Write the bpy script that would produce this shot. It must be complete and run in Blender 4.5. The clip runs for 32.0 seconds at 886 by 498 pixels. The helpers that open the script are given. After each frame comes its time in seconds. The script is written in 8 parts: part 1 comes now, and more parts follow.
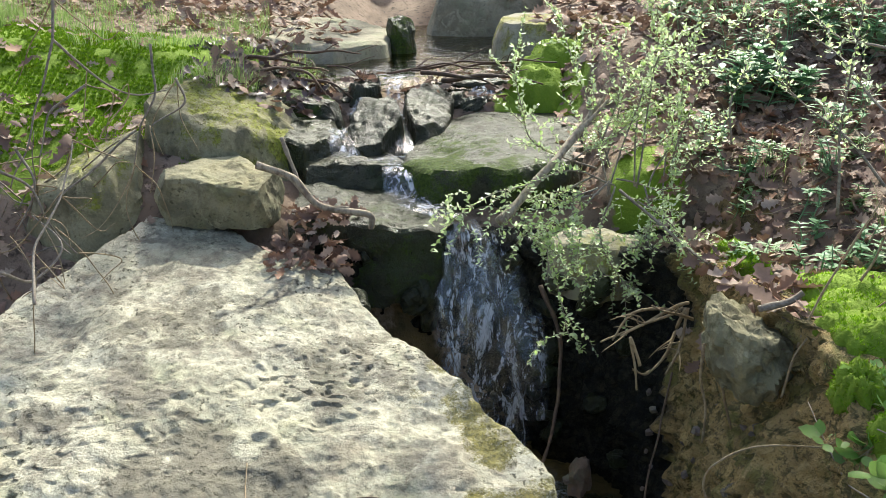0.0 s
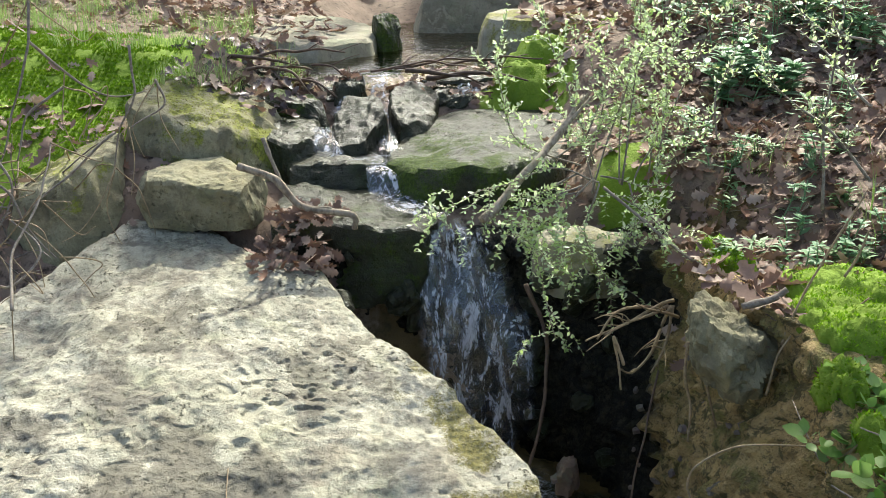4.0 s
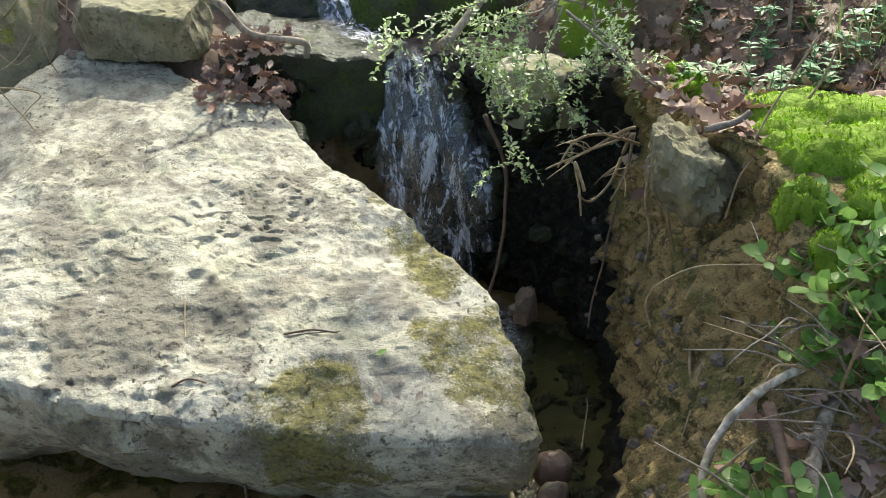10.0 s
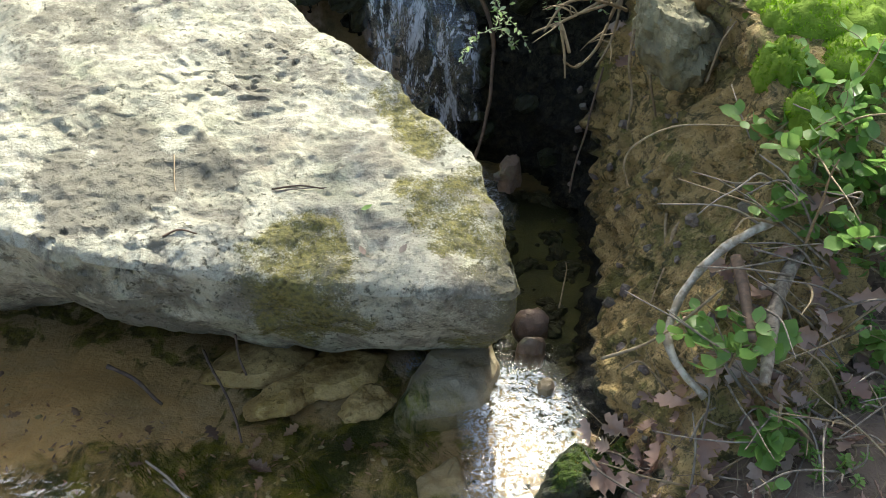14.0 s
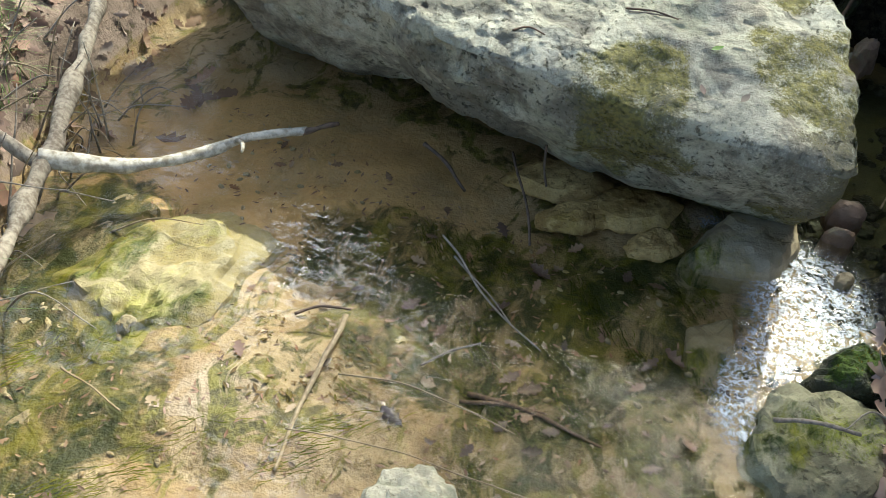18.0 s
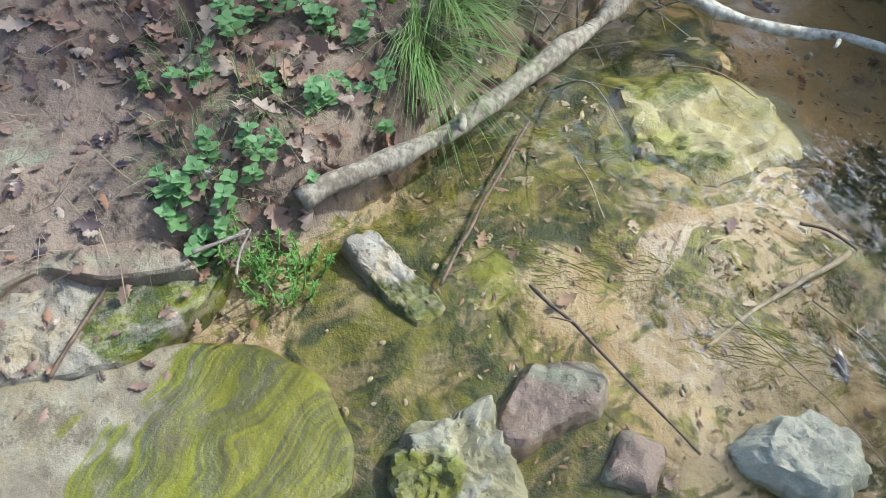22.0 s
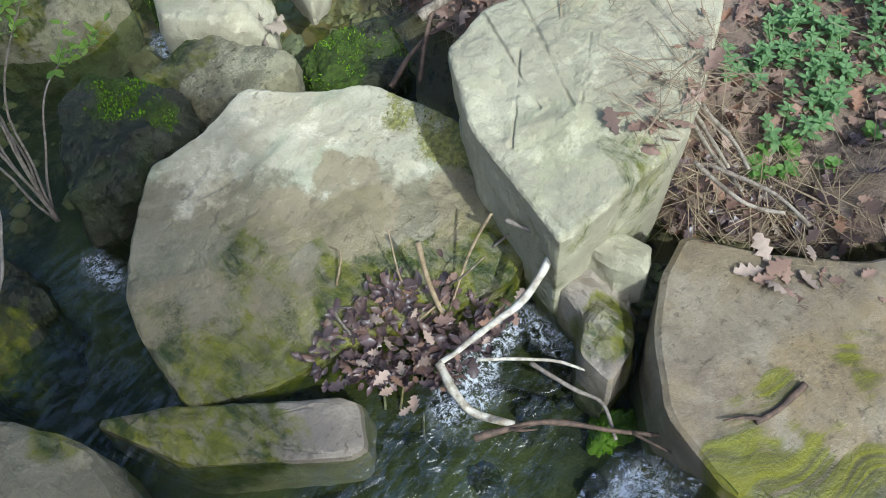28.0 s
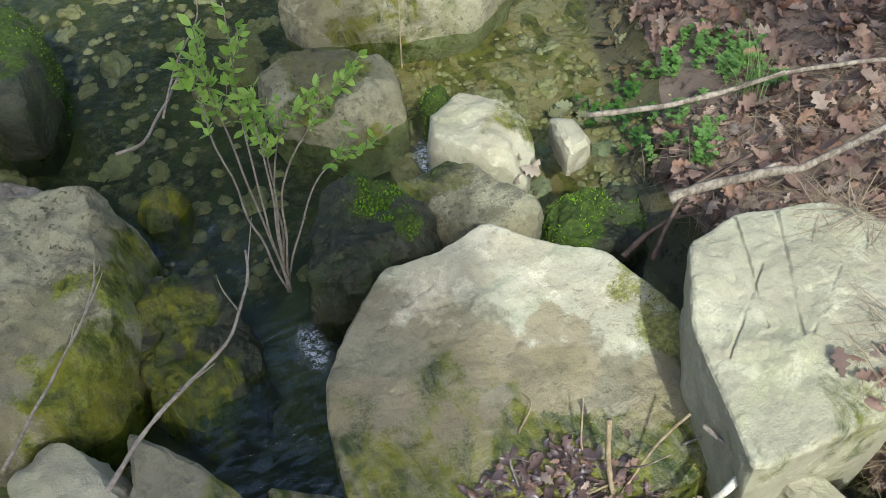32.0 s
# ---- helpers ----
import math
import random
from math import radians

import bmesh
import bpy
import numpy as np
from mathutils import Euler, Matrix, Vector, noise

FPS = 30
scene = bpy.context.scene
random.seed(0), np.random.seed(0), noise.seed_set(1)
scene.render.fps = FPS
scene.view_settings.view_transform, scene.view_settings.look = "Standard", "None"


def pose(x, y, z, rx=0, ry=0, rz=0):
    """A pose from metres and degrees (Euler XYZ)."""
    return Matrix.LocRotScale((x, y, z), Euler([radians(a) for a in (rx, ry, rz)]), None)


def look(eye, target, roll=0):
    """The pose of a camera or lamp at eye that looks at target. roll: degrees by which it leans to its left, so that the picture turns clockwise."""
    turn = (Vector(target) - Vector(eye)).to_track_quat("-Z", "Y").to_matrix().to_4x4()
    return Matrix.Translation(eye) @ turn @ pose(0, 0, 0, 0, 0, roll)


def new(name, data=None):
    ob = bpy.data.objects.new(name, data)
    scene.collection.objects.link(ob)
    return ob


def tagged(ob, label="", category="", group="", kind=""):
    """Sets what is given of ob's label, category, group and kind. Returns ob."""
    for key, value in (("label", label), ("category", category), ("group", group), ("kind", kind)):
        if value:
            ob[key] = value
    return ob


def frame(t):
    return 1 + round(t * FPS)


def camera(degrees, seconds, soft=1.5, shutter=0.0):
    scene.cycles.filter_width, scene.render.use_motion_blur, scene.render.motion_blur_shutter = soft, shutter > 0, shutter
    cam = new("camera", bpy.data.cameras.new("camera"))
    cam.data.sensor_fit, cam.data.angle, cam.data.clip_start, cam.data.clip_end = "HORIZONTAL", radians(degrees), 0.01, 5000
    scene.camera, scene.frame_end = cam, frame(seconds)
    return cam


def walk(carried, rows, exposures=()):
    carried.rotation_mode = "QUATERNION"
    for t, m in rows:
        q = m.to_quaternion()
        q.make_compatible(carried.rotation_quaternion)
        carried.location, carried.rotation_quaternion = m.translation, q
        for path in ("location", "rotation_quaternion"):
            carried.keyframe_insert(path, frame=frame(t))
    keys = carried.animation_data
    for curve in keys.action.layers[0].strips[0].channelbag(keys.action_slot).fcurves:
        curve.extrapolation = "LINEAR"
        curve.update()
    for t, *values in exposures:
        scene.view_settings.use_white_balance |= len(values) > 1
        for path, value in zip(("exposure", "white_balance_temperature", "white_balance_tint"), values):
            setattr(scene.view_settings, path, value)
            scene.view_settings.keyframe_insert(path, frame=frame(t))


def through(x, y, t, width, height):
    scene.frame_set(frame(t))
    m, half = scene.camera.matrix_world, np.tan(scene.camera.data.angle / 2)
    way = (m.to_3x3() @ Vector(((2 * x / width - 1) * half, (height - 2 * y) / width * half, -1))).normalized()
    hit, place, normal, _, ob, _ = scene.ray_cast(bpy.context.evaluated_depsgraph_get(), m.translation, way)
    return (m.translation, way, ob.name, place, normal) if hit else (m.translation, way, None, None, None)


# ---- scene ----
cam = camera(52.4, 32.0, soft=0.4)
METRES, EYE, TILT, LEAN, TURN = 1.5, 2.0, -18.5, 0.0, 0.0
ROWS = [
    (0.0, 0.0, 0.0, 0.0, 0.0, 0.0, -0.0),
    (0.5, 0.0042, -0.0001, -0.0037, -0.02, -0.12, 0.15),
    (1.0, 0.0059, -0.0008, -0.0033, -0.02, -0.33, 0.0),
    (1.5, 0.0075, -0.0008, -0.0028, -0.2, -0.42, -0.19),
    (2.0, 0.0066, 0.0011, -0.0029, -0.32, -0.45, -0.35),
    (2.5, 0.008, 0.0004, -0.002, -0.36, -0.37, -0.45),
    (3.0, 0.0109, -0.0003, -0.003, -0.41, -0.26, -0.17),
    (3.5, 0.0251, 0.007, 0.0036, -0.39, -0.25, 0.68),
    (5.5, 0.0248, 0.0393, 0.016, -0.14, -0.19, 0.38),
    (6.0, 0.0221, 0.0457, 0.0121, -0.14, -0.22, -0.06),
    (6.5, 0.0194, 0.0487, 0.0097, -0.05, -0.25, -0.39),
    (7.0, 0.0183, 0.0551, 0.0164, -0.15, -0.26, -0.3),
    (7.5, 0.0216, 0.0573, 0.0103, -0.16, -0.82, 0.03),
    (8.0, 0.0367, 0.0633, -0.0061, -0.17, -4.37, 0.51),
    (8.5, 0.0362, 0.0628, -0.0144, -1.16, -6.98, 0.83),
    (9.0, 0.0273, 0.0615, -0.0186, -2.27, -8.22, 0.8),
    (9.5, 0.0208, 0.0589, -0.0255, -2.57, -9.05, 0.77),
    (10.0, 0.0222, 0.0565, -0.0316, -3.16, -10.01, 1.05),
    (10.5, 0.0257, 0.0578, -0.0295, -3.49, -10.61, 1.35),
    (11.0, 0.0261, 0.0597, -0.0276, -4.14, -10.54, 1.27),
    (11.5, 0.0271, 0.0582, -0.0289, -4.22, -10.56, 1.47),
    (12.0, 0.0315, 0.0491, -0.0381, -4.36, -10.89, 1.52),
    (12.5, 0.0267, 0.0348, -0.0509, -4.18, -12.69, 1.28),
    (13.0, 0.0269, 0.0215, -0.0617, -3.85, -14.75, 0.79),
    (13.5, 0.0279, 0.0096, -0.071, -3.61, -16.4, 0.39),
    (15.5, 0.0213, -0.0036, -0.0909, -2.71, -18.81, -2.02),
    (16.0, -0.0056, -0.015, -0.1087, 0.1, -21.6, -3.91),
    (16.5, -0.0325, -0.0294, -0.1229, 6.28, -23.81, -5.07),
    (17.0, -0.0465, -0.0423, -0.1288, 10.78, -25.01, -6.52),
    (17.5, -0.0585, -0.0461, -0.1343, 13.69, -26.11, -7.31),
    (18.0, -0.0673, -0.0551, -0.1437, 16.92, -27.4, -8.31),
    (18.5, -0.0705, -0.0651, -0.1507, 21.22, -28.52, -9.47),
    (19.0, -0.086, -0.0715, -0.1699, 27.41, -30.93, -12.01),
    (19.5, -0.0946, -0.0734, -0.1773, 34.27, -34.34, -14.08),
    (20.0, -0.0996, -0.082, -0.1848, 40.28, -36.4, -14.83),
    (20.5, -0.1034, -0.0935, -0.1952, 44.53, -38.48, -15.9),
    (21.0, -0.1061, -0.0999, -0.2016, 47.98, -39.95, -16.86),
    (21.5, -0.1145, -0.1122, -0.21, 51.89, -41.37, -17.34),
    (22.0, -0.1242, -0.1437, -0.2238, 57.28, -43.61, -17.8),
    (22.5, -0.1237, -0.1685, -0.236, 61.84, -45.77, -18.56),
    (23.0, -0.1214, -0.1891, -0.2475, 66.95, -48.42, -18.54),
    (23.5, -0.1203, -0.222, -0.2679, 73.64, -50.81, -18.55),
    (24.0, -0.1273, -0.273, -0.2858, 81.74, -53.36, -18.72),
    (24.5, -0.1368, -0.3253, -0.2953, 90.1, -55.93, -17.73),
    (25.0, -0.1204, -0.3609, -0.3065, 98.17, -60.04, -15.43),
    (25.5, -0.1001, -0.3915, -0.3134, 105.99, -64.45, -14.76),
    (26.0, -0.0797, -0.4142, -0.3181, 112.86, -67.0, -13.3),
    (26.5, -0.0551, -0.43, -0.3203, 119.08, -68.84, -11.29),
    (28.5, -0.0058, -0.4642, -0.3248, 135.71, -70.51, -10.22),
    (29.0, -0.0158, -0.4728, -0.3177, 136.43, -70.47, -9.45),
    (29.5, -0.0163, -0.476, -0.3131, 136.35, -70.14, -8.95),
    (30.0, -0.0157, -0.4751, -0.3096, 136.4, -69.45, -9.01),
    (30.5, -0.0112, -0.4835, -0.3006, 138.97, -68.49, -8.52),
    (31.0, -0.0072, -0.4933, -0.2857, 145.31, -68.23, -6.12),
    (31.5, -0.0033, -0.5041, -0.2732, 150.67, -67.28, -5.57),
    (32.0, 0.0015, -0.515, -0.2665, 153.4, -65.83, -5.49),
]
EXPOSURES = [(0.0, 1.19, 6230, 3), (11.0, 1.31, 6230, 3), (13.0, 1.4, 6230, 3), (16.0, 1.47, 6300, -2), (18.0, 1.21, 5930, -2), (21.0, 0.94, 5400, -1), (23.5, 0.92, 4960, 2), (25.0, 0.39, 4960, 2), (26.0, 0.33, 5040, 3), (29.0, 0.54, 5250, 3), (32.0, 0.58, 5480, 3)]
walk(cam, [(t, pose(0, 0, EYE, TILT, LEAN, TURN) @ pose(METRES * x, METRES * y, METRES * z, 90 + pitch, roll, yaw)) for t, x, y, z, yaw, pitch, roll in ROWS], EXPOSURES)

# ---- world and sun ----
SUN_EL, SUN_AZ = 46.0, 12.0  # degrees above the horizon; degrees from +y towards +x
world = bpy.data.worlds.new("sky")
scene.world = world
world.use_nodes = True
wn = world.node_tree.nodes
sky = wn.new("ShaderNodeTexSky")
sky.sky_type, sky.sun_disc = "NISHITA", False
sky.air_density, sky.dust_density, sky.ozone_density = 0.75, 5.0, 0.4
sky.sun_elevation, sky.sun_rotation = radians(SUN_EL), radians(SUN_AZ)
wn["Background"].inputs[1].default_value = 0.15
world.node_tree.links.new(sky.outputs[0], wn["Background"].inputs[0])
sun_data = bpy.data.lights.new("sun", "SUN")
sun_data.energy, sun_data.angle, sun_data.color = 2.9, radians(0.6), (1.0, 0.94, 0.82)
sun = new("sun", sun_data)
to_sun = Vector((math.sin(radians(SUN_AZ)) * math.cos(radians(SUN_EL)), math.cos(radians(SUN_AZ)) * math.cos(radians(SUN_EL)), math.sin(radians(SUN_EL))))
sun.matrix_world = look(tuple(to_sun * 30), (0, 0, 0))


# ---- noise ----
def hash3(i, seed):
    a = (i[..., 0].astype(np.int64) * 73856093) ^ (i[..., 1].astype(np.int64) * 19349663) ^ (i[..., 2].astype(np.int64) * 83492791) ^ (seed * 2654435)
    a = (a ^ (a >> 13)) * 1274126177 & 0x7FFFFFFF
    a = (a ^ (a >> 11)) * 668265263 & 0x7FFFFFFF
    return (a ^ (a >> 15)) % 65536 / 32768.0 - 1.0


def vnoise(p, seed=0):
    """Smooth value noise in -1 to 1 at the points p."""
    i = np.floor(p)
    f = p - i
    u = f * f * (3 - 2 * f)
    out = 0
    for dx in (0, 1):
        for dy in (0, 1):
            for dz in (0, 1):
                w = (u[..., 0] if dx else 1 - u[..., 0]) * (u[..., 1] if dy else 1 - u[..., 1]) * (u[..., 2] if dz else 1 - u[..., 2])
                out = out + w * hash3(i + np.array((dx, dy, dz)), seed)
    return out


def fbm(p, octaves=4, seed=0, gain=0.5):
    out, a = 0, 1.0
    for o in range(octaves):
        out = out + a * vnoise(p * 2.03 ** o, seed + o)
        a *= gain
    return out


def smooth(x, a, b):
    t = np.clip((x - a) / (b - a), 0, 1)
    return t * t * (3 - 2 * t)


# ---- materials ----
def nodes_of(name):
    m = bpy.data.materials.new(name)
    m.use_nodes = True
    return m, m.node_tree.nodes, m.node_tree.links, m.node_tree.nodes["Principled BSDF"]


class Graph:
    """Small node builder."""

    def __init__(self, name):
        self.m, self.n, self.l, self.b = nodes_of(name)
        self.pos = self.n.new("ShaderNodeNewGeometry")

    def put(self, node, key, value):
        if hasattr(value, "links"):
            self.l.new(value, node.inputs[key])
        else:
            node.inputs[key].default_value = value

    def noise(self, scale, detail=4, rough=0.55, stretch=(1, 1, 1), distort=0.0, vec=None):
        mp = self.n.new("ShaderNodeMapping")
        mp.inputs["Scale"].default_value = stretch
        self.l.new(vec or self.pos.outputs["Position"], mp.inputs["Vector"])
        t = self.n.new("ShaderNodeTexNoise")
        t.inputs["Scale"].default_value, t.inputs["Detail"].default_value, t.inputs["Roughness"].default_value, t.inputs["Distortion"].default_value = scale, detail, rough, distort
        self.l.new(mp.outputs[0], t.inputs["Vector"])
        return t.outputs["Fac"]

    def voronoi(self, scale, feature="F1", stretch=(1, 1, 1)):
        mp = self.n.new("ShaderNodeMapping")
        mp.inputs["Scale"].default_value = stretch
        self.l.new(self.pos.outputs["Position"], mp.inputs["Vector"])
        t = self.n.new("ShaderNodeTexVoronoi")
        t.feature = feature
        t.inputs["Scale"].default_value = scale
        self.l.new(mp.outputs[0], t.inputs["Vector"])
        return t.outputs["Distance"]

    def ramp(self, fac, a, b, lo=0.0, hi=1.0):
        r = self.n.new("ShaderNodeMapRange")
        r.interpolation_type = "SMOOTHSTEP"
        self.put(r, 0, fac)
        for i, v in enumerate((a, b, lo, hi)):
            r.inputs[i + 1].default_value = v
        return r.outputs[0]

    def maths(self, op, a, b=0.0):
        r = self.n.new("ShaderNodeMath")
        r.operation = op
        self.put(r, 0, a), self.put(r, 1, b)
        return r.outputs[0]

    def mix(self, fac, a, b):
        r = self.n.new("ShaderNodeMix")
        r.data_type = "RGBA"
        self.put(r, 0, fac)
        for k, v in ((6, a), (7, b)):
            if hasattr(v, "links"):
                self.l.new(v, r.inputs[k])
            else:
                r.inputs[k].default_value = (*v, 1)
        return r.outputs[2]

    def attr(self, name):
        r = self.n.new("ShaderNodeAttribute")
        r.attribute_name = name
        return r

    def part_of(self, colour, axis):
        r = self.n.new("ShaderNodeSeparateXYZ")
        self.l.new(colour, r.inputs[0])
        return r.outputs[axis]

    def bump(self, height, strength=0.5, distance=0.01, under=None):
        r = self.n.new("ShaderNodeBump")
        r.inputs["Strength"].default_value, r.inputs["Distance"].default_value = strength, distance
        self.l.new(height, r.inputs["Height"])
        if under:
            self.l.new(under, r.inputs["Normal"])
        self.l.new(r.outputs[0], self.b.inputs["Normal"])
        return r.outputs[0]

    def done(self, colour=None, rough=0.8, spec=None):
        if colour is not None:
            self.put(self.b, "Base Color", colour if hasattr(colour, "links") else (*colour, 1))
        self.put(self.b, "Roughness", rough)
        if spec is not None:
            self.b.inputs["Specular IOR Level"].default_value = spec
        return self.m


def rock_mat(name, pale, mid, dark, wet=None, lichen=0.3, rough=0.85, pits=0.5, mosscol=(0.13, 0.125, 0.03), tint=(0.30, 0.32, 0.20), relief=0.009, spec=0.35, blot=0.5, speck=0.22, crust=0.6, flow=False):
    """Sandstone: pale ground, soft grey and greenish clouds, dark pits and specks, moss and algae by the vertex mask, damp up to the height wet."""
    g = Graph(name)
    big, cloud, fine, grain = g.noise(2.2, 5, 0.6), g.noise(6.5, 6, 0.68, distort=0.4), g.noise(17, 6, 0.7), g.noise(140, 3, 0.75)
    c = g.mix(g.ramp(big, 0.4, 0.58), pale, mid)
    c = g.mix(g.maths("MULTIPLY", g.ramp(g.noise(3.3, 6, 0.7, distort=0.6), 0.5, 0.62), 0.6), c, tint)
    c = g.mix(g.maths("MULTIPLY", g.ramp(g.noise(1.7, 6, 0.7, distort=0.8), 0.52, 0.64), blot), c, (dark[0] * 1.9, dark[1] * 1.75, dark[2] * 1.7))
    c = g.mix(g.maths("MULTIPLY", g.ramp(cloud, 0.45, 0.64), min(0.9, lichen * 1.5)), c, (dark[0] * 1.4, dark[1] * 1.35, dark[2] * 1.4))
    c = g.mix(g.maths("MULTIPLY", g.ramp(fine, 0.52, 0.7), lichen * 1.3), c, dark)
    crust = g.maths("MULTIPLY", g.ramp(g.noise(8.5, 6, 0.72, distort=0.5), 0.53, 0.63), crust)
    c = g.mix(crust, c, (min(0.85, pale[0] * 1.22), min(0.85, pale[1] * 1.22), min(0.85, pale[2] * 1.2)))
    c = g.mix(g.ramp(grain, 0.35, 0.75, 0.0, speck), c, dark)
    c = g.mix(g.maths("MULTIPLY", g.ramp(g.noise(75, 5, 0.8), 0.56, 0.64), min(0.4, lichen * 0.55)), c, (dark[0] * 0.8, dark[1] * 0.8, dark[2] * 0.7))
    spots = g.maths("MULTIPLY", g.ramp(g.noise(46, 4, 0.7), 0.58, 0.65), g.ramp(g.noise(2.6, 3, 0.5), 0.42, 0.56, 0.15, 1.0))
    c = g.mix(g.maths("MULTIPLY", spots, lichen * 1.2), c, (dark[0] * 0.75, dark[1] * 0.72, dark[2] * 0.6))
    r = g.ramp(fine, 0.3, 0.7, rough, min(1.0, rough + 0.1))
    if wet is not None:
        z = g.part_of(g.pos.outputs["Position"], 2)
        zz = g.maths("ADD", z, g.maths("MULTIPLY", g.maths("SUBTRACT", g.noise(6, 5, 0.65), 0.5), 0.16))
        w = g.ramp(zz, wet, wet + 0.02, 1, 0)
        c = g.mix(g.maths("MULTIPLY", w, 0.7), c, (dark[0] * 0.5, dark[1] * 0.5, dark[2] * 0.4))
        r = g.maths("SUBTRACT", r, g.maths("MULTIPLY", w, rough - 0.25))
    mask = g.attr("mask")
    mo = g.part_of(mask.outputs["Vector"], 0)
    al = g.part_of(mask.outputs["Vector"], 1)
    mossy = g.mix(g.ramp(g.noise(75, 3), 0.35, 0.65), mosscol, (mosscol[0] * 2.0, mosscol[1] * 2.0, mosscol[2] * 1.7))
    edge = g.maths("ADD", mo, g.maths("MULTIPLY", g.maths("SUBTRACT", g.noise(12, 5, 0.75), 0.5), 1.9))
    edge = g.maths("ADD", edge, g.maths("MULTIPLY", g.maths("SUBTRACT", grain, 0.5), 1.1))
    soft_moss = g.ramp(edge, 0.4, 0.85, 0.0, 0.9)
    c = g.mix(soft_moss, c, mossy)
    r = g.maths("MAXIMUM", r, soft_moss)
    green = g.mix(g.ramp(g.noise(7, 5, 0.65, (1.6, 1.0, 1), 1.0), 0.36, 0.64), (0.022, 0.038, 0.002), (0.165, 0.16, 0.008))
    green = g.mix(g.maths("MULTIPLY", g.ramp(g.noise(30, 4, 0.7, (2.4, 0.6, 1), 0.6), 0.5, 0.66), 0.6), green, (0.11, 0.115, 0.01))
    edge2 = g.maths("ADD", al, g.maths("MULTIPLY", g.maths("SUBTRACT", g.noise(5.5, 6, 0.7, distort=1.2), 0.5), 1.9))
    damp = g.ramp(edge2, 0.35, 0.72)
    thick = g.ramp(g.noise(16, 5, 0.7, (1.8, 0.7, 1), 0.8), 0.34, 0.6, 0.35, 0.97)
    if flow:
        run = g.attr("flow").outputs["Vector"]
        streak = g.noise(1.0, 6, 0.75, (52, 2.6, 1), 0.3, run)
        broad = g.noise(1.0, 4, 0.6, (9, 1.0, 1), 0.5, run)
        green = g.mix(g.ramp(g.maths("ADD", g.maths("MULTIPLY", streak, 0.65), g.maths("MULTIPLY", broad, 0.35)), 0.39, 0.61), (0.010, 0.020, 0.001), (0.165, 0.16, 0.002))
        edge2 = g.maths("ADD", al, g.maths("MULTIPLY", g.maths("SUBTRACT", broad, 0.5), 2.0))
        edge2 = g.maths("ADD", edge2, g.maths("MULTIPLY", g.maths("SUBTRACT", streak, 0.5), 0.9))
        damp = g.ramp(edge2, 0.35, 0.75)
        thick = g.ramp(streak, 0.3, 0.6, 0.65, 0.92)
    c = g.mix(g.maths("MULTIPLY", damp, thick), c, green)
    st = g.part_of(mask.outputs["Vector"], 2)
    edge3 = g.maths("ADD", st, g.maths("MULTIPLY", g.maths("SUBTRACT", g.noise(6, 6, 0.75, distort=0.5), 0.5), 1.6))
    edge3 = g.maths("ADD", edge3, g.maths("MULTIPLY", g.maths("SUBTRACT", grain, 0.5), 0.9))
    c = g.mix(g.ramp(edge3, 0.4, 0.85, 0.0, 0.8), c, (dark[0] * 1.15, dark[1] * 1.12, dark[2] * 1.1))
    h = g.maths("ADD", g.maths("MULTIPLY", fine, 1.1), g.maths("MULTIPLY", grain, 0.2))
    h = g.maths("ADD", h, g.maths("MULTIPLY", cloud, 0.8))
    h = g.maths("SUBTRACT", h, g.maths("MULTIPLY", spots, 0.6 * pits))
    g.bump(h, 1.0, relief)
    return g.done(c, r, spec)


def simple_mat(name, a, b, scale=20, rough=0.75, bump=0.4, stretch=(1, 1, 1), spec=0.3, sheen=0.0, detail=4):
    g = Graph(name)
    n = g.noise(scale, detail, 0.6, stretch)
    info = g.n.new("ShaderNodeObjectInfo")
    n = g.maths("ADD", g.maths("MULTIPLY", n, 0.6), g.maths("MULTIPLY", g.noise(scale * 0.22, 5, 0.7), 0.4))
    f = g.maths("ADD", g.ramp(n, 0.38, 0.62), g.maths("MULTIPLY", g.maths("SUBTRACT", info.outputs["Random"], 0.5), 0.4))
    g.bump(n, bump, 0.004)
    return g.done(g.mix(f, a, b), rough, spec)


def leaf_mat(name, cols, rough=0.55, through=0.3, spec=0.35, vein=0.0):
    """Leaf: a colour for each island, some light through it."""
    g = Graph(name)
    ramp = g.n.new("ShaderNodeValToRGB")
    el = ramp.color_ramp.elements
    for i, c in enumerate(cols):
        e = el[i] if i < 2 else el.new(1.0)
        e.position = i / (len(cols) - 1) if i != 1 else e.position
        e.color = (*c, 1)
    for i, e in enumerate(sorted(el, key=lambda q: q.position)):
        e.color = (*cols[i], 1)
        e.position = i / (len(cols) - 1)
    order = g.pos.outputs["Random Per Island"]
    g.l.new(order, ramp.inputs[0])
    c = g.mix(g.maths("MULTIPLY", g.noise(90, 3), 0.5), ramp.outputs[0], (cols[0][0] * 0.6, cols[0][1] * 0.6, cols[0][2] * 0.6))
    g.done(c, rough, spec)
    if through:
        tr = g.n.new("ShaderNodeBsdfTranslucent")
        g.l.new(c, tr.inputs[0])
        mx = g.n.new("ShaderNodeMixShader")
        mx.inputs[0].default_value = through
        g.l.new(g.b.outputs[0], mx.inputs[1]), g.l.new(tr.outputs[0], mx.inputs[2])
        g.l.new(mx.outputs[0], g.n["Material Output"].inputs[0])
    return g.m


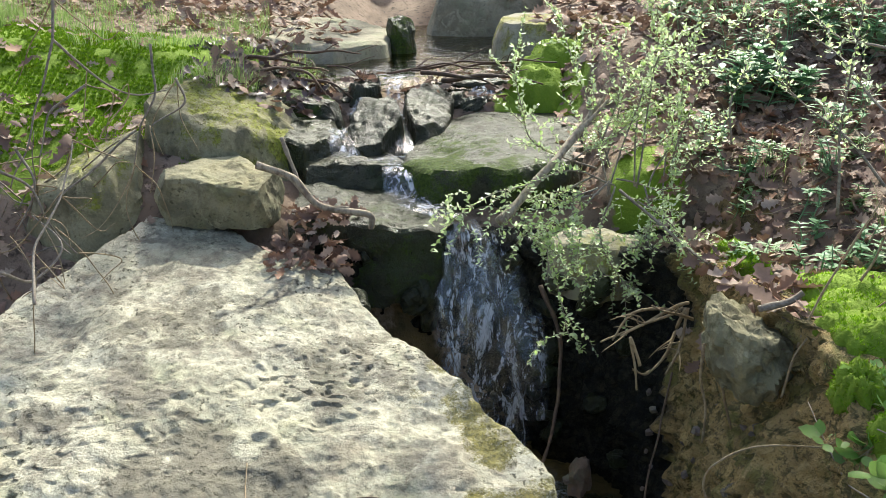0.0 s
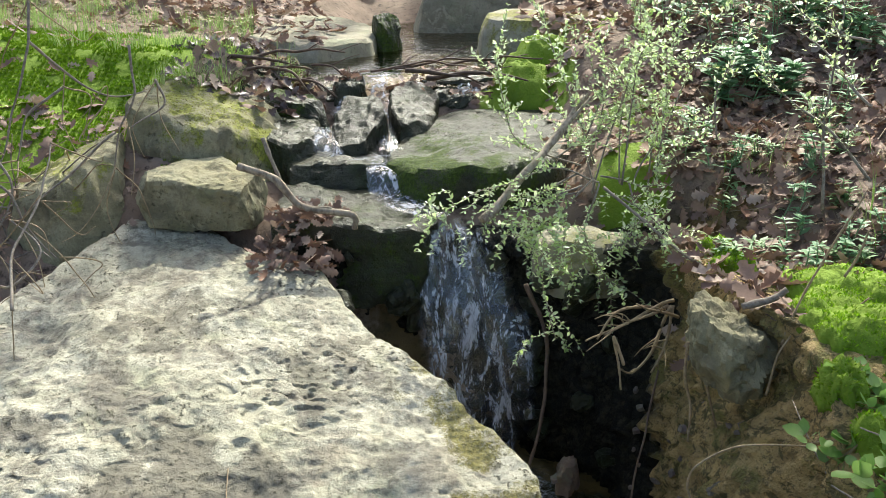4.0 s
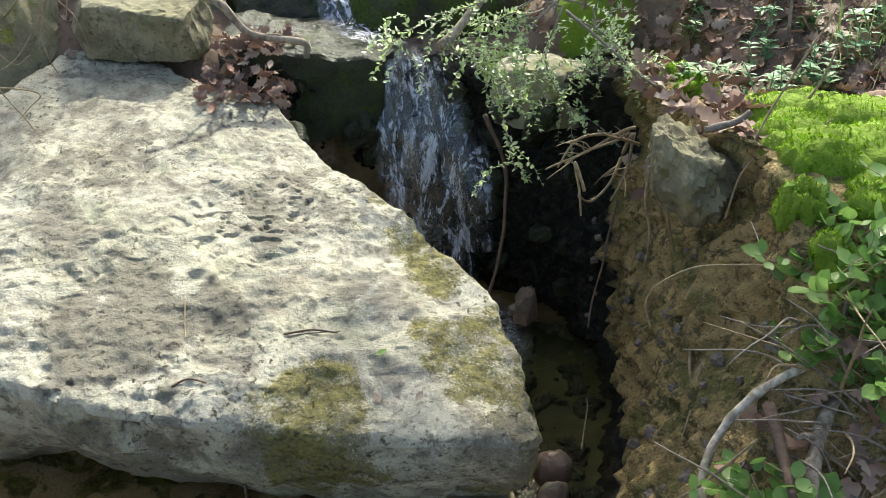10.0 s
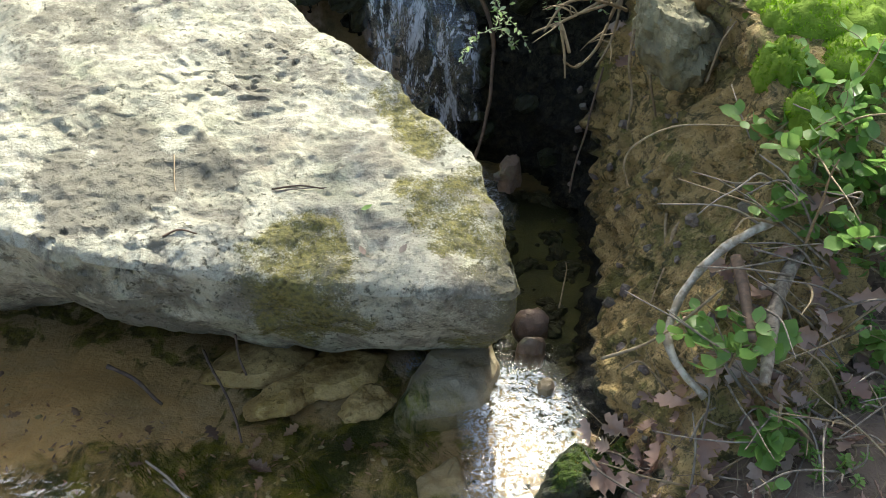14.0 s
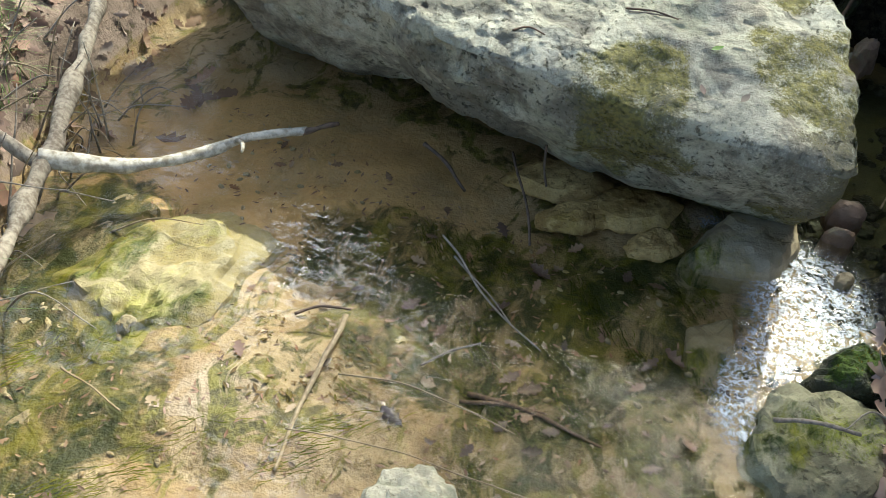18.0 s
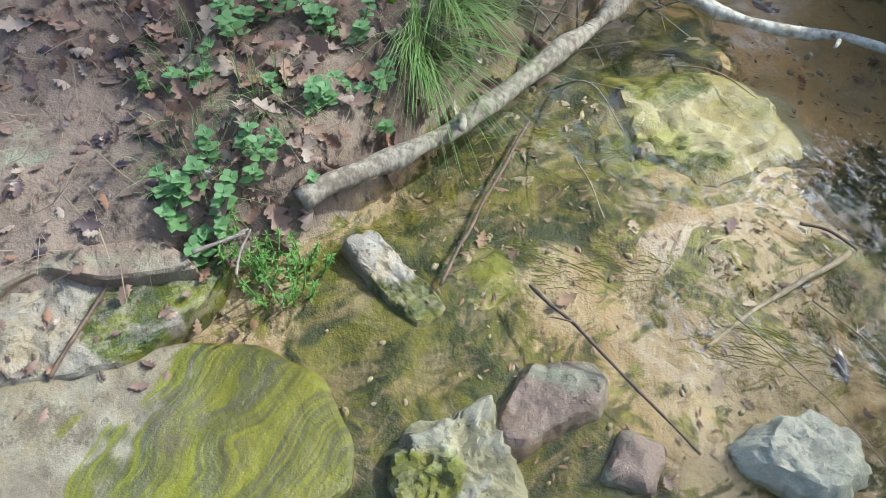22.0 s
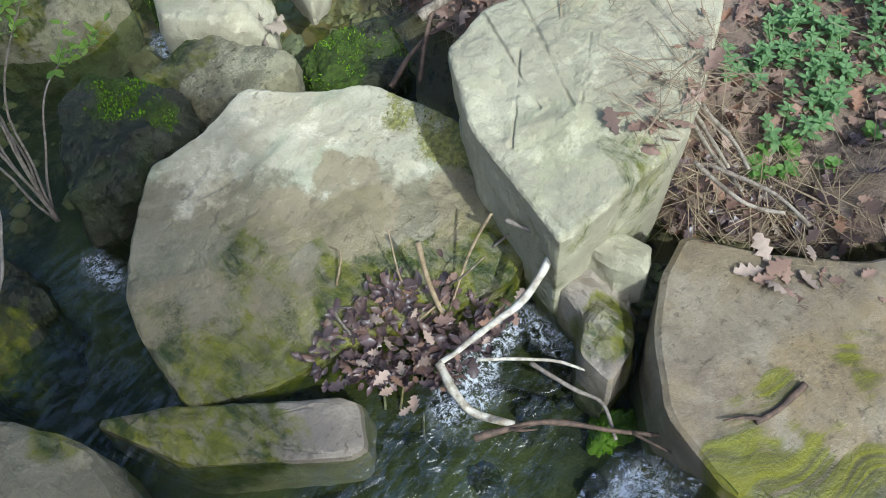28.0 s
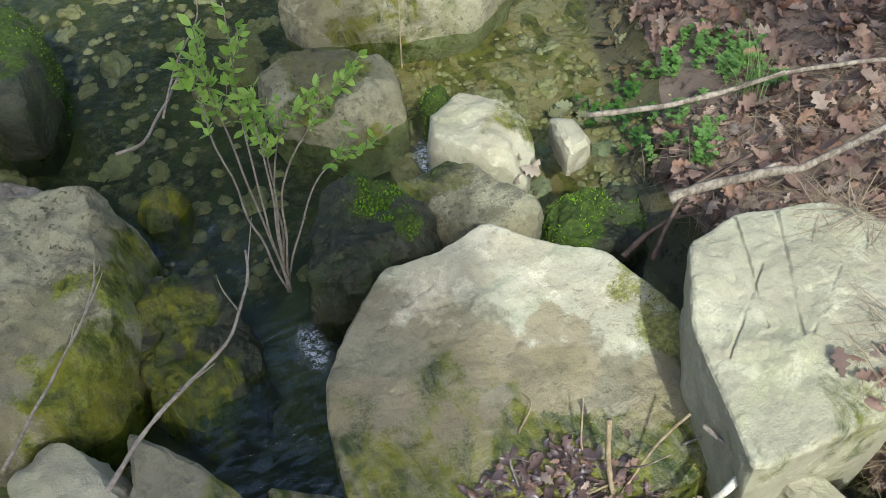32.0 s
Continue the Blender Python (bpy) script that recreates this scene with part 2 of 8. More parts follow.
def water_mat(name, tint, ripple=12.0, strength=0.25, foam=0.0, distance=0.01, stretch=(1, 1, 1), gloss=0.02, power=5.0):
    """Shallow clear water: tinted see-through, mirrored by Fresnel, with ripples."""
    g = Graph(name)
    n = g.maths("ADD", g.noise(ripple, 3, 0.5, stretch, 0.6), g.maths("MULTIPLY", g.noise(ripple * 3.1, 2, 0.5, stretch, 0.4), 0.4))
    bp = g.bump(n, strength, distance)
    chop = g.part_of(g.attr("mask").outputs["Vector"], 1)
    g.l.new(g.maths("ADD", g.maths("MULTIPLY", chop, 0.62), strength), bp.node.inputs["Strength"])
    tr = g.n.new("ShaderNodeBsdfTransparent")
    tr.inputs[0].default_value = (*tint, 1)
    gl = g.n.new("ShaderNodeBsdfGlossy")
    gl.inputs["Roughness"].default_value = 0.02
    g.l.new(bp, gl.inputs["Normal"])
    lw = g.n.new("ShaderNodeLayerWeight")
    g.l.new(bp, lw.inputs["Normal"])
    fac = g.maths("ADD", g.maths("MULTIPLY", g.maths("POWER", lw.outputs["Facing"], power), 0.9), gloss)
    fac = g.maths("ADD", fac, g.maths("MULTIPLY", g.maths("MULTIPLY", g.maths("MINIMUM", chop, 2.0), g.ramp(g.noise(26, 4, 0.6, (0.6, 1.6, 1), 0.8), 0.44, 0.6)), 0.17))
    mx = g.n.new("ShaderNodeMixShader")
    g.l.new(fac, mx.inputs[0]), g.l.new(tr.outputs[0], mx.inputs[1]), g.l.new(gl.outputs[0], mx.inputs[2])
    last = mx.outputs[0]
    if foam:
        df = g.n.new("ShaderNodeBsdfDiffuse")
        df.inputs[0].default_value = (0.8, 0.83, 0.86, 1)
        m2 = g.n.new("ShaderNodeMixShader")
        mask = g.part_of(g.attr("mask").outputs["Vector"], 0)
        f = g.maths("MULTIPLY", mask, g.ramp(g.noise(60, 6, 0.85, stretch, 1.0), 0.45, 0.58))
        g.l.new(g.maths("MULTIPLY", f, foam), m2.inputs[0])
        g.l.new(last, m2.inputs[1]), g.l.new(df.outputs[0], m2.inputs[2])
        last = m2.outputs[0]
    g.n.remove(g.b)
    g.l.new(last, g.n["Material Output"].inputs[0])
    return g.m


ROCK_PALE = rock_mat("pale_sandstone", (0.53, 0.50, 0.385), (0.42, 0.395, 0.285), (0.13, 0.12, 0.09), wet=0.06, lichen=0.66, pits=2.4, mosscol=(0.10, 0.088, 0.024), tint=(0.33, 0.33, 0.21), relief=0.014, blot=0.72, crust=0.3)
ROCK_GREY = rock_mat("grey_sandstone", (0.35, 0.32, 0.235), (0.26, 0.235, 0.165), (0.12, 0.11, 0.075), lichen=0.4)
ROCK_OLIVE = rock_mat("olive_stained_sandstone", (0.32, 0.295, 0.185), (0.235, 0.212, 0.12), (0.085, 0.077, 0.046), lichen=0.5, pits=1.0, mosscol=(0.12, 0.13, 0.015), tint=(0.20, 0.20, 0.09))
ROCK_TAN = rock_mat("tan_wet_sandstone", (0.31, 0.27, 0.21), (0.245, 0.205, 0.15), (0.13, 0.11, 0.085), lichen=0.42, rough=0.3, tint=(0.34, 0.245, 0.12))
ROCK_FLOW = rock_mat("slab_under_a_film_of_water", (0.285, 0.245, 0.17), (0.205, 0.16, 0.092), (0.09, 0.07, 0.045), lichen=0.42, rough=0.33, tint=(0.23, 0.165, 0.075), crust=0.3, speck=0.25, pits=0.2, relief=0.007, blot=0.6, flow=True)
# bright amber base: sunlight put into the colour of shaded stones
ROCK_SUNPATCH = rock_mat("sunlit_amber_stone", (0.66, 0.49, 0.26), (0.50, 0.35, 0.16), (0.2, 0.13, 0.05), lichen=0.6, rough=0.4, tint=(0.5, 0.36, 0.1))
ROCK_CREAM = rock_mat("cream_sandstone", (0.43, 0.40, 0.275), (0.33, 0.305, 0.20), (0.19, 0.17, 0.12), lichen=0.18, pits=0.1, relief=0.010, blot=0.4, tint=(0.38, 0.37, 0.21))
ROCK_SLAB = rock_mat("damp_cream_sandstone", (0.54, 0.50, 0.37), (0.41, 0.38, 0.26), (0.22, 0.185, 0.11), wet=-0.1, lichen=0.24, pits=0.35, relief=0.011)
ROCK_WET = rock_mat("wet_dark_stone", (0.062, 0.06, 0.036), (0.036, 0.038, 0.018), (0.016, 0.017, 0.009), lichen=0.6, rough=0.26, spec=0.3, mosscol=(0.032, 0.05, 0.006), tint=(0.03, 0.045, 0.012), crust=0.15, relief=0.016)
ROCK_BROWN = rock_mat("brown_slab_stone", (0.25, 0.195, 0.165), (0.19, 0.145, 0.12), (0.085, 0.068, 0.058), lichen=0.3, rough=0.6, crust=0.25)
ROCK_PURPLE = rock_mat("purple_brown_stone", (0.26, 0.18, 0.13), (0.20, 0.14, 0.10), (0.10, 0.07, 0.05), lichen=0.2, rough=0.45)
ROCK_BED = rock_mat("stream_stone", (0.36, 0.305, 0.21), (0.27, 0.215, 0.13), (0.15, 0.11, 0.06), lichen=0.25, rough=0.5, tint=(0.33, 0.27, 0.10))
ROCK_SUNK = rock_mat("sunken_yellow_stone", (0.38, 0.315, 0.17), (0.31, 0.25, 0.115), (0.16, 0.125, 0.05), lichen=0.22, rough=0.5, tint=(0.36, 0.34, 0.05))
WATER = water_mat("clear_water", (0.93, 0.90, 0.78), 11, 0.25, 0.95, distance=0.012)
WATER_BROWN = water_mat("brown_still_water", (0.42, 0.37, 0.19), 9, 0.6, distance=0.02, gloss=0.03)
WATER_FAST = water_mat("running_water", (0.56, 0.65, 0.47), 17, 0.55, 0.9, 0.02, gloss=0.02, power=5.0)
BARK_PALE = simple_mat("weathered_bark", (0.38, 0.325, 0.245), (0.16, 0.125, 0.09), 75, 0.9, 1.0, (1, 1, 0.4), detail=7)
BARK_BLEACH = simple_mat("bleached_wood", (0.60, 0.55, 0.45), (0.26, 0.215, 0.15), 45, 0.8, 0.7)
BARK_BROWN = simple_mat("brown_bark", (0.16, 0.105, 0.07), (0.08, 0.055, 0.04), 60, 0.7, 0.6)
TWIG_GREY = simple_mat("grey_twig", (0.30, 0.26, 0.21), (0.17, 0.14, 0.11), 80, 0.8, 0.4)
TWIG_TAN = simple_mat("tan_twig", (0.36, 0.28, 0.17), (0.22, 0.16, 0.09), 80, 0.7, 0.4)
ROOT = simple_mat("pale_root", (0.34, 0.26, 0.15), (0.19, 0.135, 0.075), 70, 0.8, 0.5)
LITTER = leaf_mat("dead_oak_leaves", [(0.17, 0.10, 0.07), (0.38, 0.25, 0.18), (0.29, 0.15, 0.085), (0.52, 0.41, 0.32), (0.13, 0.085, 0.065), (0.33, 0.215, 0.16), (0.22, 0.14, 0.11)], 0.7, 0.12)
LITTER_WET = leaf_mat("soaked_leaves", [(0.09, 0.06, 0.055), (0.17, 0.11, 0.10), (0.06, 0.045, 0.045), (0.22, 0.13, 0.09)], 0.35, 0.08, 0.5)
LITTER_RUST = leaf_mat("red_brown_leaves", [(0.38, 0.23, 0.165), (0.52, 0.38, 0.29), (0.26, 0.155, 0.115), (0.60, 0.48, 0.40)], 0.6, 0.15)
LITTER_PALE = leaf_mat("bleached_leaves", [(0.40, 0.33, 0.25), (0.30, 0.24, 0.18), (0.48, 0.41, 0.33)], 0.75, 0.12)
GREEN_SHRUB = leaf_mat("young_shrub_leaves", [(0.58, 0.72, 0.34), (0.80, 0.87, 0.64), (0.48, 0.66, 0.20), (0.70, 0.80, 0.48)], 0.34, 0.6, 0.9)
GREEN_BRIGHT = leaf_mat("bright_green_leaves", [(0.20, 0.37, 0.075), (0.31, 0.48, 0.13), (0.15, 0.29, 0.06)], 0.38, 0.5, 0.6)
GREEN_YOUNG = leaf_mat("fresh_yellow_green_leaves", [(0.30, 0.48, 0.07), (0.44, 0.62, 0.13), (0.24, 0.40, 0.06)], 0.4, 0.5, 0.5)
GREEN_HERB = leaf_mat("herb_leaves", [(0.19, 0.33, 0.12), (0.29, 0.44, 0.18), (0.15, 0.27, 0.09)], 0.5, 0.35, 0.5)
GREEN_BLUE = leaf_mat("blue_green_leaves", [(0.20, 0.37, 0.18), (0.30, 0.48, 0.26), (0.15, 0.29, 0.12)], 0.45, 0.4, 0.5)
GRASS = leaf_mat("grass_blades", [(0.19, 0.33, 0.07), (0.28, 0.41, 0.12), (0.38, 0.42, 0.21), (0.14, 0.26, 0.05)], 0.5, 0.45)
STRAW = leaf_mat("dry_straw", [(0.36, 0.29, 0.18), (0.27, 0.20, 0.12), (0.20, 0.14, 0.09)], 0.7, 0.1)
MOSS = leaf_mat("moss_fibres", [(0.19, 0.36, 0.015), (0.32, 0.50, 0.025), (0.24, 0.42, 0.02), (0.14, 0.27, 0.015)], 0.8, 0.4, 0.1)
MOSS_DEEP = leaf_mat("deep_green_moss", [(0.12, 0.24, 0.012), (0.22, 0.36, 0.018), (0.16, 0.28, 0.014), (0.27, 0.40, 0.025)], 0.8, 0.3, 0.1)
DEBRIS = leaf_mat("soaked_bits", [(0.17, 0.11, 0.05), (0.25, 0.17, 0.08), (0.11, 0.075, 0.035), (0.16, 0.14, 0.03)], 0.8, 0.0, 0.1)
MOSS_OLIVE = leaf_mat("olive_moss", [(0.15, 0.13, 0.022), (0.24, 0.20, 0.035), (0.09, 0.085, 0.016)], 0.85, 0.2, 0.1)
ALGAE_BRIGHT = leaf_mat("sunlit_algae_strands", [(0.20, 0.22, 0.008), (0.10, 0.13, 0.005), (0.32, 0.30, 0.015), (0.06, 0.09, 0.004)], 0.6, 0.2, 0.2)
ALGAE = leaf_mat("algae_strands", [(0.08, 0.105, 0.004), (0.035, 0.065, 0.003), (0.17, 0.17, 0.008), (0.02, 0.045, 0.003)], 0.6, 0.2, 0.2)


def ground_material():
    g = Graph("bank_soil_and_stream_bed")
    mask = g.attr("mask").outputs["Vector"]
    bed, moss, clay = (g.part_of(mask, i) for i in range(3))
    n1, n2, n3 = g.noise(3.2, 5, 0.6), g.noise(22, 5, 0.65), g.noise(90, 3, 0.7)
    soil = g.mix(g.ramp(n1, 0.35, 0.65), (0.16, 0.113, 0.08), (0.26, 0.19, 0.14))
    soil = g.mix(g.ramp(n2, 0.5, 0.7), soil, (0.055, 0.04, 0.028))
    sand = g.mix(g.ramp(n1, 0.35, 0.6), (0.42, 0.325, 0.215), (0.33, 0.24, 0.14))
    sand = g.mix(g.maths("MULTIPLY", g.ramp(n2, 0.5, 0.64), 0.75), sand, (0.13, 0.085, 0.035))
    sand = g.mix(g.maths("MULTIPLY", g.ramp(g.noise(11, 6, 0.75), 0.56, 0.64), 0.6), sand, (0.58, 0.45, 0.26))
    brown = g.ramp(g.noise(2.3, 5, 0.65, distort=0.8), 0.46, 0.6)
    sand = g.mix(g.maths("MULTIPLY", brown, 0.75), sand, g.mix(n2, (0.17, 0.105, 0.045), (0.36, 0.24, 0.115)))
    deep = g.part_of(g.attr("bed_tone").outputs["Vector"], 2)
    sand = g.mix(g.maths("MULTIPLY", deep, g.ramp(g.noise(3.0, 5, 0.6, distort=0.6), 0.3, 0.55, 0.35, 0.95)), sand, g.mix(n2, (0.42, 0.25, 0.10), (0.60, 0.39, 0.19)))
    flow = g.noise(4.2, 6, 0.66, (1.3, 0.9, 1), 1.5)
    sand = g.mix(g.maths("MULTIPLY", g.maths("MULTIPLY", g.ramp(flow, 0.49, 0.57), g.ramp(deep, 0.75, 1.0, 1.0, 0.15)), 0.88), sand, g.mix(g.ramp(n2, 0.4, 0.6), (0.04, 0.04, 0.007), (0.17, 0.15, 0.028)))
    clayc = g.mix(g.ramp(n1, 0.3, 0.65), (0.20, 0.14, 0.06), (0.10, 0.075, 0.035))
    clayc = g.mix(g.ramp(n2, 0.48, 0.68), clayc, (0.06, 0.048, 0.022))
    wob = g.maths("MULTIPLY", g.maths("SUBTRACT", n2, 0.5), 0.8)
    bed_tone = g.part_of(g.attr("bed_tone").outputs["Vector"], 0)
    film = g.part_of(g.attr("bed_tone").outputs["Vector"], 1)
    green = g.ramp(g.maths("ADD", film, g.maths("MULTIPLY", g.maths("SUBTRACT", g.noise(5.5, 6, 0.7, distort=1.2), 0.5), 1.9)), 0.35, 0.62)
    weed = g.mix(g.ramp(g.noise(6.5, 6, 0.68, distort=1.0), 0.46, 0.62), (0.016, 0.024, 0.002), (0.11, 0.10, 0.006))
    weed = g.mix(g.maths("MULTIPLY", g.ramp(n2, 0.52, 0.66), 0.6), weed, (0.045, 0.052, 0.004))
    sand = g.mix(g.maths("MULTIPLY", green, g.ramp(g.noise(9, 5, 0.7, (1.5, 0.8, 1), 0.8), 0.36, 0.58, 0.45, 0.95)), sand, weed)
    # near-black bed colour where the first tone channel is high
    sand = g.mix(g.ramp(g.maths("ADD", bed_tone, wob), 0.3, 0.7), sand, g.mix(g.ramp(n1, 0.4, 0.6), (0.028, 0.03, 0.012), (0.07, 0.07, 0.022)))
    c = g.mix(g.ramp(g.maths("ADD", bed, wob), 0.35, 0.65), soil, sand)
    c = g.mix(g.ramp(g.maths("ADD", clay, wob), 0.35, 0.65), c, clayc)
    c = g.mix(g.ramp(g.maths("ADD", moss, wob), 0.4, 0.6), c, g.mix(n3, (0.11, 0.18, 0.014), (0.22, 0.31, 0.03)))
    g.bump(g.maths("ADD", n2, g.maths("MULTIPLY", n3, 0.5)), 0.8, 0.012)
    return g.done(c, g.ramp(bed, 0.2, 0.8, 0.9, 0.5), 0.3)


GROUND = ground_material()


# ---- mesh helpers ----
def mesh_from(name, verts, faces, mat, smooth_faces=True, mask=None, crisp=0):
    me = bpy.data.meshes.new(name)
    me.from_pydata([tuple(v) for v in np.asarray(verts, float)], [], [tuple(f) for f in faces])
    if mat:
        me.materials.append(mat)
    me.shade_smooth() if smooth_faces else me.shade_flat()
    if crisp:
        me.set_sharp_from_angle(angle=radians(crisp))
    if mask is not None:
        at = me.attributes.new("mask", "FLOAT_VECTOR", "POINT")
        at.data.foreach_set("vector", np.asarray(mask, np.float32).ravel())
    return me


def part(name, geo, mat, parent=None, label="", smooth_faces=True, mask=None, crisp=0):
    """One mesh object out of (verts, faces), under its thing."""
    ob = new(name, mesh_from(name, geo[0], geo[1], mat, smooth_faces, mask, crisp))
    ob.parent = parent
    return tagged(ob, label) if label else ob


def thing(name, label, category, at=(0, 0, 0), group="", kind=""):
    ob = new(name)
    ob.location = at
    return tagged(ob, label, category, group, kind)


def joined(geos):
    vs, fs, k = [], [], 0
    for v, f in geos:
        vs.append(np.asarray(v, float))
        fs.extend(tuple(i + k for i in q) for q in f)
        k += len(v)
    return (np.concatenate(vs) if vs else np.zeros((0, 3)), fs)


def curve_through(pts, n=8):
    """Catmull-Rom through the points."""
    p = np.asarray(pts, float)
    if len(p) == 2:
        return np.linspace(p[0], p[1], n + 1)
    q = np.concatenate([[2 * p[0] - p[1]], p, [2 * p[-1] - p[-2]]])
    out = []
    for i in range(len(p) - 1):
        a, b, c, d = q[i:i + 4]
        for t in np.linspace(0, 1, n, endpoint=False):
            out.append(0.5 * (2 * b + (c - a) * t + (2 * a - 5 * b + 4 * c - d) * t * t + (3 * b - a - 3 * c + d) * t ** 3))
    out.append(p[-1])
    return np.array(out)


def tube(path, r0, r1, sides=6, knots=0.0, seed=0):
    """A tapered round bar along the path, with a rough skin."""
    p = np.asarray(path, float)
    d = np.gradient(p, axis=0)
    d /= np.linalg.norm(d, axis=1)[:, None] + 1e-9
    up = np.array((0.31, 0.17, 0.93))
    a = np.cross(d, up)
    a /= np.linalg.norm(a, axis=1)[:, None] + 1e-9
    b = np.cross(d, a)
    k = np.linspace(0, 1, len(p))
    r = r0 + (r1 - r0) * k
    ang = np.linspace(0, 2 * np.pi, sides, endpoint=False)
    ring = a[:, None] * np.cos(ang)[None, :, None] + b[:, None] * np.sin(ang)[None, :, None]
    rr = np.repeat(r[:, None], sides, 1)
    if knots:
        rr = rr * (1 + knots * vnoise((p[:, None] + ring * r[:, None, None]) * (0.35 / max(r0, 1e-4)), seed))
    v = (p[:, None] + ring * rr[..., None]).reshape(-1, 3)
    f = []
    for i in range(len(p) - 1):
        for j in range(sides):
            f.append((i * sides + j, i * sides + (j + 1) % sides, (i + 1) * sides + (j + 1) % sides, (i + 1) * sides + j))
    f.append(tuple(range(sides))[::-1])
    f.append(tuple((len(p) - 1) * sides + j for j in range(sides)))
    return v, f


def wavy(p, amount, seed, scale=9.0):
    p = np.asarray(p, float)
    k = np.stack([vnoise(p * scale + 31 * i, seed + i) for i in range(3)], 1)
    return p + amount * k


def stick(name, pts, r0, r1, mat, label, category="stick", group="", wobble=0.006, sides=7, knots=0.25, seed=1, forks=0):
    """A loose stick as one mesh, with short side twigs."""
    path = wavy(curve_through(pts, 10), wobble, seed)
    geos = [tube(path, r0, r1, sides, knots, seed)]
    rnd = random.Random(seed)
    for _ in range(forks):
        i = rnd.randrange(len(path) // 4, len(path) - 2)
        d = Vector(path[min(i + 2, len(path) - 1)] - path[i]).normalized()
        o = Vector((rnd.uniform(-1, 1), rnd.uniform(-1, 1), rnd.uniform(-0.1, 0.9)))
        e = Vector(path[i]) + (d * 0.7 + o * 0.7) * rnd.uniform(0.05, 0.16)
        geos.append(tube(wavy(curve_through([path[i], tuple((Vector(path[i]) + e) / 2 + o * 0.01), tuple(e)], 4), 0.004, seed + 3), r1 * 0.9, r1 * 0.35, 5))
    return tagged(part(name, joined(geos), mat), label, category, group)


OAK = [(0.0, 0.012), (0.1, 0.05), (0.2, 0.16), (0.28, 0.10), (0.42, 0.30), (0.52, 0.15), (0.68, 0.31), (0.78, 0.14), (0.9, 0.17), (1.0, 0.0)]
OVAL = [(0.0, 0.0), (0.2, 0.17), (0.45, 0.26), (0.75, 0.17), (1.0, 0.0)]
ROUND = [(0.0, 0.0), (0.15, 0.26), (0.4, 0.40), (0.7, 0.32), (1.0, 0.0)]
LANCE = [(0.0, 0.0), (0.25, 0.12), (0.55, 0.15), (1.0, 0.0)]


def leaf_shape(shape, fold=0.12, curl=0.25):
    v, f = [], []
    for t, w in shape:
        z = curl * (t - 0.4) ** 2
        v += [(-w, t, z + fold * w * 2), (0, t, z), (w, t, z + fold * w * 2)]
    for i in range(len(shape) - 1):
        a = 3 * i
        f += [(a, a + 1, a + 4, a + 3), (a + 1, a + 2, a + 5, a + 4)]
    return np.array(v, float), f


def stamped(base, mats):
    """The base mesh at many 4 x 4 poses, as one mesh."""
    v, f = base
    m = np.asarray(mats, float)
    if not len(m):
        return np.zeros((0, 3)), []
    out = np.einsum("nij,kj->nki", m[:, :3, :3], v) + m[:, None, :3, 3]
    k = len(v)
    return out.reshape(-1, 3), [tuple(i + n * k for i in q) for n in range(len(m)) for q in f]


def frame_mats(pos, ahead, up, size, zscale=None):
    """Poses with y along ahead and z near up."""
    pos, y, up = (np.asarray(a, float) for a in (pos, ahead, up))
    y = y / (np.linalg.norm(y, axis=1)[:, None] + 1e-9)
    x = np.cross(y, up)
    x /= np.linalg.norm(x, axis=1)[:, None] + 1e-9
    z = np.cross(x, y)
    size = np.broadcast_to(np.asarray(size, float), (len(pos),))
    zs = size if zscale is None else size * zscale
    m = np.zeros((len(pos), 4, 4))
    m[:, :3, 0], m[:, :3, 1], m[:, :3, 2], m[:, :3, 3] = x * size[:, None], y * size[:, None], z * zs[:, None], pos
    m[:, 3, 3] = 1
    return m


# ---- rocks ----
SOLIDS = []


def outline_points(outline, n):
    p = np.asarray(outline, float)
    for _ in range(2):
        q = np.roll(p, -1, 0)
        p = np.stack([0.91 * p + 0.09 * q, 0.09 * p + 0.91 * q], 1).reshape(-1, 2)
    d = np.linalg.norm(np.roll(p, -1, 0) - p, axis=1)
    s = np.concatenate([[0], np.cumsum(d)])
    t = np.linspace(0, s[-1], n, endpoint=False)
    q = np.concatenate([p, p[:1]])
    return np.stack([np.interp(t, s, q[:, 0]), np.interp(t, s, q[:, 1])], 1)


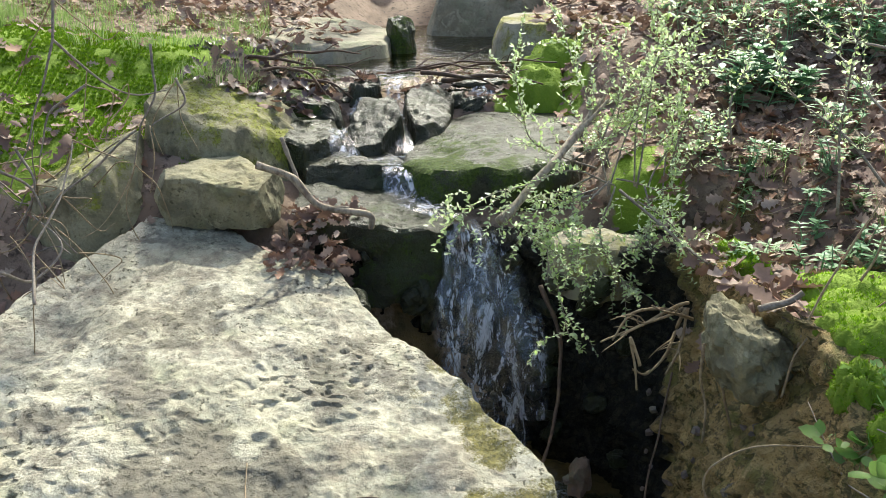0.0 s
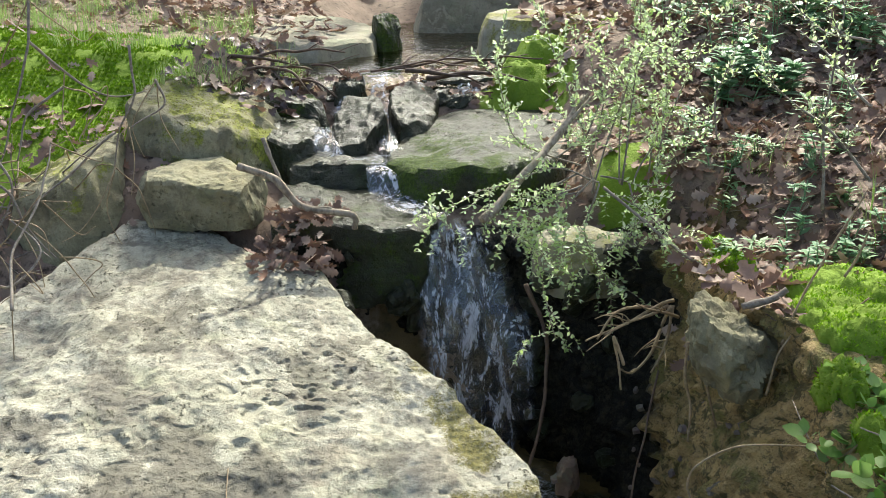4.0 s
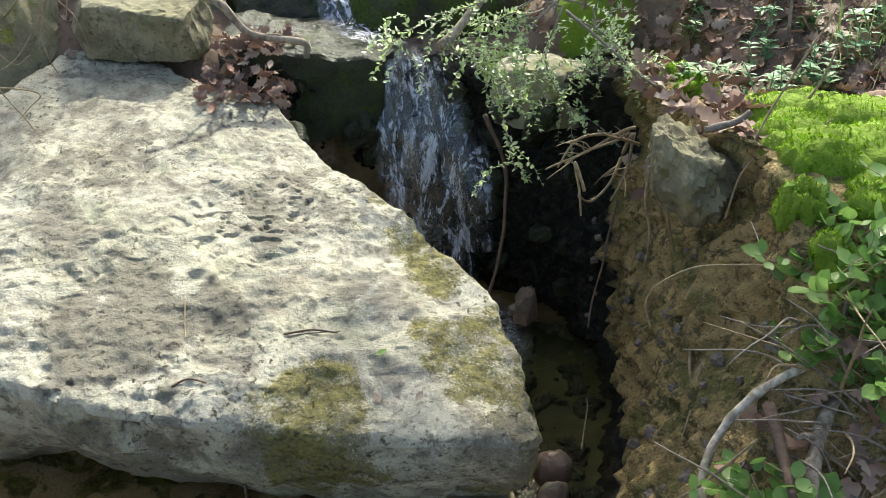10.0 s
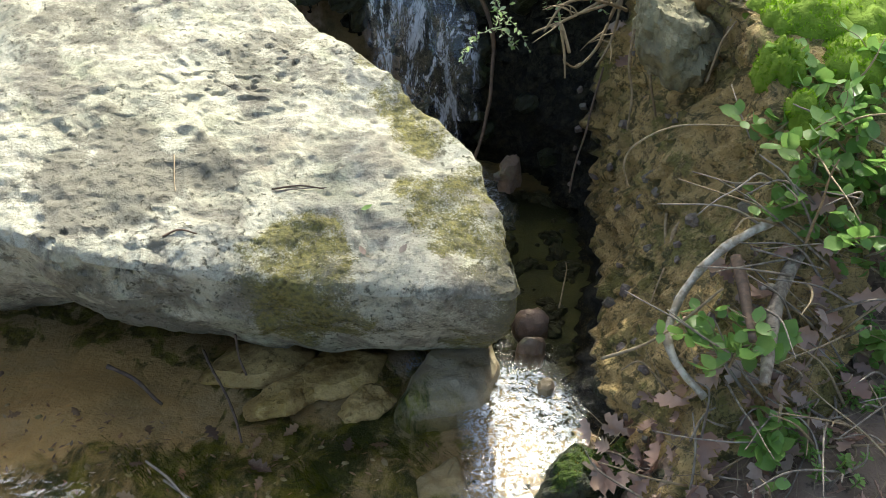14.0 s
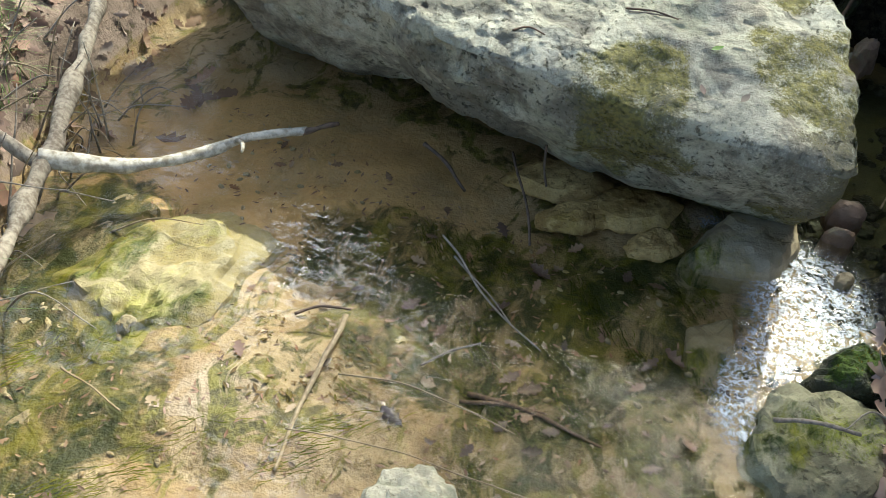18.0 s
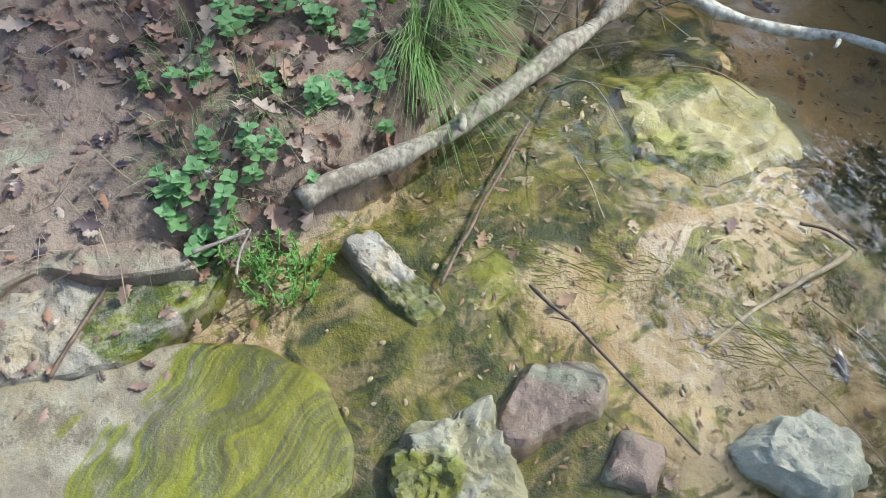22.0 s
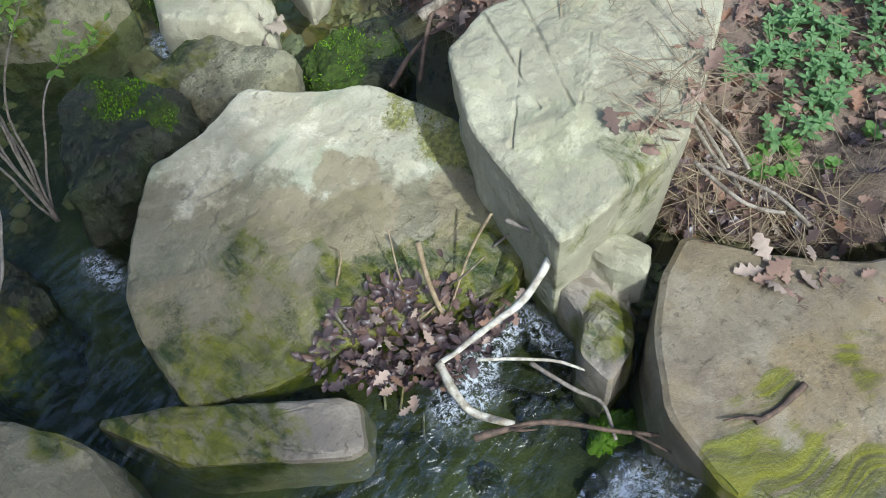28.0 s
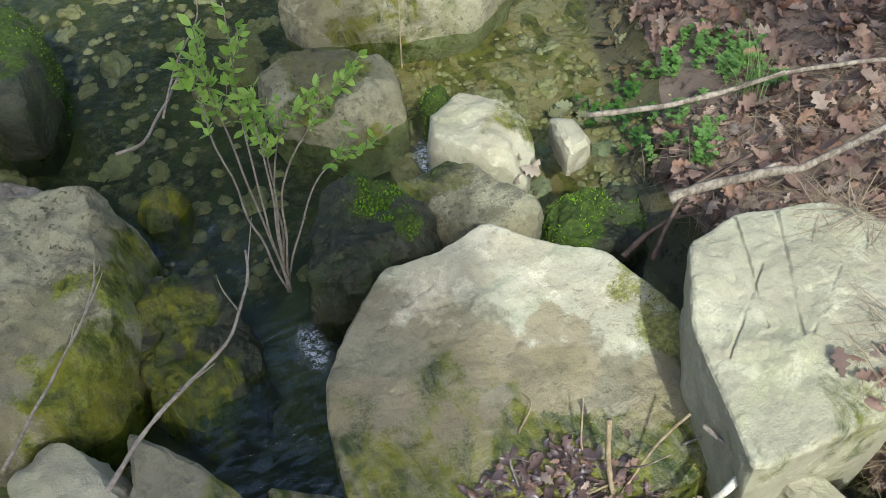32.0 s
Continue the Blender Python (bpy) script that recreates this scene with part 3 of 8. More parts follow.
def rock_geo(outline, top, depth, slope=(0, 0), dome=0.02, edge=0.05, flare=0.05, under=0.0, rough=0.02, pits=0.0, seed=1, n=72, nd=8, cuts=0, shift=(0, 0), cracks=()):
    """A stone out of its plan outline: the sloping top, a rounded rim, the sides and the underside."""
    edge *= 0.6
    k8 = max(3, n // 8)
    n = 8 * k8
    o = outline_points(outline, n)
    c = o.mean(0)
    if np.cross(o[0] - c, o[n // 8] - c) < 0:
        o = o[::-1]
    size = np.sqrt(((o - c) ** 2).sum(1)).mean()
    # top: square rings of 8, 16, 24 ... points, so that all cells are about one size
    i, j = np.meshgrid(np.arange(-k8, k8 + 1), np.arange(-k8, k8 + 1))
    r = np.maximum(np.abs(i), np.abs(j))
    along = np.where(i == r, j, np.where(j == r, 2 * r - i, np.where(i == -r, 4 * r - j, 6 * r + i)))
    along = np.where((j == -r) & (i != r), 6 * r + i, along)
    s = (along % np.maximum(8 * r, 1)) / np.maximum(8 * r, 1) * n
    s0 = np.floor(s).astype(int)
    w = (s - s0)[..., None]
    rim = o[s0 % n] * (1 - w) + o[(s0 + 1) % n] * w
    f = (r / k8)[..., None]
    q = c + (rim - c) * f
    z = top + slope[0] * (q[..., 0] - c[0]) + slope[1] * (q[..., 1] - c[1]) + dome * (1 - f[..., 0] ** 2)
    lim = 1 - min(0.9, edge * 1.6 / size)
    z = z - edge * (1 - np.sqrt(np.maximum(0, 1 - np.clip((f[..., 0] - lim) / (1 - lim), 0, 1) ** 2)))
    grid = np.concatenate([q, z[..., None]], -1)
    ids = np.arange(r.size).reshape(r.shape)
    v = [grid.reshape(-1, 3)]
    f = np.stack([ids[:-1, :-1], ids[:-1, 1:], ids[1:, 1:], ids[1:, :-1]], -1).reshape(-1, 4).tolist()
    ntop = r.size
    order = np.zeros(n, int)
    order[np.round(s[r == k8]).astype(int) % n] = ids[r == k8]
    rimz = grid.reshape(-1, 3)[order]
    prev = list(order)
    count = ntop
    for g in np.linspace(0, 1, nd + 1)[1:]:
        k = 1 + flare * math.sin(g * math.pi) - under * g * g
        q = c + (rimz[:, :2] - c) * k + np.array(shift) * g ** 1.5
        v.append(np.column_stack([q, rimz[:, 2] + (top - depth - rimz[:, 2]) * g]))
        now = list(range(count, count + n))
        f += [(prev[m], now[m], now[(m + 1) % n], prev[(m + 1) % n]) for m in range(n)]
        prev, count = now, count + n
    v.append(np.array([[c[0] + shift[0], c[1] + shift[1], top - depth]]))
    f += [(count, prev[(m + 1) % n], prev[m]) for m in range(n)]
    v = np.concatenate(v)
    mid = v.mean(0)
    rnd = np.random.RandomState(seed)
    for _ in range(cuts):
        d = rnd.normal(size=3)
        d[2] = abs(d[2]) * 0.7
        d /= np.linalg.norm(d)
        s = (v - mid) @ d
        far = s.max() * rnd.uniform(0.74, 0.92)
        v = v - np.outer(np.maximum(0, s - far) * 0.97, d)
    out = v - mid
    out /= np.linalg.norm(out, axis=1)[:, None] + 1e-9
    out[:ntop, 2] += 1.2
    out /= np.linalg.norm(out, axis=1)[:, None] + 1e-9
    k = 0.55 / max(size, 0.05)
    ridge = 0.45 - np.abs(fbm(v * 3.6 * k, 3, seed + 3))
    disp = rough * (0.8 * fbm(v * 2.2 * k, 3, seed) + 0.9 * ridge + 0.4 * fbm(v * 10 * k, 4, seed + 9, 0.6))
    for x0, y0, x1, y1 in cracks:
        a, b = np.array((x0, y0)), np.array((x1, y1))
        t = np.clip(((v[:, :2] - a) @ (b - a)) / ((b - a) @ (b - a)), 0, 1)
        gap = np.linalg.norm(v[:, :2] + 0.006 * vnoise(v * 9, seed)[:, None] - a - t[:, None] * (b - a), axis=1)
        disp = disp - 0.007 * (1 - smooth(gap, 0.001, 0.007))
    if pits:
        cell = vnoise(v * np.array((24, 44, 44)), seed + 5) + 0.7 * vnoise(v * np.array((50, 80, 80)), seed + 6)
        where = 0.3 + 0.7 * smooth(vnoise(v * 2.3, seed + 8), -0.1, 0.4)
        disp = disp - pits * where * smooth(cell, 0.2, 0.8) + pits * 0.35 * vnoise(v * 40, seed + 7) + pits * 1.1 * vnoise(v * np.array((6, 9, 9)), seed + 12) + pits * 0.7 * (0.4 - np.abs(vnoise(v * np.array((11, 17, 17)), seed + 14)))
    return v + out * disp[:, None], f


def moss_mask(v, spots, seed=0):
    """Moss by (x, y, radius, amount) spots on the stone, if need be only under a height."""
    m = np.zeros(len(v))
    for x, y, r, a, *under in spots:
        d = np.hypot(v[:, 0] - x, v[:, 1] - y) / r + 0.45 * fbm(v * 9, 3, 17)
        low = 1 - smooth(v[:, 2], under[0] - 0.05, under[0] + 0.05) if under else 1.0
        m = np.maximum(m, a * low * (1 - smooth(d, 0.5, 1.15)))
    return m


def moss_tufts(name, geo, mask, mat, count, size, parent, seed=0):
    """Short fibres that stand on the mossy faces of a stone."""
    v, f = geo
    rnd = np.random.RandomState(seed)
    q = np.array([(a[0], a[1], a[2]) for a in f])
    w = mask[q].mean(1)
    a, b, c = v[q[:, 0]], v[q[:, 1]], v[q[:, 2]]
    nrm = np.cross(b - a, c - a)
    area = np.linalg.norm(nrm, axis=1)
    w = np.where(w > 0.35, w, 0) * area
    if w.sum() <= 0:
        return None
    pick = rnd.choice(len(q), count, p=w / w.sum())
    u = rnd.rand(count, 2)
    u = np.where(u.sum(1, keepdims=True) > 1, 1 - u, u)
    pos = a[pick] + (b - a)[pick] * u[:, :1] + (c - a)[pick] * u[:, 1:]
    keep = fbm(pos * 14, 3, seed) > -0.35
    pos, pick = pos[keep], pick[keep]
    nn = nrm[pick] / area[pick][:, None]
    nn = nn + rnd.normal(scale=0.45, size=nn.shape) + np.array((0, 0, 0.4))
    side = rnd.normal(size=nn.shape)
    m = frame_mats(pos - nn * size * 0.2, nn, side, size * rnd.uniform(0.5, 1.3, len(pos)))
    blade = (np.array([(-0.22, 0, 0), (0.22, 0, 0), (0.13, 0.6, 0.05), (0.0, 1, 0.12)]), [(0, 1, 2), (0, 2, 3)])
    return tagged(part(name, stamped(blade, m), mat, parent), kind="stuff")


def rock(name, outline, top, depth, mat, label, category="rock", moss=(), algae=(), stain=(), group="", tufts=0, tuft_mat=None, tuft=0.012, **kw):
    geo = rock_geo(outline, top, depth, **kw)
    SOLIDS.append(geo)
    v = geo[0]
    mo, al = moss_mask(v, moss), moss_mask(v, algae)
    ob = tagged(part(name, geo, mat, None, mask=np.column_stack([mo, al, moss_mask(v, stain)]), crisp=26), label, category, group)
    if tufts:
        moss_tufts("moss", geo, mo, tuft_mat or MOSS, tufts, tuft, ob, kw.get("seed", 1))
    return ob


def blob(cx, cy, w, d, turn=0.0, seed=1, corners=7):
    """A rough polygon plan for a loose stone."""
    rnd = random.Random(seed)
    out = []
    for i in range(corners):
        a = 2 * math.pi * (i + rnd.uniform(-0.28, 0.28)) / corners
        r = rnd.uniform(0.82, 1.08)
        x, y = 0.5 * w * r * math.cos(a), 0.5 * d * r * math.sin(a)
        t = radians(turn)
        out.append((cx + x * math.cos(t) - y * math.sin(t), cy + x * math.sin(t) + y * math.cos(t)))
    return out


# ---- the lie of the land ----
def left_edge(y):
    return np.interp(y, [-7, -4, -3, -2.45, -1.3, -0.9, -0.3, 0.2, 0.6, 1.1, 1.6, 2.1], [-2.6, -2.1, -1.65, -1.3, -1.2, -1.42, -1.46, -1.42, -1.6, -1.75, -1.95, -1.95])


def right_edge(y):
    return np.interp(y, [-7, -4, -3.2, -2.4, -1.6, -1, 0, 0.9, 1.4, 1.9, 2.5, 3.0, 3.3], [0.4, 0.6, 0.8, 0.75, 0.45, 0.1, -0.2, 0.3, 0.5, 0.82, 0.94, 0.95, 0.92])


def water_level(y):
    return np.interp(y, [-9, -2.9, -2.55, -2.3, -1.95, -1.15, -1.0, -0.85, -0.5, -0.1], [-0.40, -0.36, -0.34, -0.27, -0.235, -0.215, -0.2, -0.06, -0.02, 0.0])


def land(x, y):
    """Height of the ground."""
    x, y = np.asarray(x, float), np.asarray(y, float)
    bed = np.interp(y, [-9, -2.6, -1.9, -1.1, -0.85, 0, 1, 1.5, 2.2, 3.3], [-0.5, -0.45, -0.40, -0.36, -0.2, -0.04, -0.03, -0.05, -0.07, -0.04])
    dl, dr = np.maximum(left_edge(y) - x, 0), np.maximum(x - right_edge(y), 0)
    dl, dr = dl / (1 + dl / 9), dr / (1 + dr / 9)
    lift = np.interp(y, [-5, -2.5, -1.5, 0, 2], [0.16, 0.2, 0.26, 0.2, 0.26])
    low = bed + lift * smooth(dl, -0.02, np.interp(y, [-3, -2.2, -1.5], [0.5, 0.3, 0.16])) + 0.17 * np.maximum(dl - 0.1, 0)
    cliff = np.interp(y, [-6, -1, 0.6, 1.1, 1.5, 1.9, 2.4, 3.2], [0.4, 0.35, 0.2, 0.22, 0.42, 0.86, 1.0, 0.95])
    width = np.interp(y, [-6, 0.8, 1.4, 2.0, 3.0], [0.5, 0.5, 0.4, 0.26, 0.2])
    low = low + cliff * smooth(dr / width, 0, 1) + 0.3 * np.maximum(dr - width * 0.8, 0)
    up = 0.90 + np.interp(y - 3.45, [0, 0.45, 0.85, 1.2, 1.35, 4, 8, 60], [0, 0.06, 0.16, 0.36, 0.38, 0.42, 0.9, 7])
    ll, rr = np.maximum(-0.65 - x, 0), np.maximum(x - 0.5, 0)
    ll, rr = ll / (1 + ll / 9), rr / (1 + rr / 9)
    up = up + 0.10 * smooth(ll, 0, 0.4) + 0.16 * ll + 0.16 * smooth(rr, 0, 0.3) + 0.2 * rr
    ys = np.interp(x, [-3, -1.5, -0.3, 0.05, 0.7, 0.95, 1.5], [2.4, 2.5, 3.0, 3.42, 3.42, 3.2, 2.6])
    ye = np.interp(x, [-3, -1.5, -0.3, 0.05, 0.7, 0.95, 1.5], [4.1, 4.1, 3.65, 3.58, 3.58, 3.55, 3.6])
    basin = smooth(y, 4.8, 5.0) * (1 - smooth(y, 8.2, 9.0)) * smooth(x, -0.75, -0.5) * (1 - smooth(x, 0.4 + 0.04 * (y - 5), 0.62 + 0.04 * (y - 5)))
    up = up - 0.14 * basin
    z = low + (up - low) * smooth((y - ys) / (ye - ys), 0, 1)
    p = np.stack([x, y, 0 * x], -1)
    near = 1 / (1 + (np.hypot(x, y) / 12) ** 2)
    return z + near * (0.03 * fbm(p * 2.1, 4, 3) + 0.010 * fbm(p * 11, 3, 5)) + (1 - near) * 0.5 * vnoise(p * 0.12, 8)


def rest_z(x, y):
    return float(land(np.array([x]), np.array([y]))[0])


def axis(lo, hi, step, reach):
    a = list(np.arange(lo, hi + 1e-6, step))
    s, b = step, []
    while a[-1] < reach:
        s *= 1.22
        a.append(a[-1] + s)
    s = step
    while a[0] > -reach:
        s *= 1.22
        a.insert(0, a[0] - s)
    return np.array(a)


gx, gy = axis(-3.2, 2.6, 0.03, 160), axis(-4.8, 5.6, 0.03, 160)
GX, GY = np.meshgrid(gx, gy)
GZ = land(GX, GY)
nx, ny = len(gx), len(gy)
bedmask = (1 - smooth(np.maximum(left_edge(GY) - GX, GX - right_edge(GY)), -0.05, 0.12)) * (1 - smooth(GY, 2.9, 3.3))
claymask = smooth(GX - right_edge(GY), 0.0, 0.06) * (1 - smooth(GX - right_edge(GY), 0.25, 0.4)) * smooth(GY, 1.35, 1.7) * (1 - smooth(GY, 3.3, 3.5))
claymask = np.maximum(claymask, smooth(GY, 2.9, 3.2) * (1 - smooth(GY, 3.42, 3.5)) * smooth(GX, -0.5, 0) * (1 - smooth(GX, 0.9, 1.1)))
mossmask = np.zeros_like(GZ)
for mx_, my_, mr_ in ((1.25, 2.45, 0.36), (1.2, 2.0, 0.2), (-1.9, 4.3, 0.5), (-1.5, 4.6, 0.4), (0.5, 4.6, 0.3), (-2.0, 0.7, 0.12), (1.0, 3.0, 0.15), (-2.3, 4.6, 0.6), (-1.2, 5.0, 0.4), (0.8, 5.3, 0.4), (0.85, 3.6, 0.2), (1.0, 4.1, 0.25), (-1.75, 3.9, 0.3)):
    mossmask = np.maximum(mossmask, 1 - smooth(np.hypot(GX - mx_, GY - my_) / mr_, 0.5, 1.1))
idx = np.arange(nx * ny).reshape(ny, nx)
quads = np.stack([idx[:-1, :-1], idx[:-1, 1:], idx[1:, 1:], idx[1:, :-1]], -1).reshape(-1, 4)
ground = part("ground", (np.stack([GX, GY, GZ], -1).reshape(-1, 3), quads.tolist()), GROUND, mask=np.stack([bedmask, mossmask, claymask], -1).reshape(-1, 3))
# darker bed in the lower pool, the outflow channel and below the fall
bed_tone = 0.95 * (1 - smooth(GY, -1.1, -0.85)) * smooth(GX, -1.3, -0.9) * smooth(GY, -2.9, -2.4) + 0.62 * (1 - smooth(GY, -2.9, -2.4)) * smooth(GX, -1.3, -0.8)
bed_tone = np.maximum(bed_tone, 0.4 * (1 - smooth(GY, -4.6, -3.9)))
bed_tone = np.maximum(bed_tone, 0.95 * smooth(GX, 0.1, 0.35) * smooth(GY, 1.75, 2.2))
bed_tone = np.maximum(bed_tone, 0.9 * smooth(GY, 2.5, 2.7))
bed_tone = np.maximum(bed_tone, 0.9 * (1 - smooth(np.hypot((GX + 0.6) / 0.5, (GY + 0.45) / 0.75), 0.6, 1.0)))


def field(x, y, rx, ry):
    return 1 - smooth(np.hypot((GX - x) / rx, (GY - y) / ry), 0.35, 1.0)


film = np.maximum.reduce([0.95 * field(-0.75, 1.58, 0.42, 0.3), 0.8 * field(-0.55, 1.25, 0.3, 0.2), 0.95 * field(-0.3, 1.45, 0.8, 0.55), 0.95 * field(-1.38, 0.75, 0.36, 0.6), 0.85 * field(-1.6, 1.25, 0.3, 0.5), 0.7 * field(-0.05, 1.0, 0.6, 0.5), 0.5 * field(-0.3, 0.7, 0.3, 0.2), 1.15 * field(-1.05, 0.2, 0.5, 0.4), 0.95 * field(-0.6, 0.3, 0.4, 0.35), 0.7 * field(0.0, 1.7, 0.3, 0.3)])
ground.data.attributes.new("bed_tone", "FLOAT_VECTOR", "POINT").data.foreach_set("vector", np.stack([bed_tone, film, np.maximum.reduce([np.minimum(1, 1.3 * field(-1.15, 1.85, 0.95, 0.6)), 0.35 * field(-0.3, 1.5, 0.7, 0.6)])], -1).astype(np.float32).ravel())
tagged(ground, "earthen stream banks, clay cut and sandy stream bed", "ground", kind="structure")


# ---- the clay cut and the wall behind the fall ----
def clay_material():
    g = Graph("wet_clay_and_stone")
    wet = g.part_of(g.attr("mask").outputs["Vector"], 0)
    n1, n2, n3 = g.noise(5, 5, 0.65), g.noise(26, 6, 0.7), g.noise(110, 3, 0.7)
    c = g.mix(g.ramp(n1, 0.35, 0.65), (0.58, 0.41, 0.17), (0.36, 0.25, 0.10))
    c = g.mix(g.maths("MULTIPLY", g.ramp(g.noise(7, 4), 0.5, 0.62), 0.7), c, (0.15, 0.16, 0.035))
    c = g.mix(g.ramp(n2, 0.52, 0.64), c, (0.13, 0.095, 0.04))
    c = g.mix(g.maths("MULTIPLY", g.ramp(g.noise(13, 6, 0.75), 0.54, 0.62), 0.8), c, (0.58, 0.42, 0.18))
    c = g.mix(g.maths("MULTIPLY", g.ramp(g.noise(17, 6, 0.75, distort=0.6), 0.52, 0.58), 0.75), c, (0.06, 0.06, 0.02))
    c = g.mix(g.maths("MULTIPLY", g.ramp(n3, 0.52, 0.68), 0.6), c, (0.09, 0.07, 0.03))
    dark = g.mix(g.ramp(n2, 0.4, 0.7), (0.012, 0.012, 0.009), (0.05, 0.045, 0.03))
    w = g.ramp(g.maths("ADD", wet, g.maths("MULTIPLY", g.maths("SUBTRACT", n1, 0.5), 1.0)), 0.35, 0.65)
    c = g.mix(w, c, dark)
    g.bump(g.maths("ADD", n2, g.maths("MULTIPLY", n3, 0.5)), 1.0, 0.03)
    return g.done(c, g.ramp(w, 0.0, 1.0, 0.85, 0.22), 0.4)


CLAY = clay_material()


def bank_wall():
    """The undercut face from the outlet bank round behind the fall."""
    plan = [(0.56, 1.3, 0.22), (0.60, 1.5, 0.45), (0.65, 1.8, 0.85), (0.70, 2.1, 1.02), (0.76, 2.5, 1.04), (0.80, 2.85, 1.0), (0.72, 3.15, 0.95), (0.46, 3.38, 0.9), (0.15, 3.46, 0.9), (-0.15, 3.42, 0.88), (-0.45, 3.3, 0.82), (-0.8, 3.1, 0.75)]
    back = np.interp(np.linspace(0, 11, 331), np.arange(12), [0.2, 0.24, 0.3, 0.3, 0.2, 0.08, 0.02, 0, 0, 0, 0, 0])
    p = curve_through(plan, 30)
    d = np.gradient(p[:, :2], axis=0)
    d /= np.linalg.norm(d, axis=1)[:, None]
    out = np.stack([d[:, 1], -d[:, 0]], 1)
    rows = np.linspace(0, 1, 110)
    lean = -0.10 * (1 - rows) ** 1.5 - 0.06 * smooth(rows, 0.8, 1.0) + 0.03
    v = np.zeros((len(p), len(rows) + 1, 3))
    v[:, :-1, :2] = p[:, None, :2] + out[:, None] * (lean[None] + back[: len(p), None] * rows[None] ** 0.9)[..., None]
    v[:, :-1, 2] = -0.12 + (p[:, 2:3] + 0.12) * rows[None]
    v[:, -1] = np.concatenate([p[:, :2] + out * (0.25 + back[: len(p), None]), p[:, 2:3] - 0.02], 1)
    q = v.reshape(-1, 3)
    k = 0.06 * fbm(q * 3.2, 3, 41) + 0.035 * (0.4 - np.abs(fbm(q * 7, 4, 43))) + 0.034 * (0.4 - np.abs(fbm(q * 17, 4, 45))) + 0.02 * fbm(q * 45, 3, 47)
    side = np.repeat(out, len(rows) + 1, 0)
    q = q + np.column_stack([side * k[:, None], 0.3 * k])
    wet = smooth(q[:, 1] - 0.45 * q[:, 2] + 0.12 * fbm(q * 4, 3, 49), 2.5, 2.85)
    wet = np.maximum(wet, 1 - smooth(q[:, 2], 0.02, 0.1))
    i = np.arange(len(q)).reshape(len(p), -1)
    f = np.stack([i[:-1, :-1], i[:-1, 1:], i[1:, 1:], i[1:, :-1]], -1).reshape(-1, 4).tolist()
    SOLIDS.append((q, f))
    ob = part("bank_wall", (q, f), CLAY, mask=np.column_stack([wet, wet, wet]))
    return tagged(ob, "undercut clay bank and black wet wall behind the fall", "bank", kind="structure")


BANK = bank_wall()


# ---- water ----
def water_sheet(name, x0, x1, y0, y1, step, level, mat, label, ripple=0.002, foam=None, chop=None):
    xs, ys = np.arange(x0, x1, step), np.arange(y0, y1, step)
    X, Y = np.meshgrid(xs, ys)
    p = np.stack([X, Y, 0 * X], -1)
    Z = level(X, Y) + ripple * fbm(p * 9, 3, 21)
    i = np.arange(X.size).reshape(X.shape)
    q = np.stack([i[:-1, :-1], i[:-1, 1:], i[1:, 1:], i[1:, :-1]], -1).reshape(-1, 4)
    f = foam(X, Y) if foam else 0 * X
    h = chop(X, Y) if chop else 0 * X
    ob = part(name, (np.stack([X, Y, Z], -1).reshape(-1, 3), q.tolist()), mat, mask=np.stack([f, h, f], -1).reshape(-1, 3))
    ob.visible_shadow = False
    return tagged(ob, label, "water", kind="structure")


def spot(x, y, cx, cy, rx, ry):
    return 1 - smooth(np.hypot((x - cx) / rx, (y - cy) / ry), 0.45, 1.0)


def foam_pool(x, y):
    """Bubbles and broken water below the fall, at the outlet and where the film runs off the slab."""
    return np.maximum.reduce([0.95 * spot(x, y, 0.41, 1.77, 0.21, 0.27), 0.75 * spot(x, y, 0.33, 1.55, 0.11, 0.14), 0.8 * spot(x, y, 0.25, 1.38, 0.07, 0.2), 0.7 * spot(x, y, 0.3, 1.26, 0.09, 0.07), 0.7 * spot(x, y, 0.3, 2.9, 0.25, 0.4), 0.45 * spot(x, y, -0.9, -0.62, 0.16, 0.1), 0.4 * spot(x, y, 0.12, 2.0, 0.08, 0.06)])


water_sheet("water", -2.6, 0.95, -0.78, 3.5, 0.03, lambda x, y: water_level(y), WATER, "clear shallow pool water over sand and algae", foam=foam_pool, chop=lambda x, y: 1.8 * (1 - smooth(np.hypot((x - 0.39) / 0.25, (y - 1.7) / 0.33), 0.5, 1.0)) + 0.5 * spot(x, y, -0.88, 1.45, 0.3, 0.26) + 0.6 * spot(x, y, -1.2, 1.8, 0.4, 0.2) * smooth(fbm(np.stack([x * 5, y * 3, 0 * x], -1), 3, 77), -0.05, 0.3) + 0.6 * smooth(fbm(np.stack([x * 4, y * 4, 0 * x], -1), 3, 79), 0.16, 0.35) * smooth(y, 0.0, 0.3) * (1 - smooth(x, -0.7, -0.3)))


def foam_low(x, y):
    f = 0.8 * (1 - smooth(np.hypot((x + 0.66) / 0.13, (y + 0.96) / 0.08), 0.3, 1.0))
    f = np.maximum(f, 1 - smooth(np.hypot((x + 0.93) / 0.07, (y + 2.98) / 0.16), 0.5, 1.0))
    f = np.maximum.reduce([f, 0.9 * spot(x, y, -0.72, -1.45, 0.18, 0.06), 0.85 * spot(x, y, -0.6, -1.41, 0.12, 0.08), 0.5 * spot(x, y, -0.85, -1.36, 0.05, 0.1)])
    return np.maximum(f, 0.6 * spot(x, y, -0.24, -2.42, 0.05, 0.13))


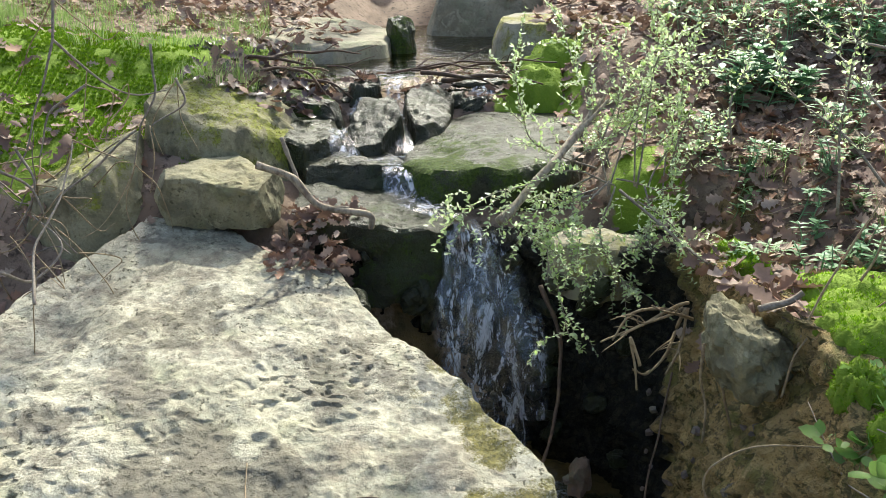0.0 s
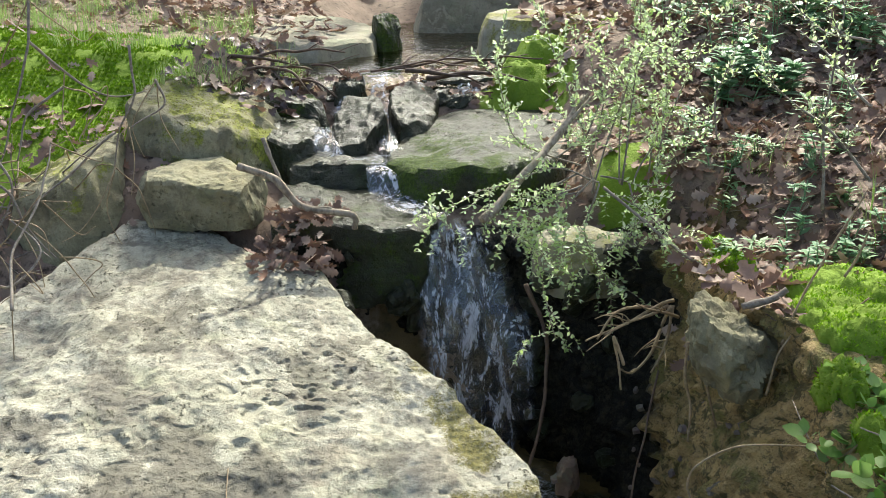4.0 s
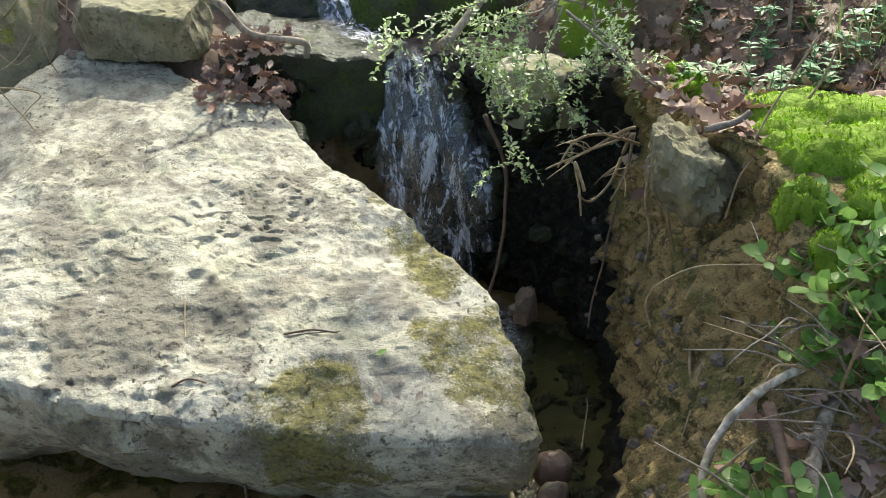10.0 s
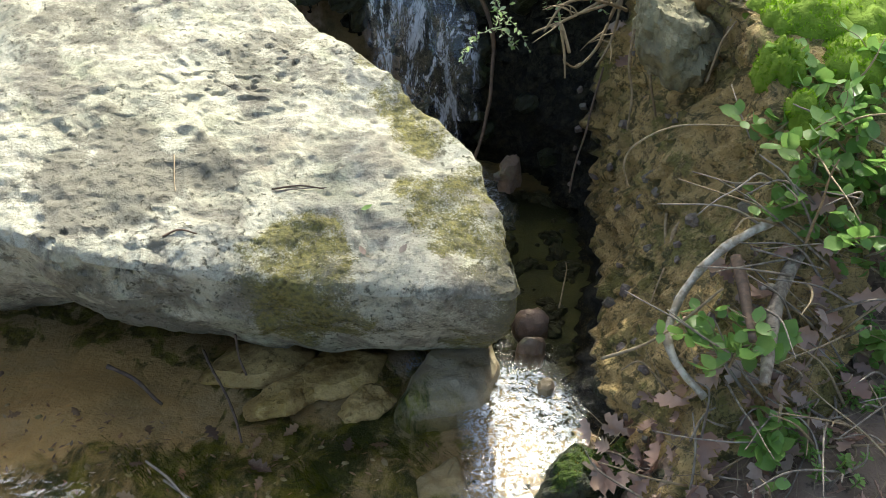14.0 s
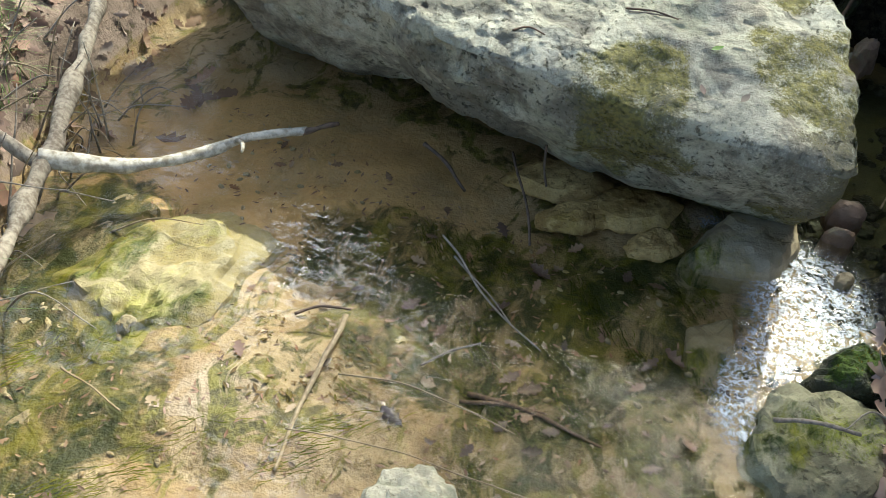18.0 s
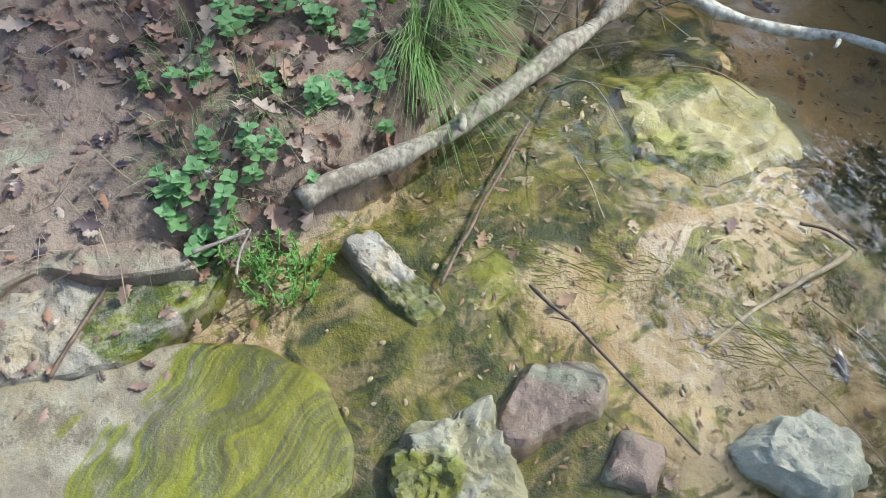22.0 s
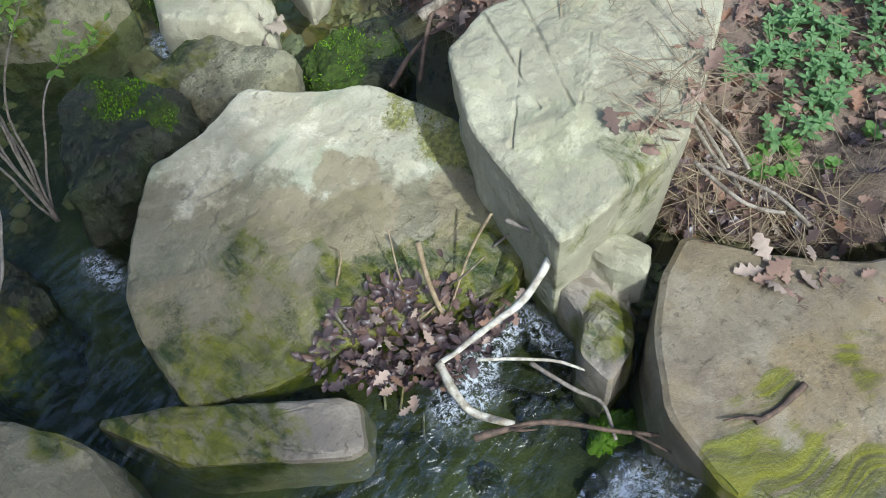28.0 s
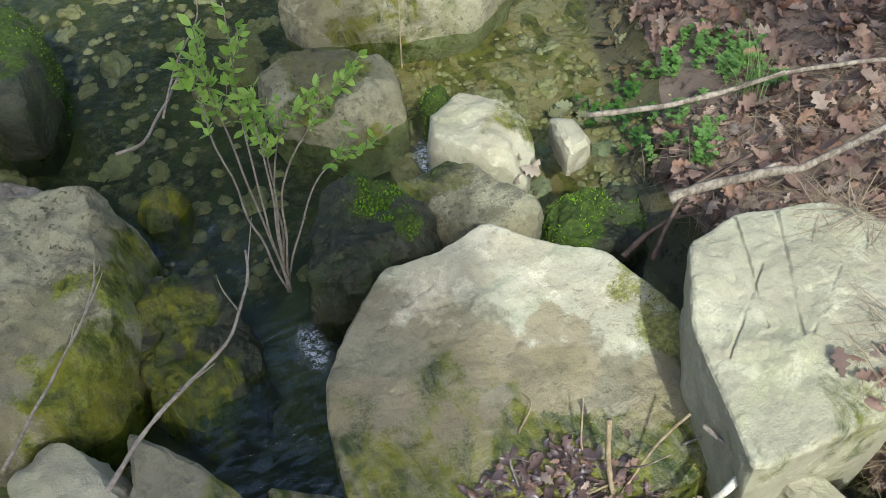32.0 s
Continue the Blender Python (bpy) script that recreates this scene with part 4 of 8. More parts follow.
water_sheet("water", -2.6, 1.2, -7.0, -0.75, 0.03, lambda x, y: water_level(y), WATER_FAST, "running stream water with small rapids", 0.006, foam_low, lambda x, y: 0.5 * spot(x, y, -0.1, -2.2, 0.4, 0.6) + 0.9 * spot(x, y, -0.45, -1.35, 0.5, 0.3) + 0.4 * spot(x, y, -0.05, -2.95, 0.3, 0.3))
water_sheet("water", -0.8, 0.85, 4.7, 9.0, 0.04, lambda x, y: 1.35 - 0.3 * np.maximum(0, 4.86 - y), WATER_BROWN, "still brown water of the upper pool", 0.003)

# ---- boulders of the pool and the fall ----
rock("boulder", [(-1.9, 2.42), (-1.75, 2.7), (-1.5, 3.2), (-1.32, 3.48), (-1.2, 3.7), (-1.08, 3.74), (-0.92, 3.62), (-0.7, 3.42), (-0.5, 3.3), (-0.38, 3.2), (-0.24, 2.98), (-0.08, 2.8), (0.04, 2.62), (0.17, 2.42), (0.29, 2.26), (0.37, 2.02), (0.40, 1.74), (0.05, 1.75), (-0.37, 1.81), (-0.74, 1.88), (-0.95, 1.98), (-1.2, 2.0), (-1.55, 2.1)],
     0.672, 0.63, ROCK_PALE, "huge pale sandstone boulder with pitted top and moss", "boulder",
     moss=((0.06, 2.5, 0.16, 0.72), (0.16, 2.36, 0.16, 0.75), (0.14, 2.05, 0.14, 0.75), (0.36, 1.85, 0.12, 0.8), (-0.18, 1.78, 0.21, 0.85), (0.32, 2.15, 0.1, 0.8), (0.22, 2.4, 0.1, 0.8), (-0.02, 2.68, 0.1, 0.7), (0.3, 1.95, 0.16, 0.75)), stain=((-0.67, 2.1, 0.32, 0.95), (-1.25, 2.3, 0.32, 0.6), (-0.35, 2.6, 0.28, 0.7), (-0.95, 2.95, 0.34, 0.7), (-0.6, 1.88, 0.14, 0.45), (-0.35, 1.78, 0.14, 0.5), (-0.1, 1.72, 0.14, 0.55), (0.12, 1.7, 0.16, 0.6), (0.34, 1.78, 0.18, 0.7), (-0.85, 1.95, 0.14, 0.45), (-1.15, 2.0, 0.16, 0.25), (-1.0, 3.5, 0.3, 0.5), (-0.4, 1.95, 1.3, 0.38, 0.4)), slope=(0.0, 0.225), dome=0.02, edge=0.028, flare=0.0, under=0.06, shift=(0.0, 0.24), rough=0.034, pits=0.013, seed=4, n=1040, nd=40,
     tufts=9000, tuft_mat=MOSS_OLIVE, tuft=0.005)
rock("boulder", [(-1.2, 3.52), (-1.24, 3.66), (-1.1, 3.82), (-0.86, 3.84), (-0.68, 3.74), (-0.63, 3.6), (-0.67, 3.46), (-0.84, 3.47), (-1.0, 3.53)], 1.115, 0.2, ROCK_OLIVE, "angular grey-olive sandstone block resting behind the huge boulder", "boulder", slope=(-0.06, 0.1), dome=0.012, edge=0.02, flare=-0.04, under=0.2, rough=0.016, seed=11, n=280, nd=14, cuts=5)
rock("boulder", [(-1.75, 3.6), (-1.72, 3.9), (-1.5, 4.1), (-1.26, 3.9), (-1.22, 3.66), (-1.45, 3.48)], 1.13, 0.7, ROCK_OLIVE, "leaning olive-grey boulder with lichen", "boulder", moss=((-1.6, 3.8, 0.3, 0.6),), slope=(0.34, 0.2), dome=0.02, edge=0.03, rough=0.02, seed=12, n=220, nd=14, cuts=5)
rock("boulder", [(-1.36, 4.05), (-1.3, 4.35), (-0.95, 4.45), (-0.7, 4.3), (-0.64, 4.02), (-0.72, 3.9), (-1.1, 3.88), (-1.28, 3.94)], 1.31, 0.45, ROCK_OLIVE, "yellow-green mossy boulder on the bank", "boulder", moss=((-1.0, 4.1, 0.34, 0.66), (-0.72, 4.05, 0.12, 0.9)), slope=(-0.22, 0.22), dome=0.02, edge=0.035, rough=0.02, seed=13, n=240, nd=14, cuts=5, tufts=2600, tuft_mat=MOSS_OLIVE, tuft=0.007)
rock("rock", [(-2.1, 4.0), (-1.6, 3.98), (-1.42, 4.1), (-1.5, 4.3), (-2.1, 4.3)], 1.2, 0.16, ROCK_BROWN, "brown layered ledge stone under the moss", edge=0.02, rough=0.015, seed=14)
WET = "wet dark stone in the cascade with mossy edges"
rock("boulder", [(-0.62, 3.45), (-0.61, 3.9), (-0.38, 4.0), (-0.06, 3.78), (0.05, 3.5), (-0.01, 3.36), (-0.23, 3.35), (-0.46, 3.4)], 0.985, 0.35, ROCK_WET, "mossy dark slab at the lip of the fall", "boulder", moss=((-0.35, 3.45, 0.36, 0.45), (0.0, 3.45, 0.18, 0.4)), slope=(-0.05, 0.05), dome=0.008, edge=0.02, flare=-0.02, rough=0.02, seed=21, n=200, nd=12, cuts=1)
rock("boulder", [(-0.19, 3.78), (-0.17, 4.05), (0.02, 4.5), (0.23, 4.68), (0.58, 4.7), (0.69, 4.25), (0.55, 3.72), (0.27, 3.62), (0.18, 3.68), (0.0, 3.64)], 1.165, 0.3, ROCK_WET, "broad wet green-tinged slab beside the cascade", "boulder", moss=((-0.02, 3.75, 0.24, 0.85), (0.06, 4.0, 0.32, 0.66), (0.28, 3.7, 0.2, 0.7)), slope=(0.05, 0.09), dome=0.02, edge=0.03, under=0.1, rough=0.022, seed=31, n=260, nd=12, tufts=1500, tuft_mat=MOSS_OLIVE, tuft=0.006)
for pts, top, h, sl, s, mo in (([(-0.64, 4.0), (-0.6, 4.2), (-0.43, 4.14), (-0.27, 4.08), (-0.16, 3.88), (-0.23, 3.78), (-0.45, 3.77), (-0.59, 3.82)], 1.1, 0.11, (0.02, 0.03), 22, 0.2), ([(-0.78, 4.3), (-0.69, 4.48), (-0.54, 4.42), (-0.46, 4.18), (-0.48, 4.02), (-0.61, 3.96), (-0.74, 4.05)], 1.19, 0.25, (-0.1, 0.12), 23, 0.35), ([(-0.42, 4.52), (-0.26, 4.46), (-0.19, 4.15), (-0.23, 4.0), (-0.4, 3.99), (-0.45, 4.2)], 1.245, 0.3, (0.2, 0.32), 24, 0.0),
                               ([(-0.2, 4.6), (-0.1, 4.78), (0.06, 4.6), (0.02, 4.22), (-0.1, 4.1), (-0.17, 4.3)], 1.275, 0.3, (-0.2, 0.25), 25, 0.15), ([(-1.0, 4.46), (-0.9, 4.66), (-0.6, 4.66), (-0.5, 4.4), (-0.68, 4.34)], 1.3, 0.22, (-0.1, 0.1), 26, 0.8), ([(-0.5, 4.6), (-0.47, 4.8), (-0.34, 4.82), (-0.32, 4.62)], 1.33, 0.3, (0.1, 0.1), 28, 0.2), ([(-0.16, 4.76), (-0.06, 4.94), (0.5, 4.98), (0.62, 4.78), (0.2, 4.72)], 1.335, 0.3, (0.0, 0.05), 29, 0.4)):
    c = np.mean(pts, 0)
    rock("rock", pts, top, h, ROCK_WET, WET, group="cascade stones", moss=((c[0], c[1], 0.2, mo),), dome=0.008, edge=0.016, rough=0.018, seed=s, n=120, nd=8, cuts=5, slope=sl)
rock("rock", blob(0.62, 3.32, 0.5, 0.34, -8, 32), 0.93, 0.2, ROCK_GREY, "layered grey ledge stone under the overhanging shrub", moss=((0.6, 3.2, 0.2, 0.5),), edge=0.03, rough=0.014, seed=32, cuts=4)
rock("boulder", blob(-0.85, 6.1, 1.15, 1.5, 20, 33), 1.5, 0.4, ROCK_GREY, "large flat grey slab beside the upper pool", "boulder", slope=(-0.06, 0.06), dome=0.005, edge=0.03, rough=0.02, seed=33, n=160, cuts=3)
rock("rock", blob(-0.28, 6.0, 0.2, 0.22, 0, 34), 1.56, 0.4, ROCK_WET, "small upright mossy stone in the upper pool", moss=((-0.28, 6.0, 0.2, 0.7),), edge=0.04, rough=0.015, seed=34, cuts=4)
rock("boulder", blob(0.35, 7.4, 1.0, 0.7, 0, 35), 1.66, 0.5, ROCK_GREY, "grey stone at the far end of the upper pool", "boulder", edge=0.08, rough=0.02, seed=35, cuts=3)
rock("boulder", blob(0.62, 5.6, 0.7, 0.9, 15, 36), 1.58, 0.5, ROCK_GREY, "mossy bank stone beside the upper pool", "boulder", moss=((0.62, 5.5, 0.4, 0.9),), edge=0.1, rough=0.02, seed=36, cuts=3)
rock("boulder", blob(-0.9, 9.3, 1.3, 0.9, 0, 91), 1.95, 0.7, ROCK_GREY, "grey boulder closing the upper pool", "boulder", moss=((-0.8, 9.0, 0.4, 0.7),), edge=0.06, rough=0.03, seed=91, cuts=4)
rock("boulder", blob(0.55, 9.0, 1.2, 0.9, 30, 92), 1.85, 0.7, ROCK_WET, "dark mossy boulder closing the upper pool", "boulder", moss=((0.5, 8.8, 0.5, 0.7),), edge=0.06, rough=0.03, seed=92, cuts=4)
rock("boulder", blob(0.0, 10.8, 3.2, 1.4, 0, 93), 2.3, 1.0, ROCK_GREY, "broad mossy boulder at the head of the upper pool", "boulder", moss=((0.0, 10.3, 1.2, 0.8),), edge=0.1, rough=0.04, seed=93, cuts=4)
rock("rock", [(0.74, 2.34), (0.81, 2.5), (0.96, 2.48), (1.0, 2.34), (0.93, 2.2), (0.81, 2.19), (0.74, 2.26)], 1.0, 0.2, ROCK_OLIVE, "tan-grey stone hanging out of the undercut bank", dome=0.01, edge=0.025, flare=0.03, under=0.35, slope=(-0.35, 0.0), rough=0.024, seed=37, n=160, nd=16, cuts=3)
rock("stone", blob(0.52, 2.98, 0.15, 0.1, 60, 38, 5), 0.14, 0.1, ROCK_PURPLE, "red-brown stone at the foot of the fall", edge=0.02, rough=0.01, seed=38, cuts=4, n=40)

# ---- stones in and round the pool ----
rock("rock", [(0.05, 1.77), (0.08, 1.94), (0.17, 2.03), (0.35, 2.05), (0.36, 1.94), (0.3, 1.82), (0.19, 1.78)], 0.05, 0.18, ROCK_BED, "wet tan stone under the boulder's edge", algae=((0.1, 1.8, 0.12, 0.6),), edge=0.03, rough=0.012, seed=41, cuts=3)
rock("rock", [(0.09, 1.59), (0.23, 1.68), (0.27, 1.47), (0.25, 1.4), (0.13, 1.38)], -0.03, 0.12, ROCK_BED, "golden stone step under the water", algae=((0.12, 1.45, 0.1, 0.6),), edge=0.03, rough=0.01, seed=42, cuts=2)
rock("rock", [(0.44, 1.52), (0.51, 1.6), (0.6, 1.58), (0.7, 1.64), (0.74, 1.5), (0.62, 1.42), (0.5, 1.42), (0.42, 1.44)], 0.07, 0.2, ROCK_WET, "mossy dark rock at the pool outlet", moss=((0.56, 1.52, 0.12, 0.9), (0.66, 1.56, 0.08, 0.9)), edge=0.03, rough=0.025, seed=43, cuts=4, n=120, tufts=1400, tuft_mat=MOSS_OLIVE, tuft=0.008)
rock("rock", [(0.33, 1.42), (0.4, 1.47), (0.53, 1.44), (0.6, 1.36), (0.56, 1.18), (0.46, 1.05), (0.32, 1.1), (0.28, 1.25)], 0.05, 0.2, ROCK_OLIVE, "flat grey-green muddy stone beside the outlet", moss=((0.5, 1.3, 0.12, 0.5),), algae=((0.36, 1.25, 0.1, 0.7),), edge=0.02, rough=0.02, slope=(0.15, 0.0), seed=49, cuts=3, n=120)
for x, y, w, d, top, s, m, lab in ((0.49, 2.16, 0.13, 0.1, 0.06, 44, ROCK_PURPLE, "red-brown stone at the water's edge"), (0.48, 2.05, 0.1, 0.06, 0.04, 45, ROCK_PURPLE, "small red-brown stone at the water's edge"), (0.66, 1.84, 0.07, 0.12, 0.05, 46, ROCK_WET, "smooth dark wet stone"),
                                   (0.5, 1.88, 0.06, 0.05, 0.03, 47, ROCK_BED, "small tan pebble in the ripples"), (0.87, 1.99, 0.08, 0.06, 0.42, 48, ROCK_BROWN, "round tan stone stuck in the clay bank")):
    rock("stone", blob(x, y, w, d, 20 * s, s), top, 0.1, m, lab, "stone", edge=0.02, rough=0.006, seed=s, n=40, nd=6, cuts=3)
# amber-coloured stones paint the patch of sun under the boulder's edge
for x, y, w, d, s in ((-0.36, 2.07, 0.3, 0.17, 361), (-0.12, 2.03, 0.27, 0.17, 362), (-0.26, 1.93, 0.24, 0.12, 363), (-0.03, 1.89, 0.15, 0.1, 364)):
    rock("stone", blob(x, y, w, d, 10 * s, s, 7), -0.02, 0.05, ROCK_SUNPATCH, "flat stone in the water, sunlit amber painted in, under the boulder's edge", "stone", group="pool bed stones", edge=0.012, dome=0.0, flare=0.35, rough=0.008, seed=s, n=96, nd=5)
rock("rock", [(-1.54, 1.14), (-1.43, 1.41), (-1.32, 1.44), (-1.25, 1.49), (-1.13, 1.4), (-1.15, 1.17), (-1.28, 1.02)], 0.0, 0.09, ROCK_SUNK, "sunken yellow-green stone under the pool water", algae=((-1.5, 1.2, 0.2, 0.75), (-1.2, 1.12, 0.12, 0.6), (-1.3, 1.0, 0.14, 0.8)), edge=0.03, flare=0.5, dome=0.004, rough=0.018, cuts=4, seed=51, n=120)
rock("rock", [(-1.38, 0.2), (-1.375, 0.28), (-1.3, 0.3), (-1.17, 0.34), (-1.13, 0.335), (-1.12, 0.26), (-1.23, 0.22)], 0.008, 0.08, ROCK_TAN, "wedge of grey stone at the water line", algae=((-1.1, 0.25, 0.14, 0.85), (-1.25, 0.15, 0.1, 0.6)), edge=0.01, dome=0.002, flare=0.1, slope=(-0.25, 0.05), rough=0.01, seed=52, n=120)
rock("rock", [(-1.2, 0.37), (-1.26, 0.46), (-1.25, 0.53), (-1.17, 0.565), (-1.09, 0.52), (-1.08, 0.42), (-1.11, 0.37)], -0.03, 0.1, ROCK_SUNK, "round algae-stained stone in the pool", algae=((-1.15, 0.45, 0.2, 0.8),), dome=0.015, edge=0.04, flare=0.3, rough=0.008, seed=53)
rock("rock", [(-0.87, 0.3), (-0.91, 0.38), (-0.89, 0.46), (-0.86, 0.53), (-0.77, 0.53), (-0.73, 0.47), (-0.74, 0.38), (-0.74, 0.3), (-0.77, 0.26)], 0.015, 0.1, ROCK_PURPLE, "purple-brown angular stone in the shallows", edge=0.008, dome=0.004, flare=0.15, slope=(0.2, 0.12), rough=0.008, seed=54, cuts=5, n=120)
rock("rock", [(-0.88, 0.05), (-0.9, 0.14), (-0.87, 0.3), (-0.76, 0.28), (-0.65, 0.23), (-0.65, 0.06), (-0.75, 0.0)], 0.0, 0.1, ROCK_GREY, "blue-grey mottled stone in the shallows", algae=((-0.78, 0.05, 0.14, 0.7),), edge=0.02, dome=0.004, flare=0.1, slope=(-0.1, 0.05), rough=0.02, seed=55, cuts=2, n=160, pits=0.004)
rock("stone", [(-0.6, 0.39), (-0.67, 0.5), (-0.59, 0.55), (-0.52, 0.46)], 0.015, 0.06, ROCK_PURPLE, "flat square tan stone in the shallows", edge=0.012, rough=0.005, seed=56, n=40, nd=5)
rock("rock", [(-0.53, 0.7), (-0.52, 0.83), (-0.41, 0.9), (-0.33, 0.86), (-0.33, 0.75), (-0.46, 0.67)], 0.06, 0.14, ROCK_SLAB, "pale angular stone standing out of the shallows", edge=0.012, dome=0.004, flare=0.15, slope=(0.1, -0.2), rough=0.014, seed=57, cuts=6, n=120)

rock("boulder", [(-1.96, 0.74), (-2.25, 0.6), (-2.7, 0.9), (-2.6, 1.4), (-2.15, 1.3), (-1.93, 1.0)], 0.36, 0.4, ROCK_GREY, "grey bank boulder behind the grass", "boulder", edge=0.08, rough=0.025, seed=58, n=160, cuts=3)

# ---- the slabs of the outflow ----
SLAB = rock("boulder", [(-1.13, -1.22), (-1.21, -1.06), (-1.34, -0.88), (-1.42, -0.81), (-1.47, -0.73), (-1.42, -0.59), (-1.37, -0.46), (-1.35, -0.29), (-1.32, -0.2), (-1.25, -0.08), (-1.11, 0.01), (-0.95, 0.0), (-0.86, -0.05), (-0.83, -0.22), (-0.84, -0.4), (-0.82, -0.62), (-0.72, -0.82), (-0.77, -1.0), (-0.9, -1.13), (-1.03, -1.2)],
     0.0, 0.42, ROCK_FLOW, "broad tan slab with a film of water and streaming algae", "boulder", algae=((-0.93, -0.4, 0.36, 0.95), (-0.82, -0.75, 0.2, 0.85), (-1.2, -0.08, 0.32, 1.2), (-1.0, -0.18, 0.36, 1.2), (-0.86, -0.2, 0.24, 1.2)), stain=((-1.26, -0.52, 0.1, 0.75), (-1.3, -0.62, 0.1, 0.5), (-1.1, -0.8, 0.14, 0.5), (-1.2, -0.95, 0.14, 0.45), (-1.05, -0.6, 0.12, 0.5), (-1.18, -0.3, 0.1, 0.6)), slope=(-0.06, -0.05), dome=0.004, edge=0.014, flare=0.0, rough=0.009, seed=61, n=320, nd=16, cuts=0)
sv = np.array([v.co for v in SLAB.data.vertices])
bent = sv + 0.07 * np.column_stack([fbm(sv * 3.1, 3, 7), fbm(sv * 3.1, 3, 17), 0 * sv[:, 0]]) + 0.012 * np.column_stack([fbm(sv * 14, 2, 27), fbm(sv * 14, 2, 37), 0 * sv[:, 0]])
SLAB.data.attributes.new("flow", "FLOAT_VECTOR", "POINT").data.foreach_set("vector", np.column_stack([np.hypot(bent[:, 0] + 0.66, bent[:, 1] + 0.08) * 1.5, np.arctan2(bent[:, 1] + 0.08, -bent[:, 0] - 0.66), sv[:, 2] * 0]).astype(np.float32).ravel())
rock("rock", [(-1.58, -0.81), (-1.69, -0.8), (-1.81, -0.74), (-1.92, -0.6), (-2.03, -0.48), (-2.05, -0.3), (-1.94, -0.13), (-1.76, -0.17), (-1.62, -0.22), (-1.43, -0.12), (-1.49, -0.31), (-1.58, -0.43), (-1.56, -0.62)], 0.146, 0.2, ROCK_PURPLE, "flat purple-brown slab in the bank", edge=0.012, dome=0.0, slope=(-0.17, 0), flare=0.0, rough=0.012, seed=62, n=280, pits=0.004)
rock("rock", [(-1.6, -0.8), (-1.6, -0.62), (-1.6, -0.42), (-1.52, -0.28), (-1.45, -0.06), (-1.38, -0.16), (-1.34, -0.3), (-1.35, -0.46), (-1.43, -0.7), (-1.52, -0.8)], 0.06, 0.2, ROCK_TAN, "low wet shelf of stone between the slabs", algae=((-1.5, -0.8, 0.15, 0.6), (-1.42, -0.1, 0.24, 1.1), (-1.34, -0.3, 0.16, 0.8)), slope=(-0.26, 0.0), edge=0.016, dome=0.0, flare=0.0, rough=0.014, seed=60, n=240, pits=0.004)
rock("boulder", [(-0.8, -2.4), (-1.05, -2.15), (-1.12, -1.84), (-1.08, -1.54), (-0.86, -1.5), (-0.52, -1.68), (-0.3, -1.76), (-0.14, -1.88), (-0.17, -2.08), (-0.22, -2.22), (-0.49, -2.43), (-0.64, -2.38)],
     -0.12, 0.4, ROCK_SLAB, "large sunlit slab with damp blotches, half in the water", "boulder", moss=((-1.06, -2.02, 0.12, 0.8), (-1.06, -1.88, 0.12, 0.9)), algae=((-0.6, -1.72, 0.3, 1.0), (-0.88, -1.6, 0.22, 1.0), (-0.35, -1.85, 0.28, 0.95), (-0.2, -2.05, 0.16, 0.7)), stain=((-0.75, -1.85, 0.16, 0.95), (-0.63, -2.02, 0.11, 1.0), (-0.79, -2.04, 0.07, 1.0), (-0.85, -1.97, 0.06, 1.0), (-0.9, -1.75, 0.12, 0.85), (-0.5, -1.9, 0.16, 0.7), (-0.32, -2.02, 0.14, 0.7), (-0.24, -2.12, 0.12, 0.7)), slope=(-0.16, -0.12), dome=0.006, edge=0.013, flare=0.01, rough=0.010, pits=0.006, seed=63, n=480, nd=14, tufts=500, tuft_mat=MOSS_OLIVE)
rock("boulder", [(-1.1, -1.9), (-1.26, -1.92), (-1.49, -1.82), (-1.68, -1.5), (-1.24, -1.32), (-0.86, -1.36), (-0.9, -1.48), (-0.96, -1.7)], 0.2, 0.5, ROCK_CREAM, "angular cream boulder with cracks and a sharp point", "boulder", slope=(-0.05, -0.03), dome=0.01, edge=0.018, flare=-0.02, under=0.12, rough=0.011, seed=64, n=640, nd=24, cracks=((-1.24, -1.91, -1.1, -1.62), (-1.34, -1.88, -1.15, -1.56), (-1.2, -1.76, -0.98, -1.6), (-1.34, -1.66, -1.18, -1.56)), algae=((-1.1, -1.36, 0.12, 0.45), (-0.9, -1.4, 0.1, 0.4)))
rock("stone", [(-1.02, -1.45), (-1.07, -1.4), (-1.09, -1.27), (-1.02, -1.23), (-0.98, -1.3), (-0.98, -1.41)], 0.0, 0.14, ROCK_CREAM, "small pale wedge of stone between the slabs", edge=0.02, rough=0.008, seed=65, n=48, cuts=3)
rock("rock", [(-0.92, -1.46), (-1.03, -1.41), (-1.05, -1.29), (-0.9, -1.16), (-0.79, -1.15), (-0.8, -1.24), (-0.88, -1.3)], -0.08, 0.3, ROCK_TAN, "wet brown curved stone in the gap", algae=((-0.9, -1.25, 0.14, 0.7),), edge=0.012, rough=0.012, seed=66, cuts=3)
rock("rock", [(0.04, -2.02), (-0.1, -1.92), (-0.42, -1.59), (-0.33, -1.48), (-0.05, -1.76)], -0.2, 0.22, ROCK_TAN, "long flat stone just out of the water", algae=((-0.1, -1.85, 0.25, 1.0),), edge=0.012, dome=0.004, rough=0.012, seed=67)
rock("rock", [(0.3, -2.3), (0.15, -2.12), (0.06, -1.9), (0.08, -1.7), (0.35, -1.8)], -0.14, 0.3, ROCK_SLAB, "pale flat stone beside the stream", edge=0.02, dome=0.006, rough=0.015, seed=68, algae=((0.1, -2.0, 0.1, 0.6),), cuts=3)

